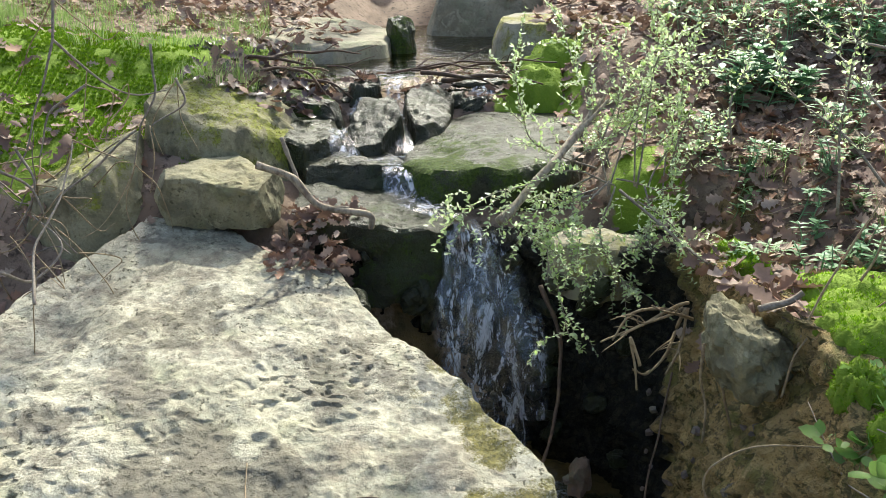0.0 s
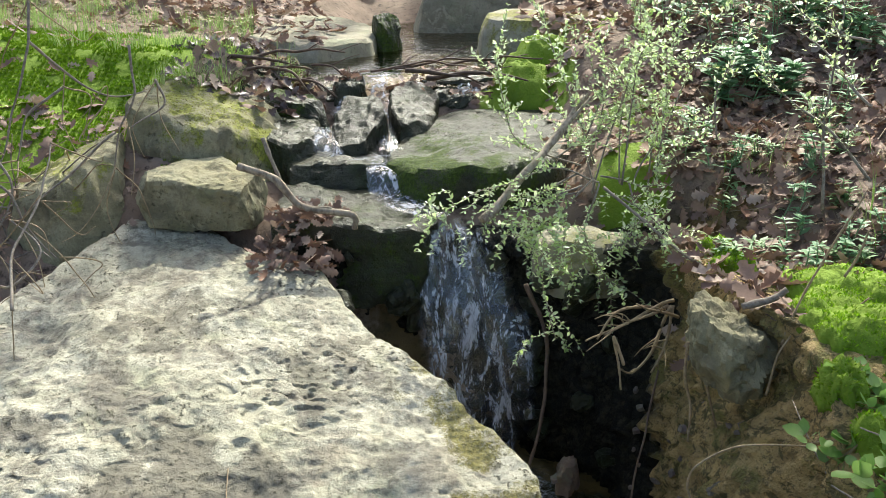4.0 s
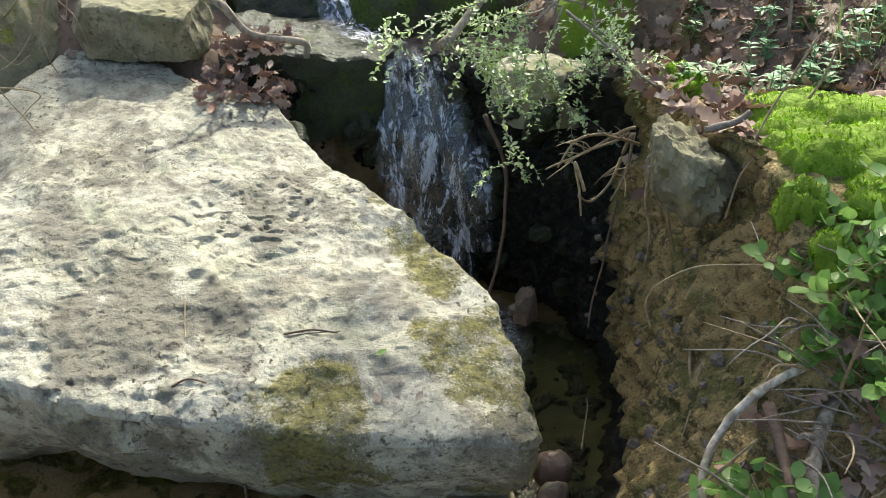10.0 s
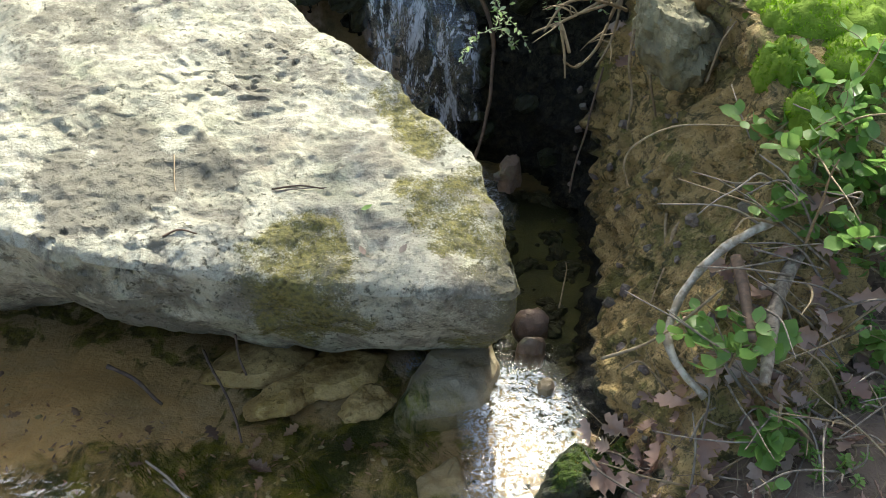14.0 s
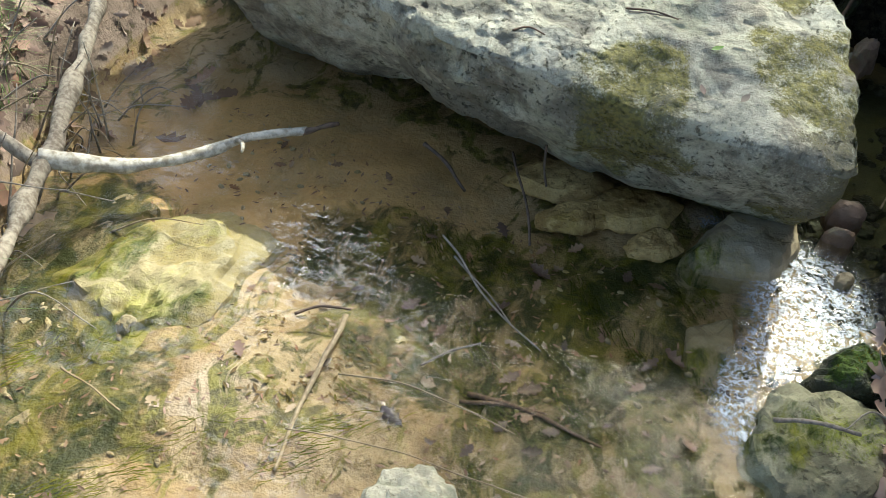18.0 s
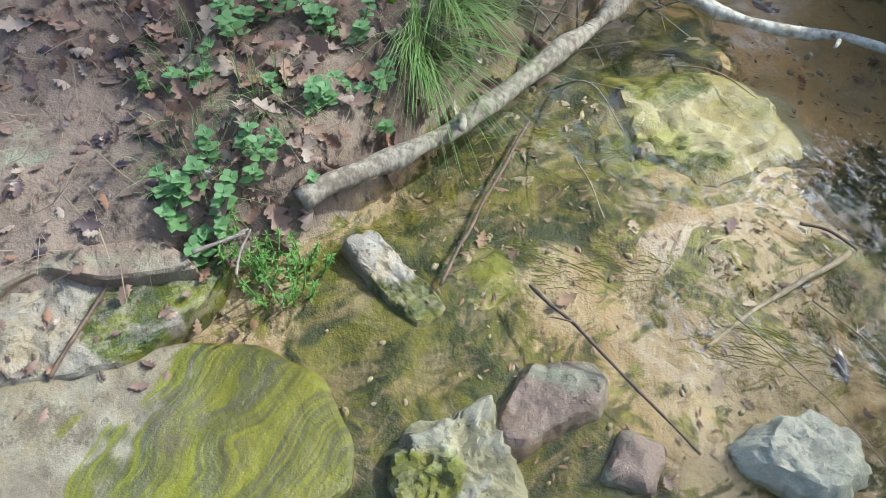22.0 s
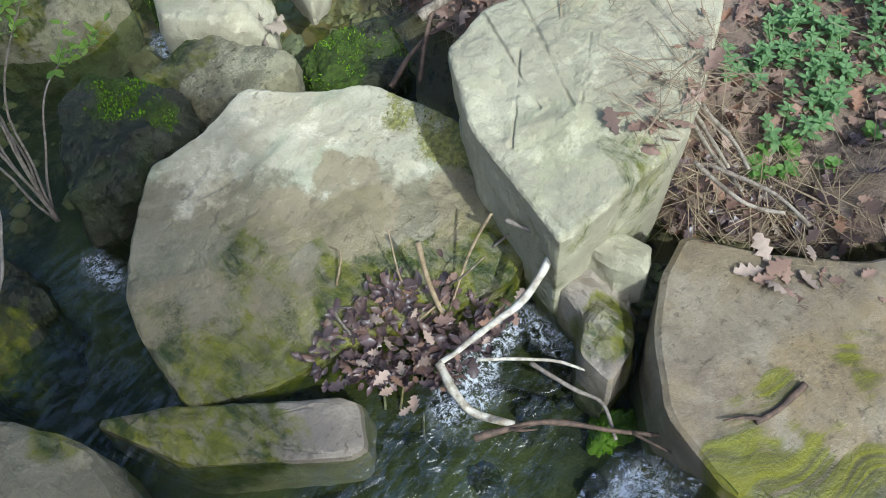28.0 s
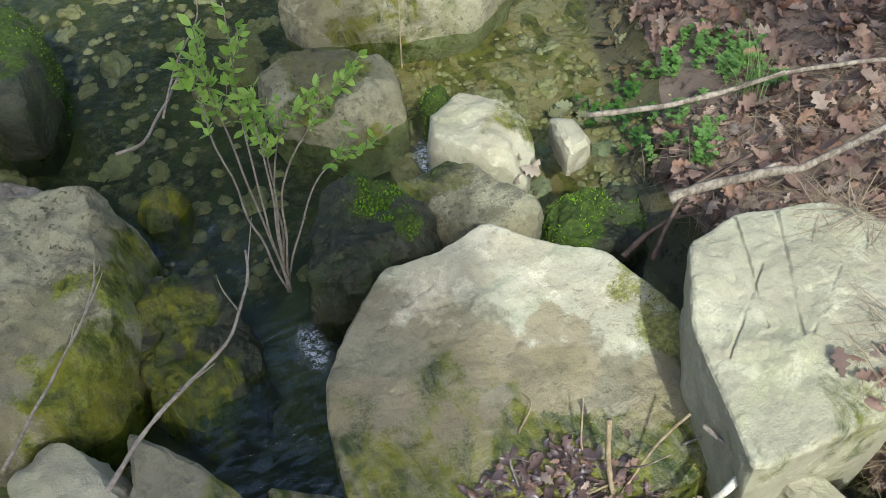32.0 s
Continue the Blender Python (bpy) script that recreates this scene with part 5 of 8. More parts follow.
# ---- downstream stones ----
rock("boulder", [(-0.28, -2.53), (-0.43, -2.82), (-0.62, -2.88), (-0.7, -2.74), (-0.74, -2.57), (-0.64, -2.46), (-0.41, -2.46)], -0.13, 0.35, ROCK_WET, "dark wet rock capped with green moss", "boulder", moss=((-0.6, -2.75, 0.13, 0.9), (-0.62, -2.58, 0.08, 0.8)), edge=0.03, rough=0.025, seed=71, cuts=6, n=160, tufts=2200)
rock("boulder", [(-0.73, -2.9), (-0.89, -2.88), (-0.95, -2.71), (-1.02, -2.43), (-0.92, -2.35), (-0.75, -2.48), (-0.69, -2.69)], -0.16, 0.3, ROCK_OLIVE, "smooth grey-olive flat-topped rock", "boulder", algae=((-0.8, -2.8, 0.2, 0.9),), stain=((-0.85, -2.6, 0.2, 0.7),), slope=(-0.2, 0.12), dome=0.008, edge=0.02, rough=0.014, seed=72, cuts=5, n=160)
rock("rock", [(-0.96, -3.08), (-1.05, -3.11), (-1.19, -2.93), (-1.2, -2.78), (-1.09, -2.67), (-0.99, -2.75), (-0.88, -2.91)], -0.15, 0.25, ROCK_CREAM, "rounded pale rock with a yellow-green stain", algae=((-1.12, -2.85, 0.14, 0.6),), dome=0.012, edge=0.03, rough=0.012, seed=73, cuts=5, n=160)
rock("rock", [(-1.0, -2.5), (-1.21, -2.5), (-1.38, -2.44), (-1.34, -2.26), (-1.19, -2.22), (-0.96, -2.38)], -0.2, 0.3, ROCK_WET, "dark rock covered with bright yellow moss", moss=((-1.12, -2.42, 0.17, 1.0), (-1.28, -2.34, 0.1, 0.6)), edge=0.03, rough=0.025, seed=74, cuts=5, n=120, tufts=2400)
rock("boulder", [(0.7, -3.3), (0.45, -3.21), (0.31, -3.16), (0.16, -3.15), (0.1, -3.02), (0.14, -2.78), (0.22, -2.58), (0.36, -2.42), (0.8, -2.4)], -0.06, 0.45, ROCK_OLIVE, "large grey rock with a mossy flank", "boulder", moss=((0.12, -2.75, 0.24, 0.8), (0.4, -2.5, 0.2, 0.8)), algae=((0.1, -2.85, 0.2, 1.0), (0.35, -2.5, 0.22, 1.0)), slope=(0.12, -0.12), edge=0.05, rough=0.03, seed=75, n=220, cuts=3)
rock("rock", [(0.12, -2.86), (-0.05, -2.79), (-0.1, -2.64), (-0.09, -2.43), (-0.02, -2.3), (0.13, -2.28), (0.23, -2.46), (0.24, -2.64)], -0.25, 0.25, ROCK_WET, "dark rock with green algae sloping into the channel", algae=((0.06, -2.7, 0.2, 0.9), (0.1, -2.4, 0.18, 0.8)), stain=((0.0, -2.5, 0.1, 0.5),), slope=(0.1, -0.16), dome=0.01, edge=0.03, rough=0.03, seed=76, n=180)
rock("boulder", [(-0.53, -3.74), (-0.7, -3.73), (-0.99, -3.48), (-0.93, -3.26), (-0.8, -3.16), (-0.66, -3.22), (-0.48, -3.42)], -0.22, 0.35, ROCK_OLIVE, "grey angular rock in the stream", "boulder", algae=((-0.75, -3.45, 0.26, 1.0),), stain=((-0.8, -3.6, 0.3, 0.8),), edge=0.03, rough=0.02, seed=77, cuts=5)
rock("boulder", [(-0.75, -4.0), (-1.0, -4.1), (-1.7, -3.8), (-1.4, -3.62), (-1.12, -3.7), (-0.8, -3.82)], -0.15, 0.35, ROCK_OLIVE, "olive rock at the far side of the stream", "boulder", algae=((-1.1, -3.75, 0.25, 0.6),), edge=0.05, rough=0.02, seed=78, cuts=3)
rock("rock", blob(-1.0, -3.1, 0.12, 0.1, 0, 79), -0.15, 0.2, ROCK_WET, "small bright moss-capped stone", moss=((-1.0, -3.1, 0.1, 1.0),), edge=0.05, rough=0.01, seed=79, n=40, tufts=700)
rock("stone", [(-1.3, -2.85), (-1.37, -2.81), (-1.36, -2.67), (-1.25, -2.65)], -0.2, 0.1, ROCK_CREAM, "small white stone on the gravel", edge=0.015, rough=0.006, seed=80, n=40, cuts=2)
rock("rock", [(0.62, -2.33), (0.45, -2.4), (0.35, -2.25), (0.34, -2.12), (0.55, -2.1)], -0.17, 0.25, ROCK_CREAM, "pale wedge of stone beside the twigs", edge=0.03, rough=0.012, seed=81, cuts=3)
rock("rock", [(0.37, -2.22), (0.26, -2.26), (0.2, -2.17), (0.14, -2.0), (0.3, -2.0)], -0.18, 0.25, ROCK_GREY, "grey stone beside the water", edge=0.04, rough=0.012, seed=82, cuts=3)
rock("boulder", [(0.26, -4.5), (0.17, -4.2), (0.2, -3.95), (0.31, -3.76), (0.42, -3.8), (0.6, -4.3)], -0.1, 0.4, ROCK_WET, "moss-covered boulder in the stream", "boulder", moss=((0.3, -4.15, 0.28, 1.0),), edge=0.1, rough=0.02, seed=83, tufts=1500)
rock("rock", [(0.5, -3.54), (0.33, -3.42), (0.36, -3.33), (0.5, -3.36)], -0.22, 0.2, ROCK_TAN, "tan stone beside the mossy boulder", edge=0.03, rough=0.01, seed=84)
rock("rock", blob(0.0, -3.24, 0.18, 0.18, 10, 85), -0.3, 0.2, ROCK_WET, "small green rock in the channel", algae=((0, -3.24, 0.15, 0.9),), dome=0.03, edge=0.05, rough=0.012, seed=85, n=48)

# ---- the fallen log over the pool ----
log = part("log", tube(wavy(curve_through([(-1.47, 0.14, 0.13), (-1.5, 0.55, 0.13), (-1.56, 0.9, 0.14), (-1.7, 1.35, 0.16), (-1.86, 1.8, 0.22), (-2.0, 2.2, 0.32)], 14), 0.012, 5), 0.028, 0.025, 16, 0.5, 5), BARK_PALE)
tagged(log, "weathered grey-brown log lying across the pool's edge", "log")
part("stub", tube(wavy(curve_through([(-1.3, 1.7, 0.115), (-1.25, 1.66, 0.15), (-1.23, 1.62, 0.155)], 5), 0.004, 8), 0.009, 0.005, 8, 0.3, 8), BARK_BLEACH, log, "broken bleached stub")
part("stub", tube(wavy(curve_through([(-1.14, 1.83, 0.1), (-1.08, 1.86, 0.12), (-1.05, 1.9, 0.11)], 5), 0.004, 9), 0.012, 0.005, 8, 0.4, 9), BARK_BROWN, log, "dark broken tip")
part("stub", tube(wavy(curve_through([(-1.5, 0.6, 0.15), (-1.46, 0.58, 0.18), (-1.44, 0.56, 0.18)], 5), 0.004, 10), 0.012, 0.008, 8, 0.4, 10), BARK_PALE, log, "knot on the log")
part("branch", tube(wavy(curve_through([(-1.72, 1.36, 0.17), (-1.85, 1.36, 0.25), (-2.08, 1.4, 0.32), (-2.4, 1.5, 0.36)], 10), 0.008, 7), 0.022, 0.013, 12, 0.3, 7), BARK_PALE, log, "pale forked branch running up the bank")
part("branch", tube(wavy(curve_through([(-1.72, 1.36, 0.18), (-1.55, 1.47, 0.12), (-1.37, 1.63, 0.10), (-1.27, 1.72, 0.12), (-1.13, 1.84, 0.10)], 10), 0.008, 6), 0.027, 0.014, 12, 0.4, 6), BARK_BLEACH, log, "bleached pale branch")

# ---- resting things on stones and ground ----
from mathutils.bvhtree import BVHTree

near = (np.abs(GX) < 3.6) & (GY > -5) & (GY < 7)
near_ids = -np.ones(GX.size, int)
near_ids[np.where(near.ravel())[0]] = np.arange(near.sum())
soil = (np.stack([GX, GY, GZ], -1).reshape(-1, 3)[near.ravel()], [tuple(q) for q in near_ids[quads].tolist() if min(q) >= 0])
SOIL = BVHTree.FromPolygons([tuple(v) for v in soil[0]], soil[1])
solid = joined([soil, *SOLIDS])
TREE = BVHTree.FromPolygons([tuple(v) for v in solid[0]], solid[1])


def drop(x, y, top=3.0):
    """Place and normal of the first solid under (x, y)."""
    hit, normal, _, _ = TREE.ray_cast(Vector((x, y, top)), Vector((0, 0, -1)))
    return (hit, normal) if hit else (Vector((x, y, rest_z(x, y))), Vector((0, 0, 1)))


def strewn(count, rnd, x0, x1, y0, y1, accept=None):
    out = []
    tries = 0
    while len(out) < count and tries < count * 12:
        tries += 1
        x, y = rnd.uniform(x0, x1), rnd.uniform(y0, y1)
        if accept and not accept(x, y):
            continue
        out.append((x, y))
    return out


def litter(name, places, rnd, size, mat, label, category="leaves", shape=OAK, tilt=0.35, lift=0.006, curl=(0.3, 2.2), flat=False, floor=None, tops=3.0, heap=None):
    """Fallen leaves strewn over the ground, as one stuff object."""
    pos, ahead, up, sz, zs = [], [], [], [], []
    for x, y in places:
        p, nrm = drop(x, y, tops)
        z = max(p.z, floor) if floor is not None else p.z
        if heap:
            z = max(z, heap[2] + heap[4] * rnd.random() * max(0, 1 - math.hypot((x - heap[0]) / heap[3], (y - heap[1]) / heap[3]) ** 2))
        a = rnd.uniform(0, 2 * math.pi)
        u = (nrm if nrm.z > 0.2 else Vector((0, 0, 1))) + Vector((rnd.gauss(0, tilt), rnd.gauss(0, tilt), 0))
        if rnd.random() < 0.35:
            u = -u
        pos.append((x, y, z + rnd.uniform(0.3, 2.0) * lift))
        d = Vector((math.cos(a), math.sin(a), 0))
        d = d - u * (d.dot(u) / u.length_squared)
        ahead.append(tuple(d)), up.append(tuple(u)), sz.append(size * rnd.uniform(0.55, 1.3)), zs.append(rnd.uniform(*curl))
    m = frame_mats(pos, ahead, up, np.array(sz), np.array(zs))
    ob = part(name, stamped(leaf_shape(shape, 0.16, 0.3), m), mat)
    return tagged(ob, label, category, kind="stuff")


# ---- the waterfall ----
def fall_mat(name, white, low, high):
    g = Graph(name)
    n = g.noise(7, 6, 0.72, (2.2, 1.5, 0.7), 1.2)
    n2 = g.noise(30, 5, 0.75, (1.6, 1.5, 0.55), 0.9)
    mask = g.part_of(g.attr("mask").outputs["Vector"], 0)
    f = g.maths("ADD", g.maths("MULTIPLY", n, 0.62), g.maths("MULTIPLY", n2, 0.42))
    f = g.maths("MULTIPLY", g.ramp(f, low, high, 0.03, 1.0), mask)
    tr = g.n.new("ShaderNodeBsdfTransparent")
    gl = g.n.new("ShaderNodeBsdfGlossy")
    gl.inputs["Roughness"].default_value = 0.12
    g.bump(n2, 0.7, 0.02)
    g.done((white, white * 1.03, white * 1.14), 0.12, 0.7)
    m0 = g.n.new("ShaderNodeMixShader")
    m0.inputs[0].default_value = 0.06
    g.l.new(tr.outputs[0], m0.inputs[1]), g.l.new(gl.outputs[0], m0.inputs[2])
    m1 = g.n.new("ShaderNodeMixShader")
    g.l.new(f, m1.inputs[0]), g.l.new(m0.outputs[0], m1.inputs[1]), g.l.new(g.b.outputs[0], m1.inputs[2])
    g.l.new(m1.outputs[0], g.n["Material Output"].inputs[0])
    return g.m


FALL = fall_mat("falling_water", 0.62, 0.5, 0.62)


def cascade(path, widths, mat, seed, parent=None, name="water_veil", nu=18, nv=60, ruffle=0.02):
    """A veil of falling water along a path, with its width at even steps."""
    p = curve_through(path, max(4, nv // (len(path) - 1)))
    k = np.linspace(0, 1, len(p))
    w = np.interp(k, np.linspace(0, 1, len(widths)), widths)
    u = np.linspace(-1, 1, nu)
    v = p[:, None, :] + np.stack([u[None, :] * w[:, None], -0.03 * (1 - u[None, :] ** 2) * np.ones_like(w)[:, None], 0 * u[None, :] * w[:, None]], -1)
    v[..., 1] += ruffle * vnoise(v * np.array((16, 8, 5)), seed) + 0.4 * ruffle * vnoise(v * np.array((40, 20, 14)), seed + 1)
    mask = (1 - np.abs(u[None, :]) ** 3) * np.minimum(1, 12 * k[:, None] + 0.2) * np.ones_like(v[..., 0])
    i = np.arange(v[..., 0].size).reshape(v.shape[:2])
    q = np.stack([i[:-1, :-1], i[:-1, 1:], i[1:, 1:], i[1:, :-1]], -1).reshape(-1, 4)
    return part(name, (v.reshape(-1, 3), q.tolist()), mat, parent, mask=np.stack([mask] * 3, -1).reshape(-1, 3))


waterfall = thing("waterfall", "thin white waterfall over dark wet stone", "waterfall", kind="structure")
cascade([(0.08, 3.47, 0.965), (0.12, 3.42, 0.86), (0.17, 3.34, 0.6), (0.22, 3.27, 0.3), (0.26, 3.2, -0.02)], (0.05, 0.08, 0.12, 0.12, 0.1), FALL, 1, waterfall)
cascade([(0.02, 3.45, 0.93), (0.02, 3.4, 0.75), (0.06, 3.32, 0.45), (0.12, 3.26, 0.1)], (0.05, 0.08, 0.09, 0.07), FALL, 2, waterfall)
cascade([(0.16, 3.46, 0.93), (0.24, 3.4, 0.75), (0.33, 3.3, 0.5), (0.36, 3.24, 0.2)], (0.05, 0.09, 0.1, 0.06), FALL, 3, waterfall)
rapids = thing("cascade", "small white cascades between wet dark stones", "cascade", kind="structure")
cascade([(-0.22, 3.9, 1.115), (-0.19, 3.76, 1.09), (-0.15, 3.7, 1.01), (-0.08, 3.56, 1.0), (0.02, 3.45, 0.985)], (0.06, 0.07, 0.1, 0.11, 0.08), FALL, 4, rapids, nv=32)
cascade([(-0.27, 4.84, 1.355), (-0.26, 4.72, 1.34), (-0.24, 4.62, 1.26), (-0.21, 4.52, 1.2)], (0.06, 0.05, 0.05, 0.06), FALL, 5, rapids, nv=24)
cascade([(-0.2, 4.5, 1.21), (-0.19, 4.2, 1.17), (-0.19, 4.0, 1.12), (-0.26, 3.86, 1.12)], (0.04, 0.04, 0.06, 0.1), FALL, 6, rapids, nv=24)
cascade([(-0.42, 4.84, 1.355), (-0.41, 4.72, 1.34), (-0.4, 4.62, 1.28), (-0.44, 4.5, 1.2)], (0.03, 0.04, 0.04, 0.05), FALL, 8, rapids, nv=20)
cascade([(-0.5, 4.2, 1.2), (-0.46, 4.02, 1.16), (-0.43, 3.95, 1.115)], (0.05, 0.06, 0.07), FALL, 9, rapids, nv=20)
cascade([(0.2, 4.86, 1.35), (0.22, 4.74, 1.31), (0.26, 4.6, 1.22)], (0.1, 0.1, 0.12), FALL, 10, rapids, nv=20)
cascade([(-0.66, -0.86, -0.06), (-0.62, -0.94, -0.11), (-0.6, -1.04, -0.19)], (0.1, 0.12, 0.14), FALL, 7, rapids, nv=18)


# ---- rubble: many stones that share a few meshes ----
def pebble_meshes(mat, seeds, flat=0.5, n=32):
    out = []
    for s in seeds:
        geo = rock_geo(blob(0, 0, 1.0, 0.75, 0, s, 6), flat * 0.5, flat, dome=0.03, edge=0.12, flare=0.05, rough=0.09, seed=s, n=n, nd=4, cuts=6)
        out.append(mesh_from("stone", geo[0], geo[1], mat, mask=np.zeros((len(geo[0]), 3)), crisp=22))
    return out


def bare(x, y):
    """True where no stone lies on the ground."""
    hit = SOIL.ray_cast(Vector((x, y, 5.0)), Vector((0, 0, -1)))[0]
    return hit is not None and drop(x, y)[0].z < hit.z + 0.02


def gravel(places, rnd, size, mat, label, seed):
    """Small stones too many to count, as one stuff object."""
    geo = rock_geo(blob(0, 0, 1.0, 0.75, 0, seed, 6), 0.2, 0.4, dome=0.1, edge=0.15, flare=0.15, rough=0.06, seed=seed, n=16, nd=2, cuts=4)
    pos = [tuple(drop(x, y)[0]) for x, y in places if bare(x, y)]
    a = [rnd.uniform(0, 6.28) for _ in pos]
    m = frame_mats(pos, [(math.cos(k), math.sin(k), rnd.gauss(0, 0.1)) for k in a], [(rnd.gauss(0, 0.15), rnd.gauss(0, 0.15), 1) for _ in a], np.array([size * rnd.uniform(0.4, 1.5) for _ in a]))
    ob = part("gravel", stamped(geo, m), mat)
    at = ob.data.attributes.new("mask", "FLOAT_VECTOR", "POINT")
    return tagged(ob, label, "gravel", kind="stuff")


def rubble(places, meshes, rnd, size, label, group, sink=0.3, top=3.0, name="stone"):
    for x, y in places:
        if not bare(x, y):
            continue
        p, nrm = drop(x, y, top)
        ob = new(name, rnd.choice(meshes))
        s = size * rnd.uniform(0.5, 1.5)
        ob.matrix_world = Matrix.Translation(p - nrm * s * 0.25 * sink) @ nrm.to_track_quat("Z", "Y").to_matrix().to_4x4() @ pose(0, 0, 0, rnd.uniform(-12, 12), rnd.uniform(-12, 12), rnd.uniform(0, 360)) @ Matrix.Scale(s, 4)
        tagged(ob, label, "stone", group)


rnd = random.Random(7)
wet_meshes = pebble_meshes(ROCK_WET, (301, 302, 303, 304), 0.45)
clay_meshes = pebble_meshes(ROCK_BROWN, (311, 312, 313), 0.6)
for k in range(110):
    if k < 48:
        x, z = rnd.uniform(-0.5, 0.72), rnd.uniform(-0.02, 0.84)
        hit, nrm, _, _ = TREE.ray_cast(Vector((x, 2.9, z)), Vector((0, 1, 0)))
        size, meshes = rnd.uniform(0.06, 0.17), wet_meshes
    else:
        y, z = rnd.uniform(1.5, 3.0), rnd.uniform(0.02, 0.7)
        hit, nrm, _, _ = TREE.ray_cast(Vector((0.45, y, z)), Vector((1, 0.1, 0)))
        size, meshes = rnd.uniform(0.02, 0.05), clay_meshes
    if not hit or hit.x > 1.1 or hit.y > 3.6 or hit.y < 1.5 or (k < 48 and hit.y < 3.05):
        continue
    ob = new("stone", rnd.choice(meshes))
    ob.matrix_world = Matrix.Translation(hit + nrm * size * 0.05) @ nrm.to_track_quat("Z", "Y").to_matrix().to_4x4() @ pose(0, 0, 0, rnd.uniform(-25, 25), rnd.uniform(-25, 25), rnd.uniform(0, 360)) @ Matrix.Scale(size, 4)
    ob.parent = BANK
bed_meshes = pebble_meshes(ROCK_BED, (321, 322, 323, 324), 0.35)
pale_meshes = pebble_meshes(ROCK_GREY, (331, 332, 333), 0.5)
rubble(strewn(46, rnd, -0.95, 0.3, 4.05, 4.8), wet_meshes, rnd, 0.11, "small wet stone jammed in the cascade", "cascade rubble", 0.3)
rubble(strewn(60, rnd, -0.9, 0.25, 0.95, 2.0), bed_meshes, rnd, 0.075, "flat tan stone on the pool bed", "pool bed stones", 1.1)
rubble(strewn(36, rnd, -1.45, 0.0, -0.05, 0.95), bed_meshes, rnd, 0.08, "flat tan stone on the pool bed", "pool bed stones", 1.2)
rubble(strewn(30, rnd, -1.75, -1.2, 0.5, 1.5), bed_meshes, rnd, 0.08, "flat tan stone on the pool bed", "pool bed stones", 0.9)
sunk_meshes = pebble_meshes(ROCK_SUNK, (351, 352, 353), 0.35)
rubble(strewn(60, rnd, -0.85, 0.3, 1.0, 2.1), sunk_meshes, rnd, 0.07, "yellow-brown stone on the shaded pool bed", "pool bed stones", 1.0)
rubble(strewn(70, rnd, 0.3, 0.72, 1.75, 3.1), wet_meshes, rnd, 0.1, "dark stone in the plunge pool", "plunge pool stones", 0.4)
rubble(strewn(40, rnd, -1.75, -0.95, -3.5, -2.6), bed_meshes, rnd, 0.10, "flat grey-brown stone of the gravel bar", "gravel bar stones", 0.4)
rubble(strewn(70, rnd, -0.9, 0.7, -5.2, -2.9), bed_meshes, rnd, 0.17, "brown stone on the stream bed", "stream bed stones", 0.4)
rubble(strewn(14, rnd, 0.2, 0.8, -2.6, -1.9), bed_meshes, rnd, 0.06, "small brown stone on the muddy edge", "edge stones", 0.4)
rubble(strewn(20, rnd, -0.8, 0.0, -1.8, -1.0), wet_meshes, rnd, 0.09, "dark stone on the bed of the lower pool", "lower pool stones", 0.4)
rubble([(-1.2, -2.68), (-1.26, -2.6), (-1.22, -2.78), (-1.31, -2.74), (-0.78, -2.42), (-0.83, -2.4), (-1.15, -2.58), (-1.45, -2.6), (-1.55, -2.85), (-1.35, -2.95)], pale_meshes, rnd, 0.11, "angular grey stone on the gravel bar", "gravel bar stones", 0.4)
rubble([(-1.22, -1.3), (-1.3, -1.12), (-1.18, -1.28), (-1.38, -1.0), (-1.45, -0.95), (-1.25, -1.2)], pale_meshes, rnd, 0.13, "grey stone wedged behind the slab", "wedged stones", 0.5)
gravel(strewn(260, rnd, -1.5, 0.3, -0.05, 2.1), rnd, 0.018, ROCK_BED, "fine tan gravel on the pool bed", 341)
gravel(strewn(420, rnd, -1.85, -0.9, -3.7, -2.5), rnd, 0.035, ROCK_BED, "fine brown gravel of the bar", 342)
gravel(strewn(300, rnd, -0.8, 0.8, -5.2, -2.8), rnd, 0.05, ROCK_BED, "brown gravel on the stream bed", 343)
gravel(strewn(120, rnd, 0.2, 0.75, 1.4, 3.2), rnd, 0.03, ROCK_WET, "dark gravel in the plunge pool", 344)


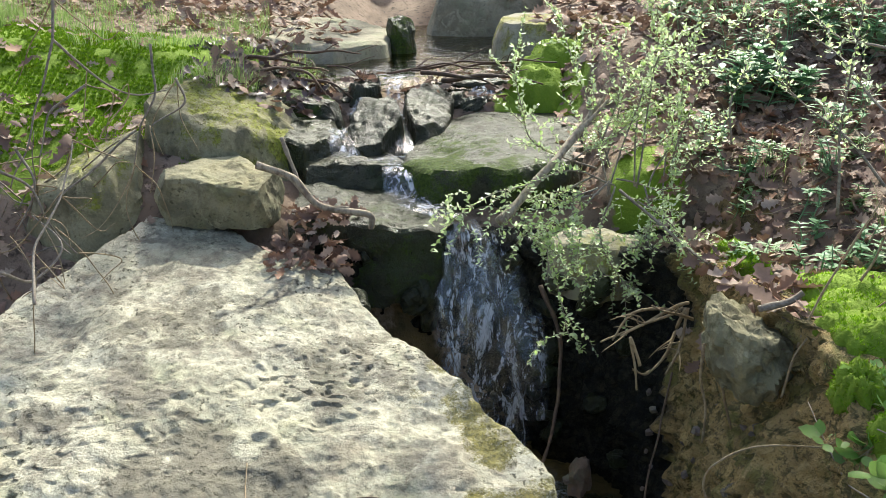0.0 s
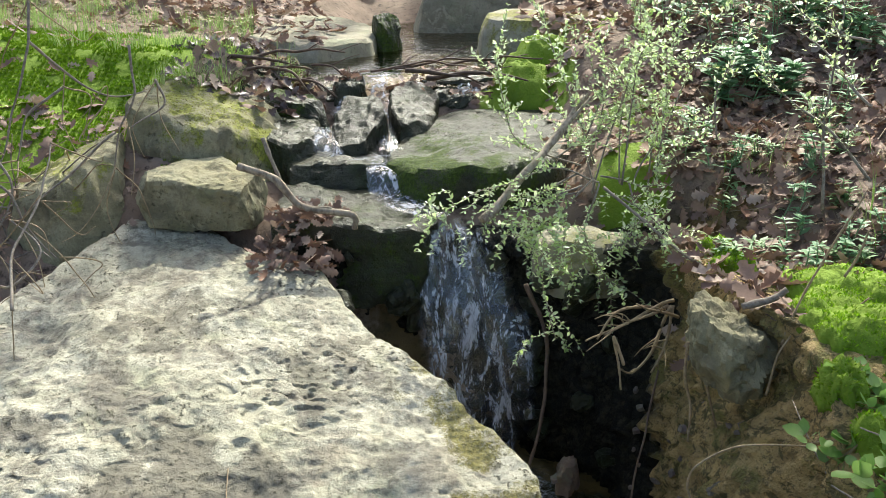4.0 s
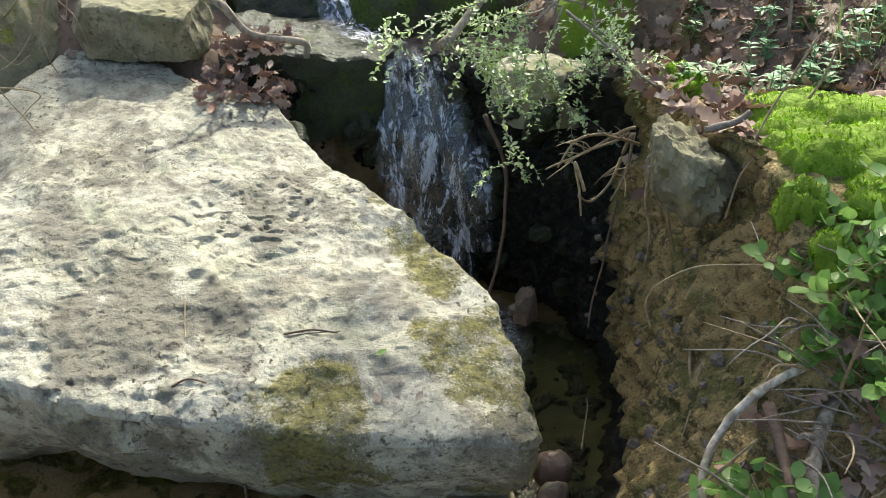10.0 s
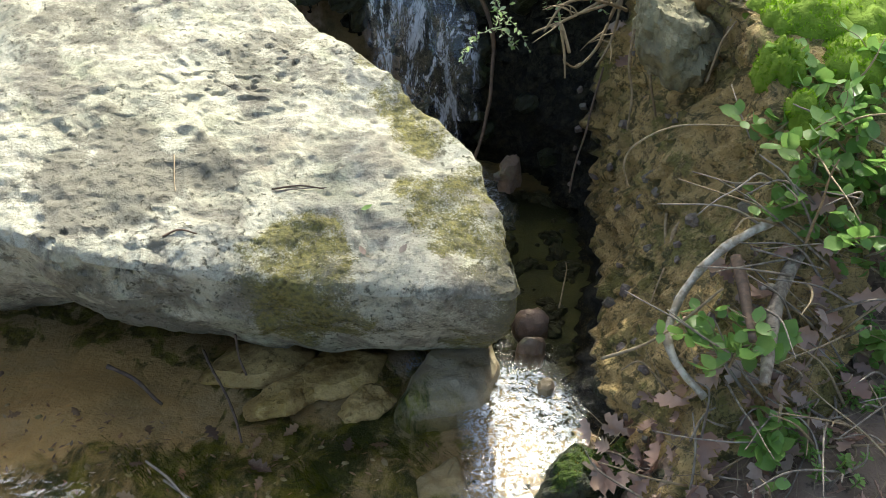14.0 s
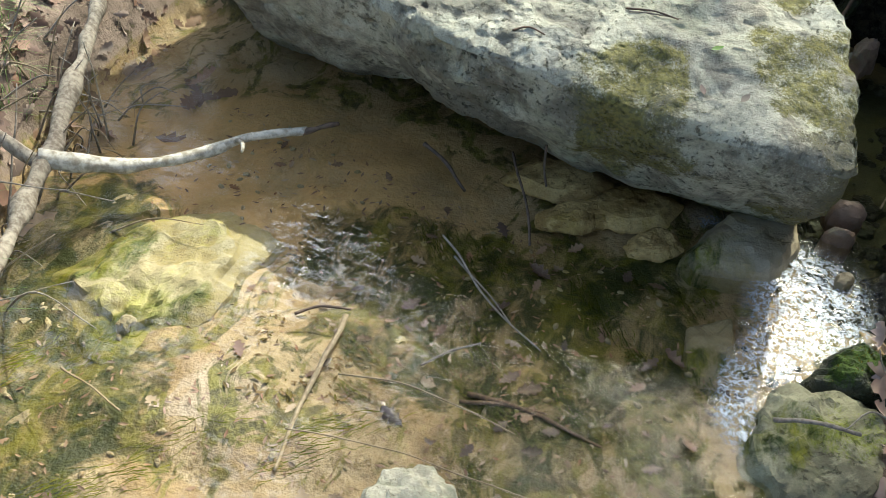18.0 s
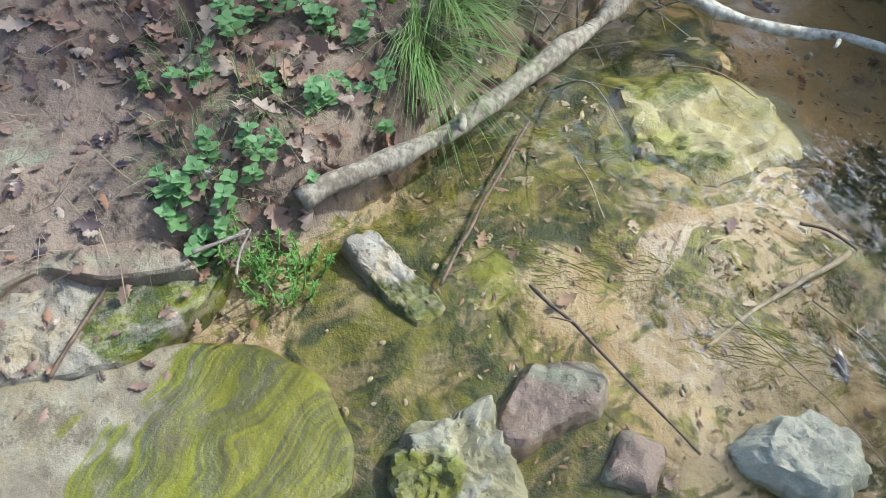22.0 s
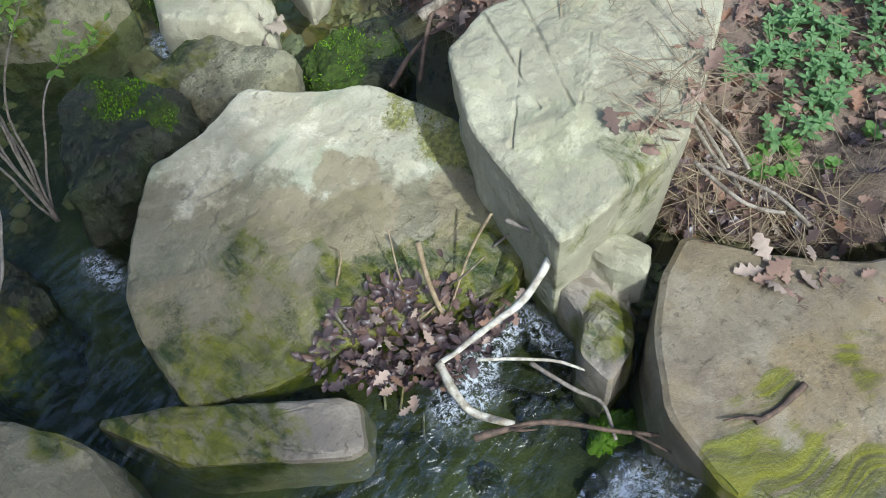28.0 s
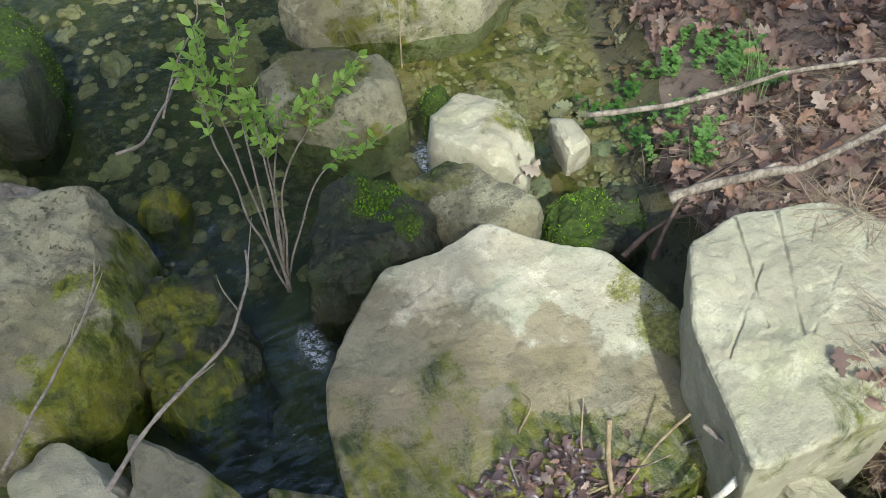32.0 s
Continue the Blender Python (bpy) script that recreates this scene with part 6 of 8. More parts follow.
# ---- leafy plants ----
def leafy(path, rnd, twigs, twig_len, leaf, per, base_r, droop=0.0, spread=1.0, clear=0.18):
    """A stem with side twigs; gives the wood and the poses of its leaves."""
    path = wavy(curve_through(path, 8), 0.01, rnd.randrange(999), 7)
    wood = [tube(path, base_r, base_r * 0.35, 5)]
    pos, ahead, up, size = [], [], [], []
    lines = [path[int(len(path) * clear):]]
    for _ in range(twigs):
        i = rnd.randrange(max(1, int(len(path) * clear)), len(path) - 1)
        d = Vector(path[min(i + 1, len(path) - 1)] - path[i - 1]).normalized()
        side = Vector((rnd.gauss(0, 1), rnd.gauss(0, 1), rnd.gauss(0.25, 0.8))).normalized()
        ln = twig_len * rnd.uniform(0.4, 1.2)
        a = Vector(path[i])
        b = a + (d * 0.7 + side * spread).normalized() * ln * 0.5
        c = b + (d * 0.8 + side * spread * 0.7 + Vector((0, 0, -droop))).normalized() * ln * 0.5
        tw = curve_through([tuple(a), tuple(b), tuple(c)], 4)
        wood.append(tube(tw, base_r * 0.35, base_r * 0.15, 4))
        lines.append(tw)
    for ln in lines:
        d = np.linalg.norm(np.diff(ln, axis=0), axis=1)
        s = np.concatenate([[0], np.cumsum(d)])
        n = max(2, int(s[-1] * per))
        for k in range(n):
            at = (k + rnd.uniform(0.2, 0.8)) / n * s[-1]
            p = [np.interp(at, s, ln[:, j]) for j in range(3)]
            i = min(np.searchsorted(s, at), len(ln) - 1)
            t = Vector(ln[i] - ln[max(i - 1, 0)]).normalized() if i else Vector((0, 0, 1))
            for _ in range(2):
                o = Vector((rnd.gauss(0, 1), rnd.gauss(0, 1), rnd.gauss(0.2, 0.7))).normalized()
                pos.append(p), ahead.append(tuple(t * 0.5 + o)), up.append((rnd.gauss(0, 0.4), rnd.gauss(0, 0.4), 1)), size.append(leaf * rnd.uniform(0.5, 1.25))
    return wood, frame_mats(pos, ahead, up, np.array(size))


def shrub(name, stems, rnd, wood_mat, mat, label, leaf, twigs, twig_len, per, base_r, shape=OVAL, droop=0.0, spread=1.0, category="shrub", group="", clear=0.18):
    base = tuple(stems[0][0])
    ob = thing(name, label, category, group=group)
    for st in stems:
        wood, mats = leafy(st, rnd, twigs, twig_len, leaf, per, base_r, droop, spread, clear)
        split = category == "sapling"
        s = part("stem", wood[0] if split else joined(wood), wood_mat, ob)
        for tw in wood[1:] if split else ():
            part("twig", tw, wood_mat, s)
        tagged(part("leaves", stamped(leaf_shape(shape, 0.1, 0.25), mats), mat, s), kind="stuff")
    return ob

SHRUB_STEMS = (
     [(0.65, 3.30, 1.15), (0.47, 3.21, 1.23), (0.30, 3.13, 1.19), (0.15, 3.04, 1.18), (0.00, 2.95, 1.09)],
     [(0.57, 3.20, 1.15), (0.36, 3.12, 1.09), (0.39, 3.03, 0.92), (0.46, 2.95, 0.67)],
     [(0.63, 3.20, 1.17), (0.57, 3.13, 1.00), (0.65, 3.07, 0.85), (0.66, 3.00, 0.81)],
     [(0.60, 3.40, 1.19), (0.36, 3.40, 1.28), (0.29, 3.40, 1.45), (0.26, 3.40, 1.62)],
     [(0.65, 3.40, 1.19), (0.56, 3.47, 1.44), (0.49, 3.53, 1.62), (0.45, 3.60, 1.77)],
     [(0.74, 3.40, 1.12), (0.76, 3.50, 1.39), (0.84, 3.60, 1.59), (0.82, 3.70, 1.80)],
     [(0.80, 3.40, 1.12), (0.93, 3.53, 1.34), (0.97, 3.67, 1.54), (1.05, 3.80, 1.75)],
     [(0.56, 3.25, 1.20), (0.41, 3.20, 1.13), (0.30, 3.15, 1.08), (0.36, 3.10, 0.96)],
     [(0.72, 3.20, 1.11), (0.81, 3.05, 1.07), (0.86, 2.90, 0.97)],
     [(0.48, 3.30, 1.25), (0.64, 3.40, 1.30), (0.81, 3.50, 1.41)],
     [(0.74, 3.20, 1.17), (0.75, 3.12, 1.04), (0.68, 3.05, 0.92)],
     [(0.60, 3.40, 1.28), (0.69, 3.50, 1.48), (0.68, 3.60, 1.68)],
     [(0.65, 3.30, 1.17), (0.86, 3.35, 1.13), (0.88, 3.40, 1.28)],
     [(0.61, 3.20, 1.19), (0.44, 3.10, 1.05), (0.31, 3.00, 1.02)],
     [(0.62, 3.40, 1.21), (0.75, 3.60, 1.51), (0.95, 3.80, 1.66)],
     [(0.56, 3.15, 1.18), (0.46, 3.10, 1.14), (0.49, 3.05, 1.02), (0.43, 3.00, 0.87)],
)
ARCH = [(0.63, 3.10, 1.18), (0.83, 2.88, 1.04), (0.98, 2.65, 0.95), (1.08, 2.42, 0.87), (1.11, 2.20, 0.89)]
SAPLINGS = (
     [(1.32, 2.90, 1.15), (1.31, 2.95, 1.49), (1.36, 3.00, 1.84)],
     [(1.52, 3.00, 1.22), (1.42, 3.13, 1.37), (1.33, 3.27, 1.45), (1.22, 3.40, 1.56)],
     [(1.58, 3.20, 1.44), (1.51, 3.40, 1.58), (1.45, 3.60, 1.68)],
     [(1.22, 3.60, 1.07), (1.18, 3.70, 1.35), (1.28, 3.80, 1.57)],
     [(1.64, 3.40, 1.64), (1.54, 3.60, 1.68), (1.47, 3.80, 1.78)],
)
BROAD = (
     [(1.24, 1.50, 0.64), (1.17, 1.57, 0.65), (1.03, 1.63, 0.75), (0.97, 1.70, 0.79)],
     [(1.28, 1.60, 0.69), (1.09, 1.73, 0.80), (0.95, 1.85, 0.84)],
     [(1.28, 1.70, 0.86), (1.05, 1.80, 0.93), (0.94, 1.90, 0.86)],
     [(1.33, 1.80, 0.87), (1.06, 1.90, 0.95), (1.05, 2.00, 0.98)],
     [(1.25, 1.60, 0.77), (1.10, 1.75, 0.89), (1.08, 1.90, 0.92)],
     [(0.88, 1.40, 0.55), (0.79, 1.44, 0.56), (0.69, 1.48, 0.55)],
     [(1.21, 1.40, 0.56), (1.15, 1.45, 0.54), (1.10, 1.50, 0.48)],
     [(0.88, 1.30, 0.51), (0.89, 1.30, 0.43), (0.87, 1.30, 0.41)],
     [(1.29, 1.80, 0.98), (1.22, 1.90, 1.04), (1.17, 2.00, 0.96)],
     [(1.23, 1.60, 0.85), (1.15, 1.68, 0.80), (1.06, 1.75, 0.72)],
     [(1.17, 1.60, 0.73), (1.07, 1.65, 0.73), (0.95, 1.70, 0.76)],
     [(0.79, 1.40, 0.52), (0.81, 1.40, 0.58), (0.90, 1.40, 0.60)],
)
YOUNG = (
     [(-0.25, -2.60, -0.24), (-0.22, -2.58, 0.26), (-0.20, -2.57, 0.54), (-0.19, -2.55, 0.72)],
     [(-0.25, -2.60, -0.24), (-0.24, -2.60, 0.15), (-0.25, -2.60, 0.46), (-0.28, -2.60, 0.76)],
     [(-0.25, -2.60, -0.24), (-0.29, -2.62, 0.23), (-0.32, -2.65, 0.39)],
     [(-0.25, -2.60, -0.24), (-0.37, -2.65, 0.04), (-0.50, -2.70, 0.11), (-0.62, -2.75, 0.05)],
     [(-0.25, -2.60, -0.24), (-0.31, -2.60, 0.18), (-0.47, -2.60, 0.40), (-0.58, -2.60, 0.51)],
     [(-0.25, -2.60, -0.24), (-0.29, -2.63, 0.11), (-0.36, -2.67, 0.32), (-0.47, -2.70, 0.35)],
     [(-0.25, -2.60, -0.24), (-0.19, -2.57, 0.20), (-0.16, -2.53, 0.60), (-0.14, -2.50, 0.75)],
     [(-0.25, -2.60, -0.24), (-0.28, -2.60, 0.29), (-0.27, -2.60, 0.49)],
)
VINES = (
     [(-1.38, 3.30, 1.83), (-1.38, 3.23, 1.68), (-1.45, 3.17, 1.41), (-1.54, 3.10, 1.18)],
     [(-1.41, 3.30, 1.69), (-1.31, 3.37, 1.56), (-1.19, 3.43, 1.48), (-1.06, 3.50, 1.48)],
     [(-1.14, 3.30, 1.36), (-1.25, 3.23, 1.25), (-1.39, 3.17, 1.14), (-1.44, 3.10, 1.07)],
     [(-1.51, 3.00, 1.28), (-1.42, 3.00, 1.22), (-1.35, 3.00, 1.08), (-1.28, 3.00, 0.98)],
     [(-1.12, 3.50, 1.65), (-1.11, 3.47, 1.48), (-1.16, 3.43, 1.34), (-1.19, 3.40, 1.21)],
     [(-1.30, 3.30, 1.53), (-1.42, 3.25, 1.43), (-1.46, 3.20, 1.28)],
     [(-1.49, 3.10, 1.34), (-1.43, 3.05, 1.21), (-1.51, 3.00, 1.04)],
     [(-1.03, 3.50, 1.52), (-1.00, 3.45, 1.44), (-1.11, 3.40, 1.36)],
     [(-1.27, 2.60, 0.95), (-1.34, 2.80, 1.05), (-1.31, 3.00, 1.20), (-1.33, 3.20, 1.34)],
     [(-1.41, 2.70, 1.02), (-1.36, 2.80, 0.95), (-1.29, 2.90, 1.03), (-1.42, 3.00, 1.12)],
)
rnd = random.Random(21)
shrub("shrub", SHRUB_STEMS, rnd, TWIG_GREY, GREEN_SHRUB, "arching shrub with small pale green leaves over the fall", 0.021, 15, 0.2, 82, 0.004, OVAL, 0.3)
shrub("shrub", (ARCH,), rnd, TWIG_GREY, GREEN_SHRUB, "long leafy branch arching along the bank edge", 0.022, 12, 0.1, 70, 0.006, OVAL, 0.2)
bushy = []
for _ in range(6):
    x, y, z = rnd.uniform(0.62, 1.05), rnd.uniform(3.25, 3.6), rnd.uniform(1.0, 1.15)
    e = (x + rnd.uniform(-0.12, 0.3), y + rnd.uniform(-0.1, 0.25), z + rnd.uniform(0.15, 0.65))
    bushy.append([(x, y, z), ((x + e[0]) / 2 + rnd.uniform(-0.05, 0.05), (y + e[1]) / 2, (z + e[2]) / 2 + 0.06), e, (e[0] + rnd.uniform(-0.12, 0.15), e[1] - 0.08, e[2] - rnd.uniform(0.0, 0.12))])
shrub("shrub", bushy, rnd, TWIG_GREY, GREEN_SHRUB, "dense bush of small pale green leaves on the bank", 0.022, 9, 0.2, 66, 0.004, OVAL, 0.3)
for st in SAPLINGS:
    shrub("sapling", (st,), rnd, TWIG_GREY, GREEN_SHRUB, "slender sapling with sparse young leaves", 0.024, 9, 0.16, 38, 0.006, OVAL, category="sapling", group="bank saplings")
shrub("shrub", BROAD, rnd, TWIG_TAN, GREEN_BRIGHT, "low shrub with broad bright green leaves", 0.047, 9, 0.11, 30, 0.004, ROUND, 0.1)
shrub("shrub", YOUNG, rnd, TWIG_GREY, GREEN_YOUNG, "young upright shrub growing out of the stream stones", 0.034, 7, 0.09, 46, 0.004, OVAL, -0.3, 0.6, clear=0.55)
more = [[(1.12 + rnd.uniform(-0.05, 0.35), rnd.uniform(1.5, 1.95), rnd.uniform(0.6, 0.85))] for _ in range(26)]
for st in more:
    x, y, z = st[0]
    st += [(x - rnd.uniform(0.04, 0.1), y + rnd.uniform(-0.05, 0.05), z + rnd.uniform(0.06, 0.14)), (x - rnd.uniform(0.1, 0.24), y + rnd.uniform(-0.1, 0.1), z + rnd.uniform(0.05, 0.24))]
shrub("shrub", more, rnd, TWIG_TAN, GREEN_BRIGHT, "dense low shrub with oval bright green leaves", 0.047, 5, 0.1, 34, 0.004, ROUND, 0.1)
vine = thing("vine", "tangle of dry brown vines hanging on the bank", "vine")
for k, st in enumerate(VINES):
    part("tendril", tube(wavy(curve_through(st, 10), 0.012, 60 + k), 0.006, 0.0025, 5), TWIG_GREY, vine)
    for j in range(3):
        p = Vector(st[rnd.randrange(len(st))])
        q = p + Vector((rnd.uniform(-0.16, 0.16), rnd.uniform(-0.1, 0.1), rnd.uniform(-0.2, 0.05)))
        r = q + Vector((rnd.uniform(-0.12, 0.12), rnd.uniform(-0.1, 0.1), rnd.uniform(-0.2, 0.02)))
        part("tendril", tube(wavy(curve_through([tuple(p), tuple(q), tuple(r)], 8), 0.012, 90 + 3 * k + j), 0.003, 0.0015, 4), TWIG_TAN, vine)


def herb(x, y, stems, height, leaf, mat, label, rnd, shape=ROUND, group="bank herbs", spread=0.06, name="herb"):
    """A small leafy herb on the ground."""
    ob = thing(name, label, "plant", group=group)
    for _ in range(stems):
        a, r = rnd.uniform(0, 6.28), rnd.uniform(0, spread)
        q, _ = drop(x + r * math.cos(a), y + r * math.sin(a))
        h = height * rnd.uniform(0.5, 1.15)
        e = q + Vector((rnd.gauss(0, 0.25) * h + 0.4 * r * math.cos(a), rnd.gauss(0, 0.25) * h + 0.4 * r * math.sin(a), h))
        path = curve_through([tuple(q - Vector((0, 0, 0.01))), tuple((q + e) / 2 + Vector((0.01, 0, 0))), tuple(e)], 4)
        s = part("stem", tube(path, 0.0028, 0.0018, 4), mat, ob)
        pos, ahead, up, size = [], [], [], []
        for k in (0.35, 0.6, 0.8, 0.97):
            i = int(k * (len(path) - 1))
            t = rnd.uniform(0, 6.28)
            for m in range(2 if k < 0.9 else 4):
                t += math.pi if k < 0.9 else 1.57
                pos.append(path[i]), ahead.append((math.cos(t), math.sin(t), rnd.uniform(0.0, 0.5))), up.append((0, 0, 1)), size.append(leaf * rnd.uniform(0.7, 1.2) * (1.1 - 0.4 * k))
        tagged(part("leaves", stamped(leaf_shape(shape, 0.08, -0.2), frame_mats(pos, ahead, up, np.array(size))), mat, s), kind="stuff")
    return ob


for x, y, n, h, lf in ((-1.55, -0.03, 8, 0.14, 0.06), (-1.54, -0.12, 5, 0.1, 0.05), (-1.62, 0.06, 5, 0.12, 0.05), (-1.86, 0.42, 7, 0.14, 0.055), (-1.72, 0.28, 5, 0.12, 0.05), (-1.68, 0.44, 5, 0.12, 0.05), (-1.96, 0.26, 6, 0.14, 0.06), (-2.1, 0.5, 6, 0.14, 0.06), (-1.58, 0.14, 4, 0.08, 0.04), (-1.9, -0.0, 4, 0.08, 0.05)):
    herb(x, y, n, h * 0.62, lf * 0.66, GREEN_HERB, "nettle-like green herb on the leafy bank", rnd, spread=0.085)
for x, y in ((-1.76, -1.2), (-1.82, -1.27), (-1.88, -1.2), (-1.95, -1.3), (-1.84, -1.36), (-1.74, -1.38), (-2.0, -1.15), (-2.1, -1.3), (-1.92, -1.42), (-1.65, -1.2), (-2.05, -1.45), (-1.98, -1.02)):
    herb(x, y, 9, 0.07, 0.035, GREEN_HERB, "patch of low green herbs among dead leaves", rnd, OVAL, "low herbs", 0.07)
for x, y in ((-1.86, -0.98), (-1.78, -1.03), (-1.95, -0.92), (-1.6, -1.15), (-1.52, -1.22)):
    herb(x, y, 5, 0.04, 0.03, GREEN_BRIGHT, "small pale green seedlings on the soil", rnd, ROUND, "seedlings", 0.06)
for x, y in [(-1.85 + rnd.uniform(-0.22, 0.22), -2.85 + rnd.uniform(-0.2, 0.2)) for _ in range(14)] + [(-1.66, -2.6), (-1.7, -2.5), (-1.62, -2.46), (-2.05, -2.6), (-2.3, -2.2)]:
    herb(x, y, 8, 0.06, 0.026, GREEN_BRIGHT, "dense patch of small bright green herbs", rnd, ROUND, "stream edge herbs", 0.07)
for x, y in ((-1.38, 0.0), (-1.34, 0.04), (-1.44, 0.02), (-1.47, -0.04), (-1.4, 0.1)):
    herb(x, y, 10, 0.1, 0.022, GREEN_BRIGHT, "fine trailing bright green bedstraw", rnd, LANCE, "bedstraw", 0.05)
for x, y, n, h in ((1.6, 4.9, 9, 0.35), (1.45, 5.4, 9, 0.35), (2.5, 5.3, 9, 0.35), (1.5, 4.4, 8, 0.3), (1.8, 4.6, 8, 0.3), (2.1, 4.3, 8, 0.28), (1.35, 4.8, 6, 0.3), (2.4, 4.8, 8, 0.3), (1.9, 5.2, 8, 0.35), (1.2, 5.2, 7, 0.3), (2.2, 3.7, 5, 0.2), (1.7, 3.8, 4, 0.14)):
    herb(x, y, n, h, 0.11, GREEN_BLUE, "blue-green woodland herb on the far bank", rnd, LANCE, "woodland herbs", 0.14)
for k in range(5):
    herb(rnd.uniform(1.3, 2.2), rnd.uniform(3.9, 4.9), 9, 0.2, 0.1, GREEN_BLUE, "blue-green woodland herb on the far bank", rnd, OVAL, "woodland herbs", 0.12)
for k in range(10):
    herb(rnd.uniform(1.1, 2.1), rnd.uniform(2.7, 3.8), 6, 0.14, 0.05, GREEN_BLUE, "small blue-green plant among the dead leaves", rnd, OVAL, "bank plants", 0.08)
for x, y in ((1.1, 3.3), (1.3, 3.5), (1.0, 3.6), (1.45, 3.1), (1.0, 2.75), (1.35, 2.8), (1.15, 2.95), (1.6, 3.4)):
    herb(x, y, 6, 0.08, 0.06, GREEN_HERB, "small strap-leaved plant among the dead leaves", rnd, LANCE, "bank plants", 0.06)
for x, y in ((0.95, 1.35), (1.02, 1.25), (1.1, 1.4), (0.9, 1.15), (1.15, 1.2), (1.2, 1.5)):
    herb(x, y, 8, 0.07, 0.022, GREEN_BRIGHT, "tiny-leaved green herb on the outlet bank", rnd, OVAL, "outlet herbs", 0.07)


def grass(x, y, blades, length, lean, label, rnd, mat=None, spread=0.05, group="grass tufts"):
    p, _ = drop(x, y)
    v, f = [], []
    for _ in range(blades):
        a, r = rnd.uniform(0, 6.28), spread * math.sqrt(rnd.random())
        q, _ = drop(x + r * math.cos(a), y + r * math.sin(a))
        ln = length * rnd.uniform(0.45, 1.15)
        d = Vector((math.cos(a) * 0.5 + lean[0] + rnd.gauss(0, 0.25), math.sin(a) * 0.5 + lean[1] + rnd.gauss(0, 0.25), 0))
        w = Vector((-d.y, d.x, 0)).normalized() * 0.0019
        k = len(v)
        for i in range(5):
            t = i / 4
            c = q + d * (ln * t * t * 0.75) + Vector((0, 0, ln * (t - 0.55 * t * t * min(1.3, d.length)) - 0.005))
            s = w * (1 - t * 0.9)
            v += [tuple(c - s), tuple(c + s)]
        f += [(k + 2 * i, k + 2 * i + 1, k + 2 * i + 3, k + 2 * i + 2) for i in range(4)]
    return tagged(part("grass_tuft", (np.array(v), f), mat or GRASS), label, "grass", group)


for x, y, n, ln, lean in ((-1.73, 0.62, 260, 0.36, (0.9, -0.1)), (-1.82, 0.76, 240, 0.34, (0.8, 0.1)), (-2.15, 0.4, 220, 0.3, (0.2, 0)), (-1.86, 0.95, 160, 0.26, (0.4, 0.2))):
    grass(x, y, n, ln, lean, "arching tuft of fine green grass over the log", rnd)
for k in range(30):
    x, y = rnd.uniform(-2.6, -1.0), rnd.uniform(4.75, 5.9)
    grass(x, y, 70, 0.2, (rnd.uniform(-0.4, 0.6), -0.4), "tuft of bright green grass on the mossy bank", rnd, spread=0.1)
for x, y in ((-1.12, 4.35), (-1.0, 4.5), (-1.3, 4.25), (-0.75, 4.9)):
    grass(x, y, 110, 0.24, (0.2, -0.6), "tuft of bright green grass on the mossy bank", rnd, spread=0.08)
for k in range(10):
    grass(rnd.uniform(1.2, 2.2), rnd.uniform(2.6, 3.6), 40, 0.2, (0, -0.3), "thin grass among dead leaves", rnd, spread=0.12)
for x, y in ((-1.95, -2.55), (-1.98, -2.62), (-1.93, -2.6)):
    grass(x, y, 16, 0.4, (0.2, -0.1), "a few long grass blades by the stream", rnd, spread=0.02)
for k in range(8):
    grass(rnd.uniform(-2.3, -1.5), rnd.uniform(-0.2, 0.5), 40, 0.14, (0.3, -0.1), "thin grass among dead leaves", rnd, spread=0.1)
for k in range(14):
    grass(rnd.uniform(-2.7, -2.0), rnd.uniform(0.9, 1.9), 60, 0.24, (0.5, -0.1), "rough grass on the shaded bank", rnd, spread=0.12)


def dead_stems(x, y, count, length, lean, rnd, label):
    """A thicket of thin dead stems."""
    ob = thing("dead_stems", label, "dead plant")
    for k in range(count):
        px, py = x + rnd.gauss(0, 0.12), y + rnd.gauss(0, 0.12)
        q, _ = drop(px, py)
        ln = length * rnd.uniform(0.5, 1.2)
        e = q + Vector((lean[0] + rnd.gauss(0, 0.5), lean[1] + rnd.gauss(0, 0.5), rnd.uniform(0.15, 0.9))).normalized() * ln
        m = (q + e) / 2 + Vector((rnd.gauss(0, 0.02), rnd.gauss(0, 0.02), rnd.gauss(0.02, 0.02)))
        part("stem", tube(wavy(curve_through([tuple(q), tuple(m), tuple(e)], 5), 0.005, k), 0.004, 0.0015, 4), rnd.choice((TWIG_GREY, TWIG_TAN, BARK_PALE)), ob)
    return ob


dead_stems(-1.85, 1.0, 30, 0.4, (0.3, 0.2), rnd, "thicket of thin grey dead stems behind the log")
dead_stems(-1.9, 1.3, 22, 0.4, (0.5, 0.0), rnd, "thicket of thin grey dead stems on the bank")
dead_stems(1.05, 1.5, 70, 0.36, (-0.4, -0.2), rnd, "tangle of brown dead stems under the leafy shrub")
dead_stems(0.85, 1.35, 18, 0.22, (-0.3, -0.3), rnd, "dry brown stems on the outlet bank")
dead_stems(-1.98, 1.65, 26, 0.4, (0.4, -0.2), rnd, "thin grey dead stems by the log")
dead_stems(-1.84, 1.72, 16, 0.2, (0.3, 0.3), rnd, "small root shoots round the log")
dead_stems(0.95, 1.25, 26, 0.2, (-0.2, -0.3), rnd, "short dry stems on the outlet bank")
dead_stems(-0.66, -1.55, 16, 0.16, (0.1, 0.0), rnd, "small dead stems caught in the leaf drift")
dead_stems(-1.65, 3.6, 22, 0.3, (0.2, -0.5), rnd, "dry stems and rootlets on the bank")


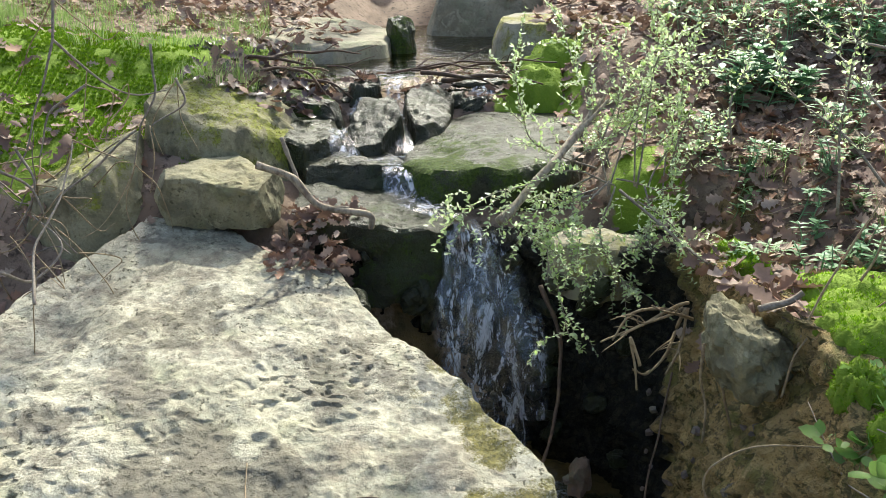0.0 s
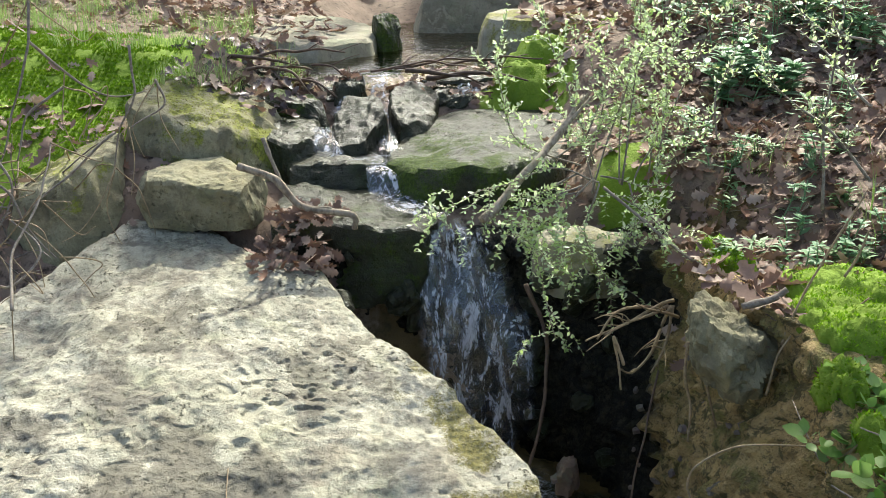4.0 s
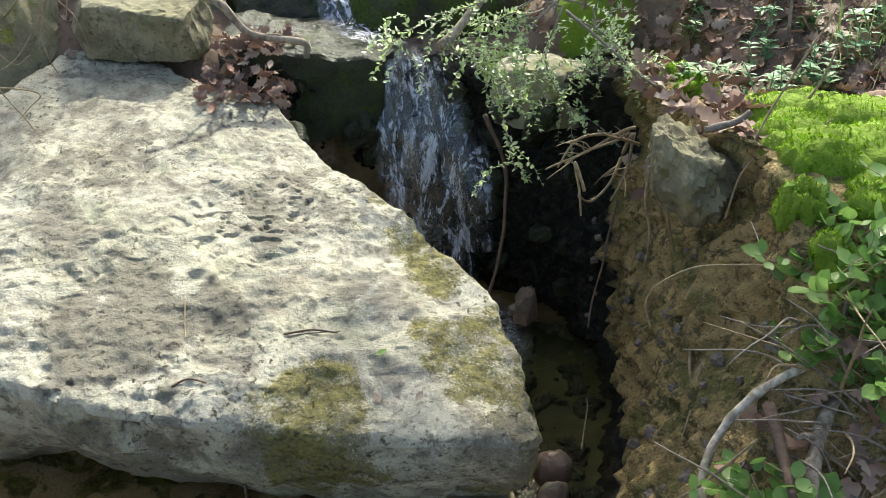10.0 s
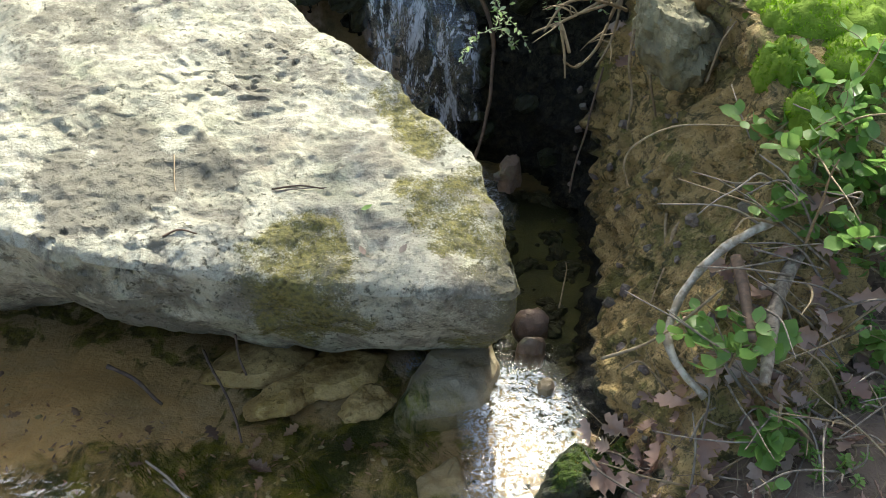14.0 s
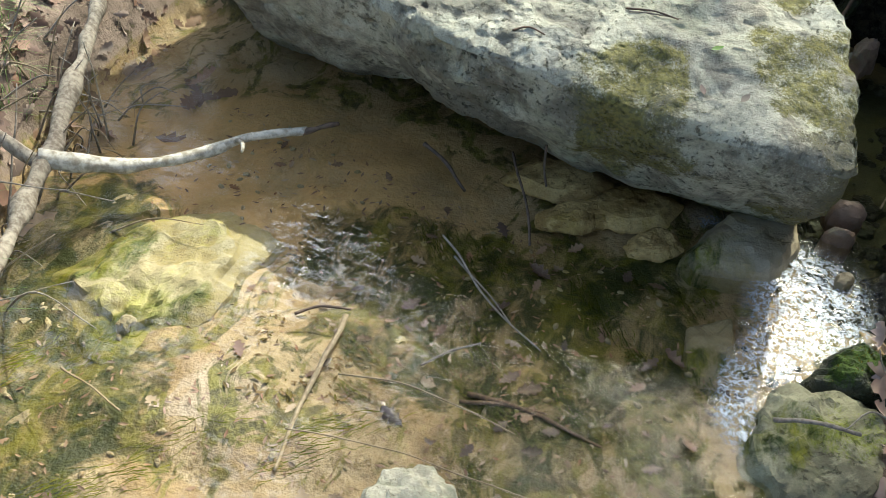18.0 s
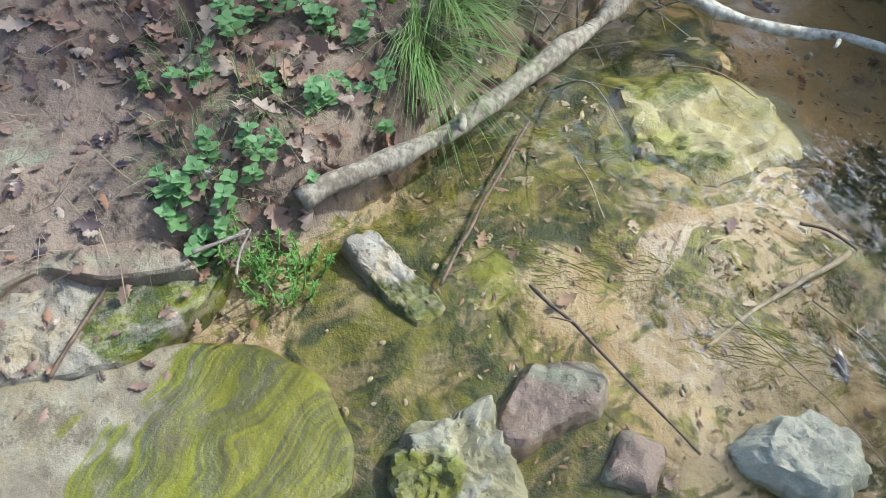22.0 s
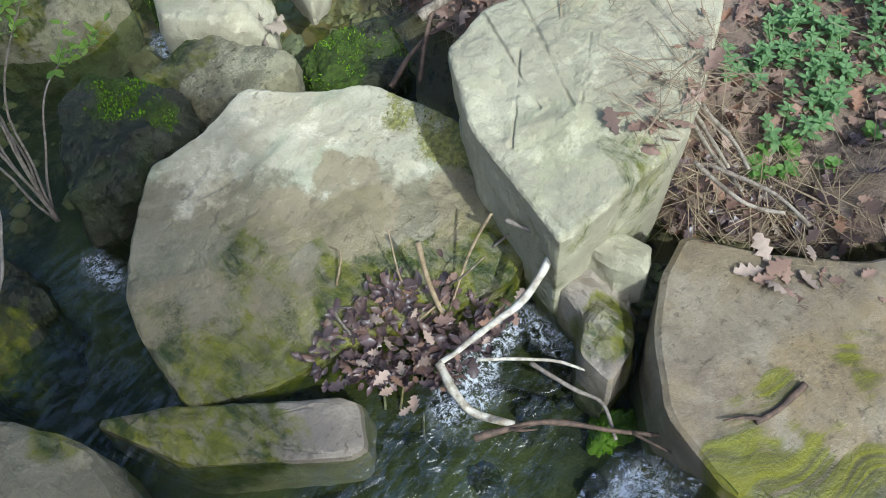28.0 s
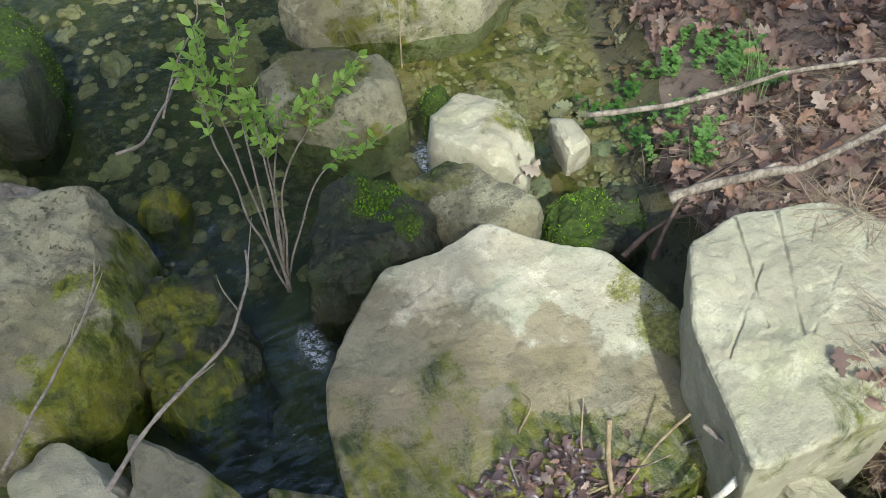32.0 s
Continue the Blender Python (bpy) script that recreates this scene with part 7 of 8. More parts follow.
# ---- the jam of wet branches at the cascade lip ----
for k, (x0, y0, x1, y1, z0, z1) in enumerate(((-1.08, 4.7, -0.7, 4.74, 1.46, 1.42), (-0.74, 4.66, -0.44, 4.6, 1.37, 1.26), (-0.6, 4.74, -0.4, 4.7, 1.42, 1.34), (-0.66, 4.68, -0.52, 4.62, 1.36, 1.3), (-0.9, 4.8, -0.44, 4.78, 1.45, 1.47), (-0.16, 4.72, 0.36, 4.76, 1.4, 1.42), (-0.12, 4.68, 0.3, 4.62, 1.38, 1.32), (-0.8, 4.7, -0.58, 4.58, 1.42, 1.3), (-0.3, 4.8, 0.2, 4.66, 1.38, 1.4), (0.0, 4.7, 0.5, 4.5, 1.36, 1.36), (-0.95, 4.62, -0.6, 4.8, 1.4, 1.38), (0.1, 4.82, 0.6, 4.7, 1.4, 1.44))):
    stick("stick", [(x0, y0, z0), ((x0 + x1) / 2 + 0.02, (y0 + y1) / 2 - 0.03, (z0 + z1) / 2 + 0.03), (x1, y1, z1)], (0.014, 0.010, 0.007)[k % 3], 0.004, BARK_BROWN, "dark wet branch jammed across the cascade lip", group="lip jam", seed=700 + k, wobble=0.02, forks=2)


# ---- moss cushions ----
def cushion(x, y, r, h, label, rnd, seed, mat=None, count=2600, size=0.013):
    """A mossy mound with its fibres."""
    p, _ = drop(x, y)
    geo = rock_geo(blob(x, y, 2 * r, 1.7 * r, rnd.uniform(0, 180), seed, 9), p.z + h * 0.4, h * 1.6, dome=h * 0.7, edge=h * 0.9, rough=0.025, seed=seed, n=64, nd=3)
    body = part("moss_cushion", geo, GROUND, mask=np.tile((0, 1, 0), (len(geo[0]), 1)))
    tagged(body, label, "moss", "moss cushions")
    moss_tufts("moss", geo, np.ones(len(geo[0])), mat or MOSS, count, size, body, seed)


s = 400
for x, y, r, h in ((1.18, 2.5, 0.17, 0.045), (1.3, 2.6, 0.18, 0.05), (1.12, 2.32, 0.13, 0.04), (1.28, 2.35, 0.17, 0.05), (1.15, 2.14, 0.14, 0.04), (1.3, 2.15, 0.16, 0.045), (1.42, 2.45, 0.17, 0.05), (1.22, 1.98, 0.13, 0.04), (1.08, 2.16, 0.1, 0.035), (1.2, 2.7, 0.14, 0.04), (1.45, 2.25, 0.15, 0.045), (1.35, 1.95, 0.14, 0.04), (0.98, 2.72, 0.08, 0.035), (1.0, 2.95, 0.08, 0.035), (1.02, 1.82, 0.06, 0.05)):
    s += 1
    cushion(x, y, r, h, "cushion of vivid green moss on the bank", rnd, s)
for x, y, r, h in ((0.5, 4.7, 0.2, 0.12), (0.62, 4.95, 0.22, 0.14), (0.45, 5.2, 0.2, 0.12), (-2.0, 0.62, 0.09, 0.05), (-0.79, -1.12, 0.07, 0.05), (1.0, 1.95, 0.06, 0.05)):
    s += 1
    cushion(x, y, r, h, "mound of soft green moss", rnd, s, MOSS_DEEP, int(400 + 8000 * r))

carpet = np.clip(1.25 - np.hypot((soil[0][:, 0] + 1.95) / 0.9, (soil[0][:, 1] - 4.5) / 0.75) + 0.5 * fbm(soil[0] * 3.0, 3, 61), 0, 1)
tagged(moss_tufts("moss", soil, carpet, MOSS_DEEP, 60000, 0.017, None, 62), "carpet of soft green moss over the bank", "moss", kind="stuff")

# ---- fallen leaves ----
rnd = random.Random(33)
dry = lambda x, y: x < float(left_edge(y)) - 0.03
litter("leaf_litter", strewn(7000, rnd, 0.85, 3.0, 2.25, 5.6, lambda x, y: x > 0.84 + 0.12 * abs(y - 3) and math.hypot(x - 1.22, y - 2.3) > 0.22), rnd, 0.078, LITTER, "brown fallen oak leaves covering the bank", tilt=0.55, lift=0.012)
litter("leaf_litter", strewn(1100, rnd, -2.9, -1.45, -0.25, 1.2, lambda x, y: dry(x, y) and not (-2.02 < x < -1.45 and y < -0.1)), rnd, 0.075, LITTER, "brown fallen leaves on the near bank", tilt=0.55, lift=0.01, curl=(0.8, 3.0))
litter("leaf_litter", strewn(2600, rnd, -3.2, -1.35, -3.9, -1.75, lambda x, y: x < float(left_edge(y)) - 0.12 and x < -1.5 and math.hypot(x + 1.85, y + 2.85) > 0.25), rnd, 0.075, LITTER, "brown fallen oak leaves on the downstream bank", tilt=0.6, lift=0.012, curl=(0.8, 3.2))
litter("leaf_litter", strewn(700, rnd, -3.0, -1.5, -1.75, -0.85, lambda x, y: bare(x, y) and (x < -1.7 or y < -1.25)), rnd, 0.07, LITTER, "brown fallen leaves behind the cream boulder")
litter("leaf_litter", strewn(120, rnd, -1.55, -1.15, -1.45, -0.9), rnd, 0.06, LITTER, "small dead leaves between the slabs")
litter("leaf_litter", strewn(200, rnd, -1.5, -1.15, -1.4, -0.85, bare), rnd, 0.055, LITTER_WET, "dark soaked leaves between the slabs", tilt=0.5, lift=0.01)
litter("leaf_bits", strewn(420, rnd, -2.3, -1.25, -1.5, 0.0), rnd, 0.035, LITTER, "crumbled dead leaves on the bare soil", tilt=0.4, lift=0.006, curl=(0.6, 3.0))
litter("leaf_bits", strewn(160, rnd, -2.2, -1.3, -1.4, 0.0, bare), rnd, 0.05, LITTER_WET, "dark soaked leaves on the bare soil", tilt=0.3, lift=0.006)
litter("twig_litter", strewn(300, rnd, -2.2, -1.3, -1.4, 0.0, bare), rnd, 0.07, STRAW, "short dry stalks on the bare soil", "straw", [(0, 0.012), (0.5, 0.014), (1, 0.006)], 0.15, 0.008)
litter("straw", strewn(330, rnd, -1.62, -1.2, -1.45, -0.95, lambda x, y: abs(x + 1.42 + 0.25 * (y + 1.3)) < 0.12), rnd, 0.16, STRAW, "tuft of flattened dry grass beside the cream boulder", "straw", [(0, 0.007), (0.5, 0.009), (1, 0.004)], 0.12, 0.01)
litter("leaf_litter", strewn(150, rnd, 0.62, 1.5, 0.9, 1.65), rnd, 0.085, LITTER_RUST, "red-brown curled leaves on the outlet bank", tilt=0.8, lift=0.02, curl=(0.8, 3.2))
litter("leaf_litter", strewn(230, rnd, -0.66, -0.36, 3.2, 3.5), rnd, 0.065, LITTER, "wet dead leaves heaped beside the cascade", tilt=0.9, lift=0.015, heap=(-0.5, 3.36, 0.76, 0.2, 0.28))
litter("leaf_litter", strewn(520, rnd, 0.55, 1.2, 3.5, 5.4), rnd, 0.08, LITTER, "dead leaves under the bush")
litter("leaf_litter", strewn(260, rnd, -1.3, -0.6, 4.25, 5.3), rnd, 0.075, LITTER_WET, "dark leaves caught among the branches of the bank", tilt=0.7, lift=0.012)
litter("leaf_litter", strewn(24, rnd, -2.6, -1.3, 3.9, 5.2), rnd, 0.07, LITTER, "dead leaves among the moss and grass")
litter("leaf_litter", strewn(260, rnd, -0.95, 0.6, 4.55, 4.95), rnd, 0.06, LITTER, "dead leaves jammed along the cascade lip", tilt=0.7, lift=0.012)
litter("leaf_litter", strewn(620, rnd, -2.6, -0.6, 4.2, 7.4, lambda x, y: x > -1.25 or y > 5.4), rnd, 0.09, LITTER, "dead leaves beside the upper pool")
litter("leaf_litter", strewn(400, rnd, -2.4, -1.2, 2.9, 4.2, bare), rnd, 0.06, LITTER, "dead leaves under the bank vines")
litter("leaf_litter", strewn(420, rnd, -2.9, -1.9, 1.1, 2.5, bare), rnd, 0.07, LITTER, "dead leaves on the shaded bank behind the log")
litter("straw", strewn(500, rnd, -2.8, -1.75, 0.9, 2.4), rnd, 0.12, STRAW, "dry straw on the shaded bank", "straw", [(0, 0.006), (0.5, 0.009), (1, 0.004)], 0.2, 0.012)
litter("leaf_litter", strewn(2200, rnd, 0.5, 3.4, 4.8, 9.5), rnd, 0.11, LITTER, "brown leaves on the far slope")
litter("leaf_litter", strewn(900, rnd, -2.2, 2.6, 9.2, 14.0), rnd, 0.13, LITTER, "brown leaves on the far slope")
litter("leaf_litter", strewn(1700, rnd, -3.6, -0.9, 5.4, 9.8), rnd, 0.11, LITTER, "brown leaves on the far slope")
litter("bed_debris", strewn(150, rnd, -0.98, -0.6, 0.95, 1.35, lambda x, y: bare(x, y) and noise.noise((x * 9, y * 9, 7.0)) > 0), rnd, 0.026, DEBRIS, "clump of soaked bits and twigs on the pool bed", "debris", LANCE, 0.1, 0.002)
litter("soaked_leaves", strewn(30, rnd, -0.8, 0.25, 0.95, 2.0, bare), rnd, 0.06, LITTER_WET, "dark soaked leaves on the pool bed", tilt=0.1, lift=0.009)
litter("leaf_litter", strewn(110, rnd, 0.55, 1.1, 1.0, 1.7), rnd, 0.075, LITTER_RUST, "red-brown curled leaves at the foot of the clay bank", tilt=0.8, lift=0.02, curl=(0.8, 3.2))
litter("leaf_drift", strewn(130, rnd, -0.8, -0.4, -1.76, -1.44, lambda x, y: abs((x + 0.6) * 0.8 - (y + 1.6) * 0.0) + abs(y + 1.6 + 0.55 * (x + 0.6)) < 0.22), rnd, 0.045, LITTER_WET, "drift of wet dead leaves on the slab edge", floor=-0.2, tilt=0.35, lift=0.01, curl=(0.8, 3.4))
litter("leaf_drift", strewn(260, rnd, -0.8, -0.4, -1.76, -1.44, lambda x, y: abs((x + 0.6) * 0.8 - (y + 1.6) * 0.0) + abs(y + 1.6 + 0.55 * (x + 0.6)) < 0.22), rnd, 0.036, LITTER_WET, "crumbled wet leaves of the drift on the slab edge", shape=OVAL, floor=-0.2, tilt=0.35, lift=0.01, curl=(0.8, 3.4))
litter("leaf_drift", strewn(45, rnd, -0.84, -0.44, -1.72, -1.44), rnd, 0.042, LITTER, "brown leaves on top of the wet drift", floor=-0.19, tilt=0.4, lift=0.02)
litter("leaf_drift", strewn(46, rnd, -1.22, -1.06, -2.7, -2.55), rnd, 0.07, LITTER_PALE, "heap of bleached leaves between the stones", tilt=0.6, lift=0.02)
litter("leaf_drift", strewn(26, rnd, -1.66, -1.52, -3.1, -2.95), rnd, 0.08, LITTER_PALE, "bleached leaves at the edge of the gravel", tilt=0.6, lift=0.02)
litter("sunken_leaves", strewn(60, rnd, -1.4, 0.2, 0.5, 2.0, bare), rnd, 0.05, LITTER, "dead leaves lying on the pool bed", tilt=0.1, lift=0.003)
litter("bed_debris", strewn(1100, rnd, -1.5, 0.2, 0.3, 2.1, bare), rnd, 0.022, LITTER, "small dark bits on the pool bed", "debris", LANCE, 0.1, 0.002)
litter("straw", strewn(420, rnd, -1.8, -1.3, -2.0, -1.62, lambda x, y: x + y * 0.6 < -2.5), rnd, 0.14, STRAW, "dry pine straw on the back of the boulder", "straw", [(0, 0.006), (0.5, 0.009), (1, 0.004)], 0.12, 0.012)
litter("straw", strewn(2200, rnd, -3.2, -1.4, -2.6, -1.7), rnd, 0.13, STRAW, "dry straw among the dead leaves", "straw", [(0, 0.006), (0.5, 0.009), (1, 0.004)], 0.15, 0.012)
litter("straw", strewn(500, rnd, -1.6, -1.2, -1.5, -0.95), rnd, 0.1, STRAW, "dry straw between the boulder and the soil", "straw", [(0, 0.006), (0.5, 0.009), (1, 0.004)], 0.15, 0.012)
litter("straw", strewn(700, rnd, 0.6, 1.6, 0.9, 1.7), rnd, 0.1, STRAW, "dry straw on the outlet bank", "straw", [(0, 0.006), (0.5, 0.009), (1, 0.004)], 0.2, 0.012)
litter("twig_litter", strewn(700, rnd, 0.9, 3.0, 2.3, 5.0), rnd, 0.16, STRAW, "dry stalks among the bank leaves", "straw", [(0, 0.007), (0.5, 0.009), (1, 0.004)], 0.2, 0.02)
litter("twig_litter", strewn(700, rnd, -2.8, -1.5, -1.5, 1.2, dry), rnd, 0.12, STRAW, "dry stalks among the near bank leaves", "straw", [(0, 0.006), (0.5, 0.009), (1, 0.004)], 0.2, 0.014)


# ---- algae ----
def algae(name, places, rnd, turn, length, label, width=0.004, mat=None):
    """Strands that stream with the water over the stone."""
    v, f = [], []
    for x, y in places:
        a = turn(x, y) + rnd.gauss(0, 0.12)
        ln = length * rnd.uniform(0.4, 1.3)
        k, n = len(v), 5
        for i in range(n):
            p, nrm = drop(x, y, 0.09)
            z = p.z + 0.003 + 0.002 * rnd.random()
            w = width * (1 - 0.8 * i / (n - 1)) * rnd.uniform(0.7, 1.2)
            v += [(x - w * math.sin(a), y + w * math.cos(a), z), (x + w * math.sin(a), y - w * math.cos(a), z + 0.001)]
            x, y = x + math.cos(a) * ln / n, y + math.sin(a) * ln / n
            a = 0.6 * a + 0.4 * turn(x, y) + rnd.gauss(0, 0.3)
        f += [(k + 2 * i, k + 2 * i + 1, k + 2 * i + 3, k + 2 * i + 2) for i in range(n - 1)]
    return tagged(part(name, (np.array(v), f), mat or ALGAE), label, "algae", kind="stuff")


algae("algae", strewn(420, rnd, -0.84, -0.45, -0.9, 0.1, bare), rnd, lambda x, y: -1.45 + 0.3 * math.sin(9 * x), 0.1, "dark green algae in the outflow channel", 0.0012)


def mats(centres, rnd, per, rx, ry, turn):
    """Places in oval mats of weed whose long side follows the flow."""
    out = []
    for x, y in centres:
        a = turn(x, y)
        for _ in range(per):
            u, v = rnd.gauss(0, rx), rnd.gauss(0, ry)
            out.append((x + u * math.cos(a) - v * math.sin(a), y + u * math.sin(a) + v * math.cos(a)))
    return [q for q in out if bare(*q)]


drift = lambda x, y: -0.35 + 0.5 * math.sin(3 * y)
algae("algae", mats(strewn(22, rnd, -0.75, 0.2, 1.05, 1.9), rnd, 60, 0.06, 0.018, drift), rnd, drift, 0.07, "olive mats of weed on the shaded pool bed", 0.0011)
down = lambda x, y: -1.9 + 0.6 * math.sin(2 * x)
algae("algae", mats(strewn(14, rnd, -1.5, -0.2, 0.25, 1.0), rnd, 30, 0.06, 0.018, down), rnd, down, 0.07, "yellow-green weed on the sunlit pool bed", 0.0009, ALGAE_BRIGHT)

# ---- unseen trees added to shade the stream and its reflections ----
def tree(x, y, height, limbs, label, rnd, leaf=(0.06, 0.11), spread=0.16):
    """Trunk, limbs and a loose crown of young leaves round the ends of its limbs."""
    ob = thing("tree", label, "tree")
    z = rest_z(x, y)
    trunk = wavy(curve_through([(x, y, z - 0.1), (x + 0.1, y, z + height * 0.4), (x - 0.1, y + 0.1, z + height * 0.75), (x, y, z + height)], 12), 0.05, 5, 0.8)
    part("trunk", tube(trunk, 0.17, 0.05, 14, 0.12, 3), BARK_BROWN, ob)
    for (ex, ey, ez), rx, ry, count in limbs:
        k = int(len(trunk) * rnd.uniform(0.45, 0.7))
        a = trunk[k]
        limb = wavy(curve_through([tuple(a), tuple((a + np.array((ex, ey, ez))) / 2 + np.array((0, 0, 0.4))), (ex, ey, ez)], 12), 0.06, k, 1.2)
        wood = [tube(limb, 0.05, 0.018, 8)]
        pos, ahead, up = [], [], []
        for _ in range(max(6, count // 60)):
            b = np.array((ex + rnd.gauss(0, 0.5) * rx, ey + rnd.gauss(0, 0.5) * ry, ez + rnd.gauss(0, 0.25)))
            s = limb[rnd.randrange(len(limb) * 2 // 3, len(limb))]
            wood.append(tube(curve_through([tuple(s), tuple((s + b) / 2 + np.array((0, 0, 0.1))), tuple(b)], 5), 0.012, 0.004, 5))
            for _ in range(60):
                t = rnd.random() ** 0.5
                pos.append(tuple(s + (b - s) * t + np.array((rnd.gauss(0, spread), rnd.gauss(0, spread), rnd.gauss(0, spread * 0.75)))))
                ahead.append((rnd.gauss(0, 1), rnd.gauss(0, 1), rnd.gauss(-0.2, 0.4))), up.append((rnd.gauss(0, 0.4), rnd.gauss(0, 0.4), 1))
        limb_ob = part("limb", joined(wood), BARK_BROWN, ob)
        tagged(part("crown", stamped(leaf_shape(OVAL), frame_mats(pos, ahead, up, np.array([rnd.uniform(*leaf) for _ in pos]))), GREEN_BRIGHT, limb_ob), kind="stuff")
    return ob


rnd = random.Random(55)
# out of view; limbs stand where their shadows reach the pool, slabs and bank
tree(4.8, 9.5, 12.5, (((2.16, 6.26, 9.5), 0.8, 0.8, 1800), ((2.32, 7.07, 9.5), 0.8, 0.8, 1600), ((1.80, 5.65, 9.5), 0.7, 0.6, 1500), ((1.63, 6.46, 9.5), 0.4, 0.5, 1500), ((1.74, 7.17, 9.5), 0.35, 0.3, 500), ((1.25, 5.45, 9.5), 0.4, 0.4, 600), ((1.95, 9.66, 9.5), 0.5, 0.34, 1200), ((1.72, 9.94, 9.5), 0.45, 0.16, 1300)), "unseen tall young tree added to shade the stream", rnd, (0.08, 0.14), 0.18)
tree(-6.0, 8.0, 12.5, (((-2.4, 7.4, 5.4), 0.9, 0.6, 500), ((-0.35, 5.9, 9.5), 0.7, 0.6, 600), ((-1.5, 6.3, 9.5), 0.8, 0.6, 600)), "unseen tall young tree added to shade the left bank", rnd)
# out of view; crowns cover the bright sky that the pool would mirror
tree(-4.0, 21.0, 25.0, (((-6.0, 18.8, 25.0), 2.6, 2.2, 900), ((-2.7, 19.6, 25.0), 2.4, 2.2, 900), ((-4.4, 21.8, 25.5), 2.4, 2.0, 700)), "unseen tall tree added to darken the pool's reflections", rnd, (0.3, 0.5), 0.5)
tree(2.5, 21.0, 25.0, (((0.0, 19.6, 25.0), 2.0, 2.0, 800), ((1.9, 20.2, 25.0), 1.1, 1.2, 300)), "unseen tall tree added to darken the pool's reflections", rnd, (0.3, 0.5), 0.4)
for k, (x, y) in enumerate(((-9, 15), (-5.5, 18), (-2.5, 16), (0.5, 19), (3.5, 16.5), (6.5, 18), (9.5, 14), (-14, -2), (14, -3), (-3, -16))):
    h = rnd.uniform(6.5, 8.5)
    z = rest_z(x, y)
    tree(x, y, h, tuple(((x + rnd.uniform(-2, 2), y + rnd.uniform(-1.2, 1.2), z + rnd.uniform(1.2, h * 0.8)), 1.6, 1.2, 300) for _ in range(6)), "young woodland tree on the slope above the stream", rnd, (0.25, 0.45), 0.5)
away = lambda x, y: (x < float(left_edge(y)) - 0.3 or x > float(right_edge(y)) + 0.35) and not (-3.0 < x < 2.8 and -3.9 < y < 6) or abs(x) > 1.6 and y > 0.8 or y > 9.5
litter("leaf_litter", strewn(5200, rnd, -6.5, 6.5, -8, 11, lambda x, y: away(x, y) and rnd.random() < 1.1 - 0.13 * abs(x)), rnd, 0.11, LITTER, "brown fallen leaves over the woodland floor")
litter("leaf_litter", strewn(900, rnd, 0.7, 2.8, -4.5, 1.0), rnd, 0.1, LITTER, "brown fallen leaves on the bank behind the path")


def lying(points, lift=0.006):
    return [(x, y, drop(x, y)[0].z + lift) for x, y in points]


# ---- sticks and roots of the fall and the clay bank ----
stick("stick", [(-0.70, 3.32, 1.22), (-0.57, 3.32, 1.17), (-0.48, 3.32, 1.07), (-0.36, 3.32, 1.04), (-0.28, 3.32, 1.02), (-0.28, 3.32, 0.97)], 0.016, 0.012, BARK_PALE, "crooked pale branch stub over the cascade", "stick", seed=101, forks=1)
stick("stick", [(-0.62, 3.40, 1.31), (-0.59, 3.40, 1.23), (-0.55, 3.40, 1.12)], 0.01, 0.006, TWIG_GREY, "thin forked dead twig beside the cascade", "stick", seed=102)
stick("stick", [(0.20, 3.05, 1.08), (0.36, 3.20, 1.21), (0.50, 3.35, 1.33), (0.61, 3.50, 1.44)], 0.019, 0.012, BARK_PALE, "broken branch reaching out of the shrub", "stick", seed=103, forks=2)
stick("root", [(0.37, 3.20, 0.78), (0.43, 3.17, 0.64), (0.45, 3.15, 0.49), (0.42, 3.02, 0.31), (0.36, 2.90, 0.15)], 0.009, 0.006, BARK_BROWN, "dark hanging root beside the fall", "root", seed=104)
stick("root", [(0.80, 2.85, 0.59), (0.72, 2.67, 0.45), (0.65, 2.50, 0.30)], 0.004, 0.003, BARK_BROWN, "thin dark root down the clay bank", "root", seed=105)
stick("stick", [(0.88, 2.32, 1.05), (0.96, 2.32, 1.07), (1.00, 2.32, 1.10)], 0.011, 0.009, TWIG_GREY, "short grey stick on the bank edge", "stick", seed=106)
stick("root", [(0.80, 2.75, 0.88), (0.69, 2.72, 0.86), (0.60, 2.68, 0.82), (0.52, 2.65, 0.79)], 0.0065, 0.003, ROOT, "pale forked root sticking out of the bank", "root", seed=107, forks=4, wobble=0.02)
stick("root", [(0.80, 2.75, 0.88), (0.67, 2.70, 0.84), (0.57, 2.65, 0.82)], 0.0065, 0.003, ROOT, "pale forked root sticking out of the bank", "root", seed=108, forks=4, wobble=0.02)
stick("root", [(0.76, 2.75, 0.85), (0.63, 2.70, 0.88), (0.55, 2.65, 0.81)], 0.0065, 0.003, ROOT, "pale forked root sticking out of the bank", "root", seed=109, forks=4, wobble=0.02)
stick("root", [(0.80, 2.75, 0.87), (0.75, 2.72, 0.76), (0.68, 2.68, 0.68), (0.62, 2.65, 0.71)], 0.0065, 0.003, ROOT, "pale forked root sticking out of the bank", "root", seed=110, forks=4, wobble=0.02)
stick("root", [(0.81, 2.75, 0.87), (0.77, 2.70, 0.75), (0.72, 2.65, 0.69)], 0.0065, 0.003, ROOT, "pale forked root sticking out of the bank", "root", seed=111, forks=4, wobble=0.02)
stick("root", [(0.82, 2.75, 0.85), (0.66, 2.65, 0.93)], 0.0065, 0.003, ROOT, "pale forked root sticking out of the bank", "root", seed=112, forks=4, wobble=0.02)
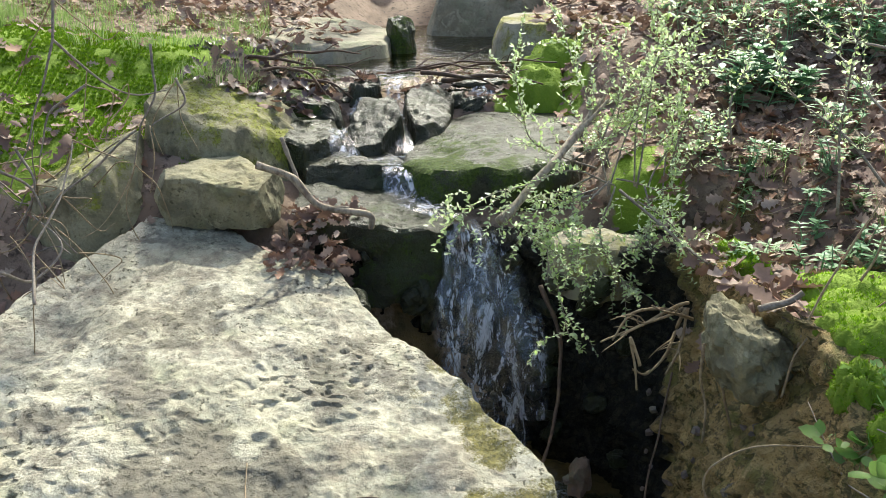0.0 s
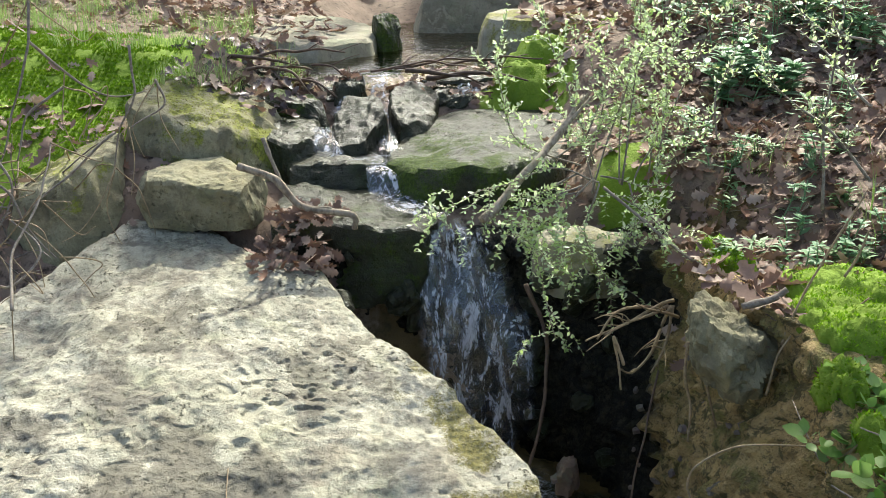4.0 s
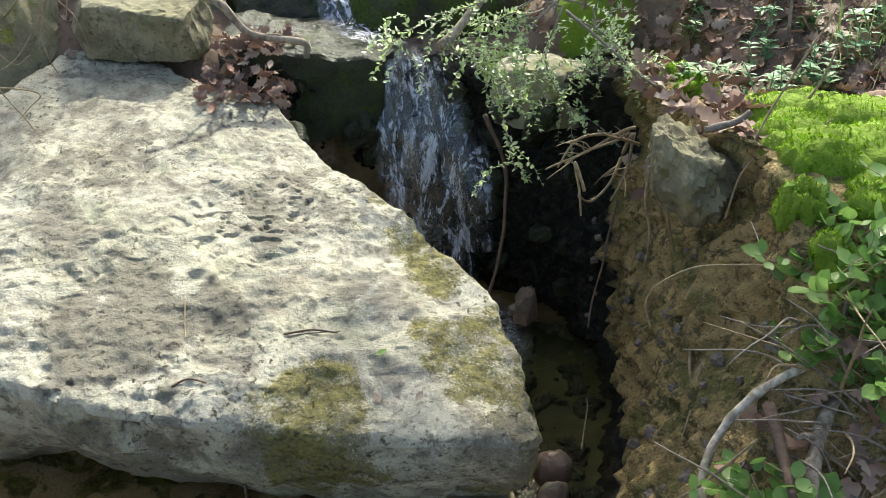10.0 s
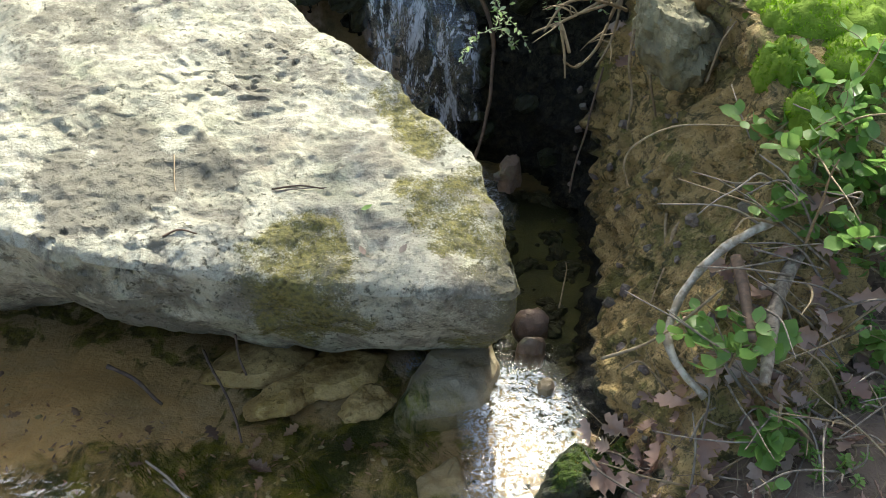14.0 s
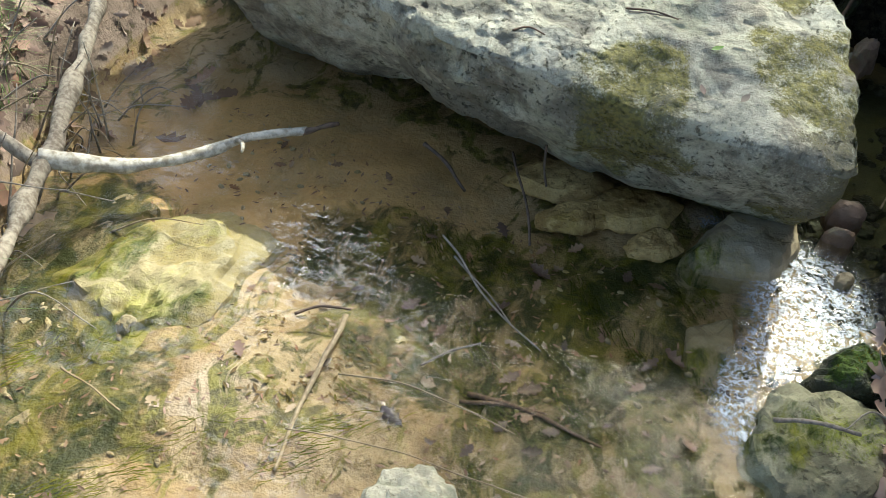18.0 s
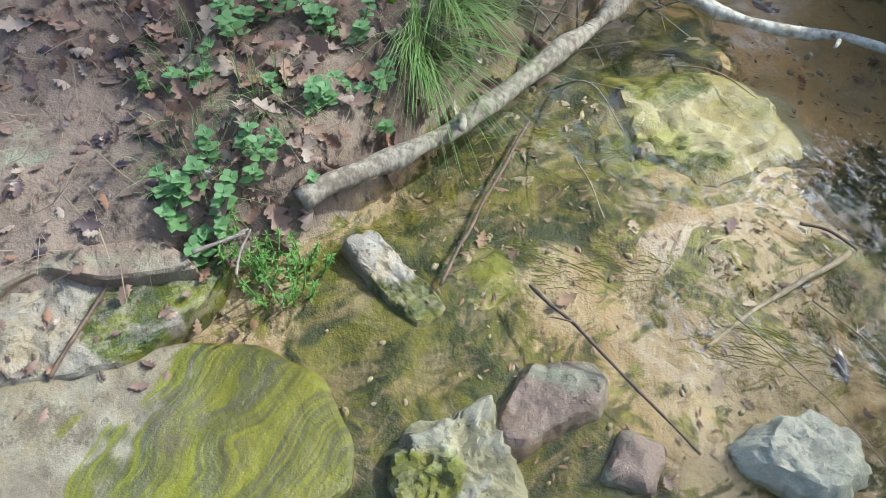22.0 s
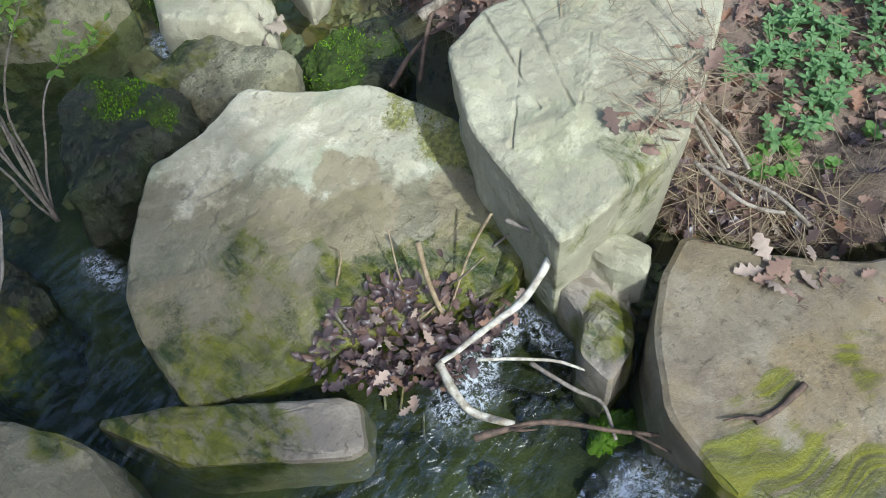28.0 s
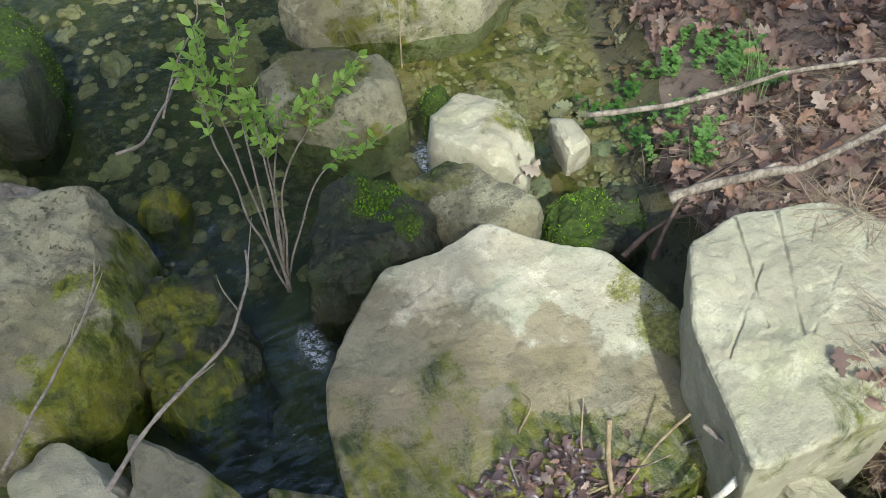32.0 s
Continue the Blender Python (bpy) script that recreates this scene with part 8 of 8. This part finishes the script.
stick("root", [(0.73, 2.30, 0.95), (0.73, 2.30, 0.84), (0.75, 2.30, 0.74), (0.75, 2.30, 0.64)], 0.005, 0.003, ROOT, "thin root hanging over the clay", "root", seed=113)
stick("root", [(0.55, 2.30, 0.88), (0.52, 2.30, 0.97), (0.55, 2.30, 0.81)], 0.005, 0.003, ROOT, "thin root hanging over the clay", "root", seed=114)
stick("root", [(0.99, 2.30, 0.95), (0.97, 2.30, 0.84), (0.95, 2.30, 0.77)], 0.005, 0.003, ROOT, "thin root hanging over the clay", "root", seed=115)
stick("root", [(0.79, 2.30, 0.84), (0.83, 2.30, 0.68)], 0.005, 0.003, ROOT, "thin root hanging over the clay", "root", seed=116)
stick("root", [(0.87, 2.22, 0.53), (0.86, 2.15, 0.48), (0.84, 2.07, 0.44), (0.84, 2.00, 0.38)], 0.008, 0.004, ROOT, "pale root on the clay face", "root", seed=117)
stick("root", [(0.93, 2.10, 0.51), (0.87, 2.05, 0.47), (0.84, 2.00, 0.44), (0.82, 1.95, 0.38)], 0.009, 0.004, ROOT, "pale forked root on the clay face", "root", seed=118, forks=1)
stick("vine", [(0.67, 1.95, 0.66), (0.65, 1.94, 0.73), (0.67, 1.92, 0.80), (0.76, 1.91, 0.86), (0.91, 1.90, 0.86)], 0.003, 0.002, TWIG_TAN, "long thin vine looping from the bank", "vine", seed=119)
stick("stick", [(0.93, 1.66, 0.74), (0.82, 1.63, 0.69), (0.74, 1.60, 0.60), (0.69, 1.54, 0.53), (0.69, 1.47, 0.49), (0.75, 1.40, 0.43)], 0.012, 0.009, BARK_BLEACH, "curved pale branch leaning on the bank", "stick", seed=120)
stick("stick", [(1.00, 1.62, 0.67), (0.92, 1.51, 0.64), (0.87, 1.41, 0.61), (0.82, 1.30, 0.58)], 0.017, 0.014, BARK_PALE, "mossy grey stem beside the leaning branch", "stick", seed=121, forks=1)
stick("stick", [(0.84, 1.60, 0.68), (0.83, 1.48, 0.65), (0.80, 1.35, 0.65)], 0.014, 0.01, BARK_BROWN, "grey-brown stem on the bank", "stick", seed=122)
stick("stick", [(0.53, 1.50, 0.47), (0.66, 1.50, 0.53), (0.78, 1.50, 0.67)], 0.004, 0.003, TWIG_TAN, "straight tan twig over the bank", "stick", seed=123)
stick("stick", [(0.59, 2.21, 0.04), (0.65, 2.40, 0.04), (0.66, 2.46, 0.04)], 0.003, 0.002, TWIG_TAN, "bent tan twig at the water", "stick", seed=124)
stick("stick", [(0.31, 1.22, 0.14), (0.41, 1.25, 0.14), (0.50, 1.25, 0.14)], 0.006, 0.005, TWIG_GREY, "dead twig on the outlet bank", "stick", seed=125)
stick("stick", [(0.99, 2.20, 1.01), (1.07, 2.20, 1.04), (1.16, 2.20, 1.12)], 0.004, 0.0025, TWIG_TAN, "pale dry twig lying on the moss", "stick", seed=126)
stick("stick", [(1.16, 2.35, 1.12), (1.19, 2.35, 1.18), (1.21, 2.35, 1.25)], 0.004, 0.0025, TWIG_TAN, "pale dry twig lying on the moss", "stick", seed=127)
stick("stick", [(0.97, 2.25, 0.96), (1.00, 2.25, 1.06), (1.07, 2.25, 1.25), (1.14, 2.25, 1.39)], 0.004, 0.0025, TWIG_TAN, "pale dry twig lying on the moss", "stick", seed=128)
stick("stick", [(0.92, 2.20, 0.84), (0.94, 2.20, 0.95), (0.97, 2.20, 1.01)], 0.004, 0.0025, TWIG_TAN, "pale dry twig lying on the moss", "stick", seed=129)
# ---- sticks in the pool ----
stick("stick", [(-0.76, 1.27, 0.01), (-0.75, 1.10, 0.01), (-0.75, 0.95, -0.00), (-0.73, 0.79, -0.01)], 0.0079, 0.0050, TWIG_TAN, "flat pale waterlogged stick on the pool bed", "stick", seed=130)
stick("stick", [(-0.75, 0.89, 0.02), (-0.53, 0.91, 0.03), (-0.31, 0.90, 0.04), (-0.05, 0.88, 0.05)], 0.0022, 0.0014, TWIG_TAN, "long straw-coloured twig across the shallows", "stick", seed=131)
stick("stick", [(-0.70, 1.08, 0.02), (-0.54, 1.10, 0.03), (-0.39, 1.08, 0.04), (-0.24, 1.04, 0.05)], 0.0025, 0.0018, TWIG_TAN, "kinked tan twig in the shallows", "stick", seed=132)
stick("stick", [(-0.61, 1.63, 0.03), (-0.46, 1.48, 0.02), (-0.35, 1.40, 0.01), (-0.25, 1.34, 0.00)], 0.0036, 0.0022, TWIG_GREY, "thin grey twig in the pool", "stick", seed=133)
stick("stick", [(-0.52, 1.18, 0.01), (-0.47, 1.25, 0.01), (-0.40, 1.30, 0.01)], 0.0029, 0.0022, TWIG_GREY, "small forked twig in the pool", "stick", seed=134)
stick("stick", [(-0.80, 2.00, 0.03), (-0.70, 1.95, 0.01), (-0.62, 1.87, 0.00)], 0.0072, 0.0050, BARK_BROWN, "dark soaked stick under the boulder", "stick", seed=135)
stick("stick", [(-0.42, 2.03, 0.12), (-0.41, 2.00, 0.06), (-0.39, 1.98, 0.00)], 0.0043, 0.0036, BARK_BROWN, "dark twig standing under the boulder", "stick", seed=136)
stick("stick", [(-0.52, 2.02, 0.06), (-0.42, 1.84, 0.03), (-0.37, 1.71, 0.00)], 0.0043, 0.0036, BARK_BROWN, "dark twig under the boulder edge", "stick", seed=137)
stick("stick", [(-0.39, 1.16, -0.02), (-0.24, 1.16, -0.02), (-0.07, 1.13, -0.02), (0.08, 1.07, -0.02)], 0.0072, 0.0043, BARK_BROWN, "sunken dark stick on the pool bed", "stick", seed=138)
stick("stick", [(-0.88, 1.22, 0.02), (-0.83, 1.26, 0.02), (-0.75, 1.28, 0.02)], 0.0043, 0.0036, BARK_BROWN, "short stick across the shallows", "stick", seed=139)
stick("stick", [(-1.06, 0.52, 0.03), (-0.99, 0.52, 0.05), (-0.92, 0.53, 0.06), (-0.83, 0.53, 0.08), (-0.75, 0.55, 0.06), (-0.64, 0.57, 0.05), (-0.53, 0.59, 0.03)], 0.0047, 0.0029, BARK_BROWN, "dark reddish stick across the shallows", "stick", seed=140, forks=1)
stick("stick", [(-1.51, 0.83, 0.01), (-1.38, 0.64, 0.01), (-1.28, 0.50, 0.01), (-1.17, 0.35, 0.01)], 0.0050, 0.0043, BARK_BROWN, "dark soaked twig under the log", "stick", seed=141)
stick("stick", [(-1.35, 0.87, 0.01), (-1.25, 0.84, 0.01), (-1.14, 0.80, 0.01)], 0.0029, 0.0022, TWIG_TAN, "greenish twig standing in the pool", "stick", seed=142)
stick("stick", [(-0.40, 1.13, -0.02), (-0.29, 1.16, -0.02), (-0.15, 1.17, -0.02)], 0.0058, 0.0043, BARK_BROWN, "sunken grey stick by the far side of the pool", "stick", seed=143)
stick("stick", [(-0.56, 1.58, 0.01), (-0.45, 1.49, 0.01), (-0.35, 1.40, 0.01)], 0.0036, 0.0022, TWIG_GREY, "twig fork on the pool rim", "stick", seed=144)
stick("stick", [(-1.44, -0.13, 0.14), (-1.44, -0.07, 0.14), (-1.44, -0.01, 0.14)], 0.0050, 0.0036, TWIG_GREY, "broken grey twig on the bank below the log", "stick", seed=145)
stick("stick", [(-1.47, -0.22, 0.10), (-1.47, -0.12, 0.10), (-1.47, 0.01, 0.10)], 0.0043, 0.0029, TWIG_GREY, "grey dead twig lying in the leaves", "stick", seed=146)
stick("stick", [(-1.37, -0.07, 0.10), (-1.43, -0.03, 0.10), (-1.47, 0.01, 0.10)], 0.0036, 0.0029, TWIG_GREY, "dead twig above the stones", "stick", seed=147)
# ---- sticks of the slabs and the bank ----
stick("stick", [(-1.57, -0.95, 0.17), (-1.59, -0.89, 0.17), (-1.64, -0.87, 0.17), (-1.75, -0.85, 0.17)], 0.012, 0.01, TWIG_TAN, "pale curved stick on bare soil", "stick", seed=148)
stick("stick", lying([(-1.37, -0.50), (-1.42, -0.42), (-1.49, -0.34), (-1.51, -0.28)]), 0.006, 0.004, BARK_BROWN, "dark wet stick beside the slab", "stick", seed=149)
stick("stick", lying([(-1.00, -0.83), (-0.93, -0.84), (-0.87, -0.86)]), 0.008, 0.006, BARK_BROWN, "short dark stick on the wet slab", "stick", seed=150, forks=1)
stick("stick", lying([(-1.53, -0.61), (-1.47, -0.59), (-1.40, -0.57)]), 0.005, 0.004, BARK_BROWN, "soaked twig on the slab", "stick", seed=151)
stick("stick", [(-0.84, -0.39, -0.02), (-0.86, -0.29, -0.02), (-0.90, -0.19, -0.02)], 0.01, 0.008, BARK_BROWN, "sunken dark stick at the slab edge", "stick", seed=152)
stick("wood_strip", [(-1.43, -1.43, 0.08), (-1.38, -1.34, 0.08), (-1.32, -1.24, 0.08)], 0.0074, 0.0043, BARK_PALE, "weathered strip of wood beside the cream boulder", "driftwood", seed=153)
stick("wood_strip", [(-1.43, -1.38, 0.09), (-1.39, -1.28, 0.09), (-1.34, -1.20, 0.09)], 0.0068, 0.0043, BARK_PALE, "weathered strip of wood beside the cream boulder", "driftwood", seed=154)
stick("wood_strip", [(-1.38, -1.39, 0.10), (-1.32, -1.28, 0.10), (-1.27, -1.17, 0.10)], 0.0062, 0.0043, BARK_PALE, "weathered strip of wood beside the cream boulder", "driftwood", seed=155)
stick("wood_strip", [(-1.25, -1.29, 0.12), (-1.23, -1.16, 0.12), (-1.26, -1.07, 0.12)], 0.0056, 0.0043, BARK_PALE, "weathered strip of wood beside the cream boulder", "driftwood", seed=156)
stick("wood_strip", [(-1.26, -1.26, 0.13), (-1.28, -1.12, 0.13), (-1.26, -1.01, 0.13)], 0.0050, 0.0043, BARK_PALE, "weathered strip of wood beside the cream boulder", "driftwood", seed=157)
stick("stick", [(-0.95, -1.41, 0.06), (-0.86, -1.40, 0.02), (-0.80, -1.41, -0.03), (-0.74, -1.43, -0.07), (-0.65, -1.46, -0.12), (-0.60, -1.49, -0.16)], 0.011, 0.007, BARK_BLEACH, "bleached branch jammed between the slabs", "stick", seed=158)
stick("stick", [(-0.60, -1.49, -0.16), (-0.57, -1.41, -0.17), (-0.57, -1.35, -0.19), (-0.61, -1.27, -0.20)], 0.012, 0.008, BARK_BLEACH, "bleached forked stick in the water", "stick", seed=159)
stick("stick", [(-0.66, -1.42, -0.14), (-0.76, -1.30, -0.14), (-0.79, -1.24, -0.14), (-0.81, -1.18, -0.14)], 0.0043, 0.0031, BARK_BLEACH, "thin white twig over the water", "stick", seed=160)
stick("stick", [(-0.74, -1.33, -0.16), (-0.75, -1.22, -0.16), (-0.77, -1.14, -0.16), (-0.72, -1.07, -0.16)], 0.006, 0.004, TWIG_GREY, "grey twig over the moss", "stick", seed=161)
stick("stick", [(-0.51, -1.30, -0.13), (-0.57, -1.26, -0.13), (-0.64, -1.20, -0.13), (-0.71, -1.10, -0.13), (-0.79, -0.98, -0.13)], 0.0085, 0.005, BARK_BROWN, "red-brown wet stick caught by the slab", "stick", seed=162, forks=2)
stick("stick", [(-0.72, -1.65, 0.05), (-0.71, -1.62, -0.06), (-0.70, -1.57, -0.17)], 0.008, 0.006, TWIG_TAN, "broken reed stem standing in the drift", "stick", seed=163)
stick("stick", [(-0.89, -1.58, 0.05), (-0.82, -1.59, -0.06), (-0.72, -1.57, -0.17)], 0.004, 0.003, TWIG_TAN, "thin dry stem standing in the drift", "stick", seed=164)
stick("stick", [(-0.89, -1.54, 0.06), (-0.91, -1.47, 0.06), (-0.95, -1.41, 0.06)], 0.006, 0.005, TWIG_GREY, "dead twig fork against the boulder point", "stick", seed=167)
stick("stick", [(-1.17, -1.38, 0.14), (-1.25, -1.38, 0.14), (-1.34, -1.45, 0.14), (-1.44, -1.48, 0.14)], 0.005, 0.003, TWIG_GREY, "dead twig on the cream boulder", "stick", seed=168, forks=1)
# ---- downstream sticks ----
stick("stick", [(0.57, -2.27, -0.05), (0.46, -2.38, -0.01), (0.34, -2.50, 0.02), (0.25, -2.60, 0.06), (0.21, -2.68, 0.10)], 0.005, 0.003, TWIG_GREY, "long bare grey twig over the rocks", "stick", seed=170, forks=3)
stick("stick", [(0.37, -2.13, -0.10), (0.26, -2.20, -0.06), (0.17, -2.24, -0.03), (0.06, -2.27, 0.01), (-0.04, -2.31, 0.05), (-0.12, -2.42, 0.08), (-0.15, -2.49, 0.12)], 0.007, 0.003, TWIG_GREY, "forked bare twig over the channel", "stick", seed=171, forks=4)
stick("stick", [(-1.32, -2.22, -0.05), (-1.42, -2.17, 0.00), (-1.51, -2.10, 0.05), (-1.63, -2.03, 0.10), (-1.86, -2.01, 0.15)], 0.016, 0.01, BARK_PALE, "grey fallen branch on the leaf litter", "stick", seed=172, forks=1)
stick("stick", [(-1.35, -2.69, -0.10), (-1.55, -2.55, -0.04), (-1.73, -2.46, 0.01), (-1.88, -2.39, 0.07), (-2.11, -2.26, 0.12)], 0.01, 0.007, BARK_PALE, "thin fallen branch on the leaf litter", "stick", seed=173, forks=1)
stick("stick", [(-1.13, -2.16, -0.14), (-1.23, -2.18, -0.11), (-1.33, -2.18, -0.08)], 0.009, 0.006, BARK_BROWN, "dark dead branch leaning on the rock", "stick", seed=174, forks=1)
stick("stick", [(-1.20, -2.12, -0.15), (-1.27, -2.16, -0.08), (-1.39, -2.20, -0.02), (-1.56, -2.18, 0.05)], 0.008, 0.005, BARK_BROWN, "dark twig at the foot of the leaf bank", "stick", seed=175, forks=1)
stick("stick", [(0.08, -3.59, -0.33), (-0.03, -3.60, -0.33), (-0.15, -3.76, -0.33), (-0.25, -3.90, -0.33)], 0.007, 0.005, TWIG_GREY, "drowned pale twig in the stream", "stick", seed=176)
stick("stick", [(-0.13, -3.65, -0.30), (-0.24, -3.81, -0.22), (-0.38, -3.93, -0.13), (-0.41, -3.94, -0.05)], 0.005, 0.003, TWIG_GREY, "bare upright twig by the far water", "stick", seed=177)
stick("stick", [(-0.98, -3.35, -0.20), (-1.01, -3.41, -0.10), (-1.04, -3.47, 0.00)], 0.003, 0.002, TWIG_TAN, "dry stem beside the stone", "stick", seed=178)
# ---- small things on the huge boulder ----
stick("twig", lying([(-0.27, 2.08), (-0.2, 2.1), (-0.13, 2.08)]), 0.003, 0.002, BARK_BROWN, "short dark twig lying on the pale boulder", "twig", seed=201)
stick("twig", lying([(-0.26, 2.07), (-0.19, 2.085), (-0.12, 2.095)]), 0.0025, 0.0015, TWIG_GREY, "short grey twig lying on the pale boulder", "twig", seed=202)
stick("twig", lying([(-0.54, 1.92), (-0.5, 1.94), (-0.45, 1.92)]), 0.003, 0.002, BARK_BROWN, "bent dark twig at the boulder's edge", "twig", seed=203)
stick("twig", lying([(-0.55, 2.2), (-0.54, 2.12), (-0.53, 2.08)]), 0.002, 0.0015, TWIG_TAN, "dry straw on the pale boulder", "twig", seed=204)
for x, y, a, mat, lab in ((-0.03, 2.0, 0.4, GREEN_BRIGHT, "fresh green leaf fallen on the boulder"), (-0.02, 1.86, 2.0, LITTER, "brown leaf scrap on the boulder's moss"), (0.07, 1.85, 1.0, LITTER_PALE, "pale dry leaf scrap on the boulder")):
    m = frame_mats([(x, y, drop(x, y)[0].z + 0.008)], [(math.cos(a), math.sin(a), 0.2)], [(0.2, 0.0, 1.0)], np.array([0.035]))
    tagged(part("leaf", stamped(leaf_shape(OVAL, 0.2, 0.4), m), mat), lab, "leaf")
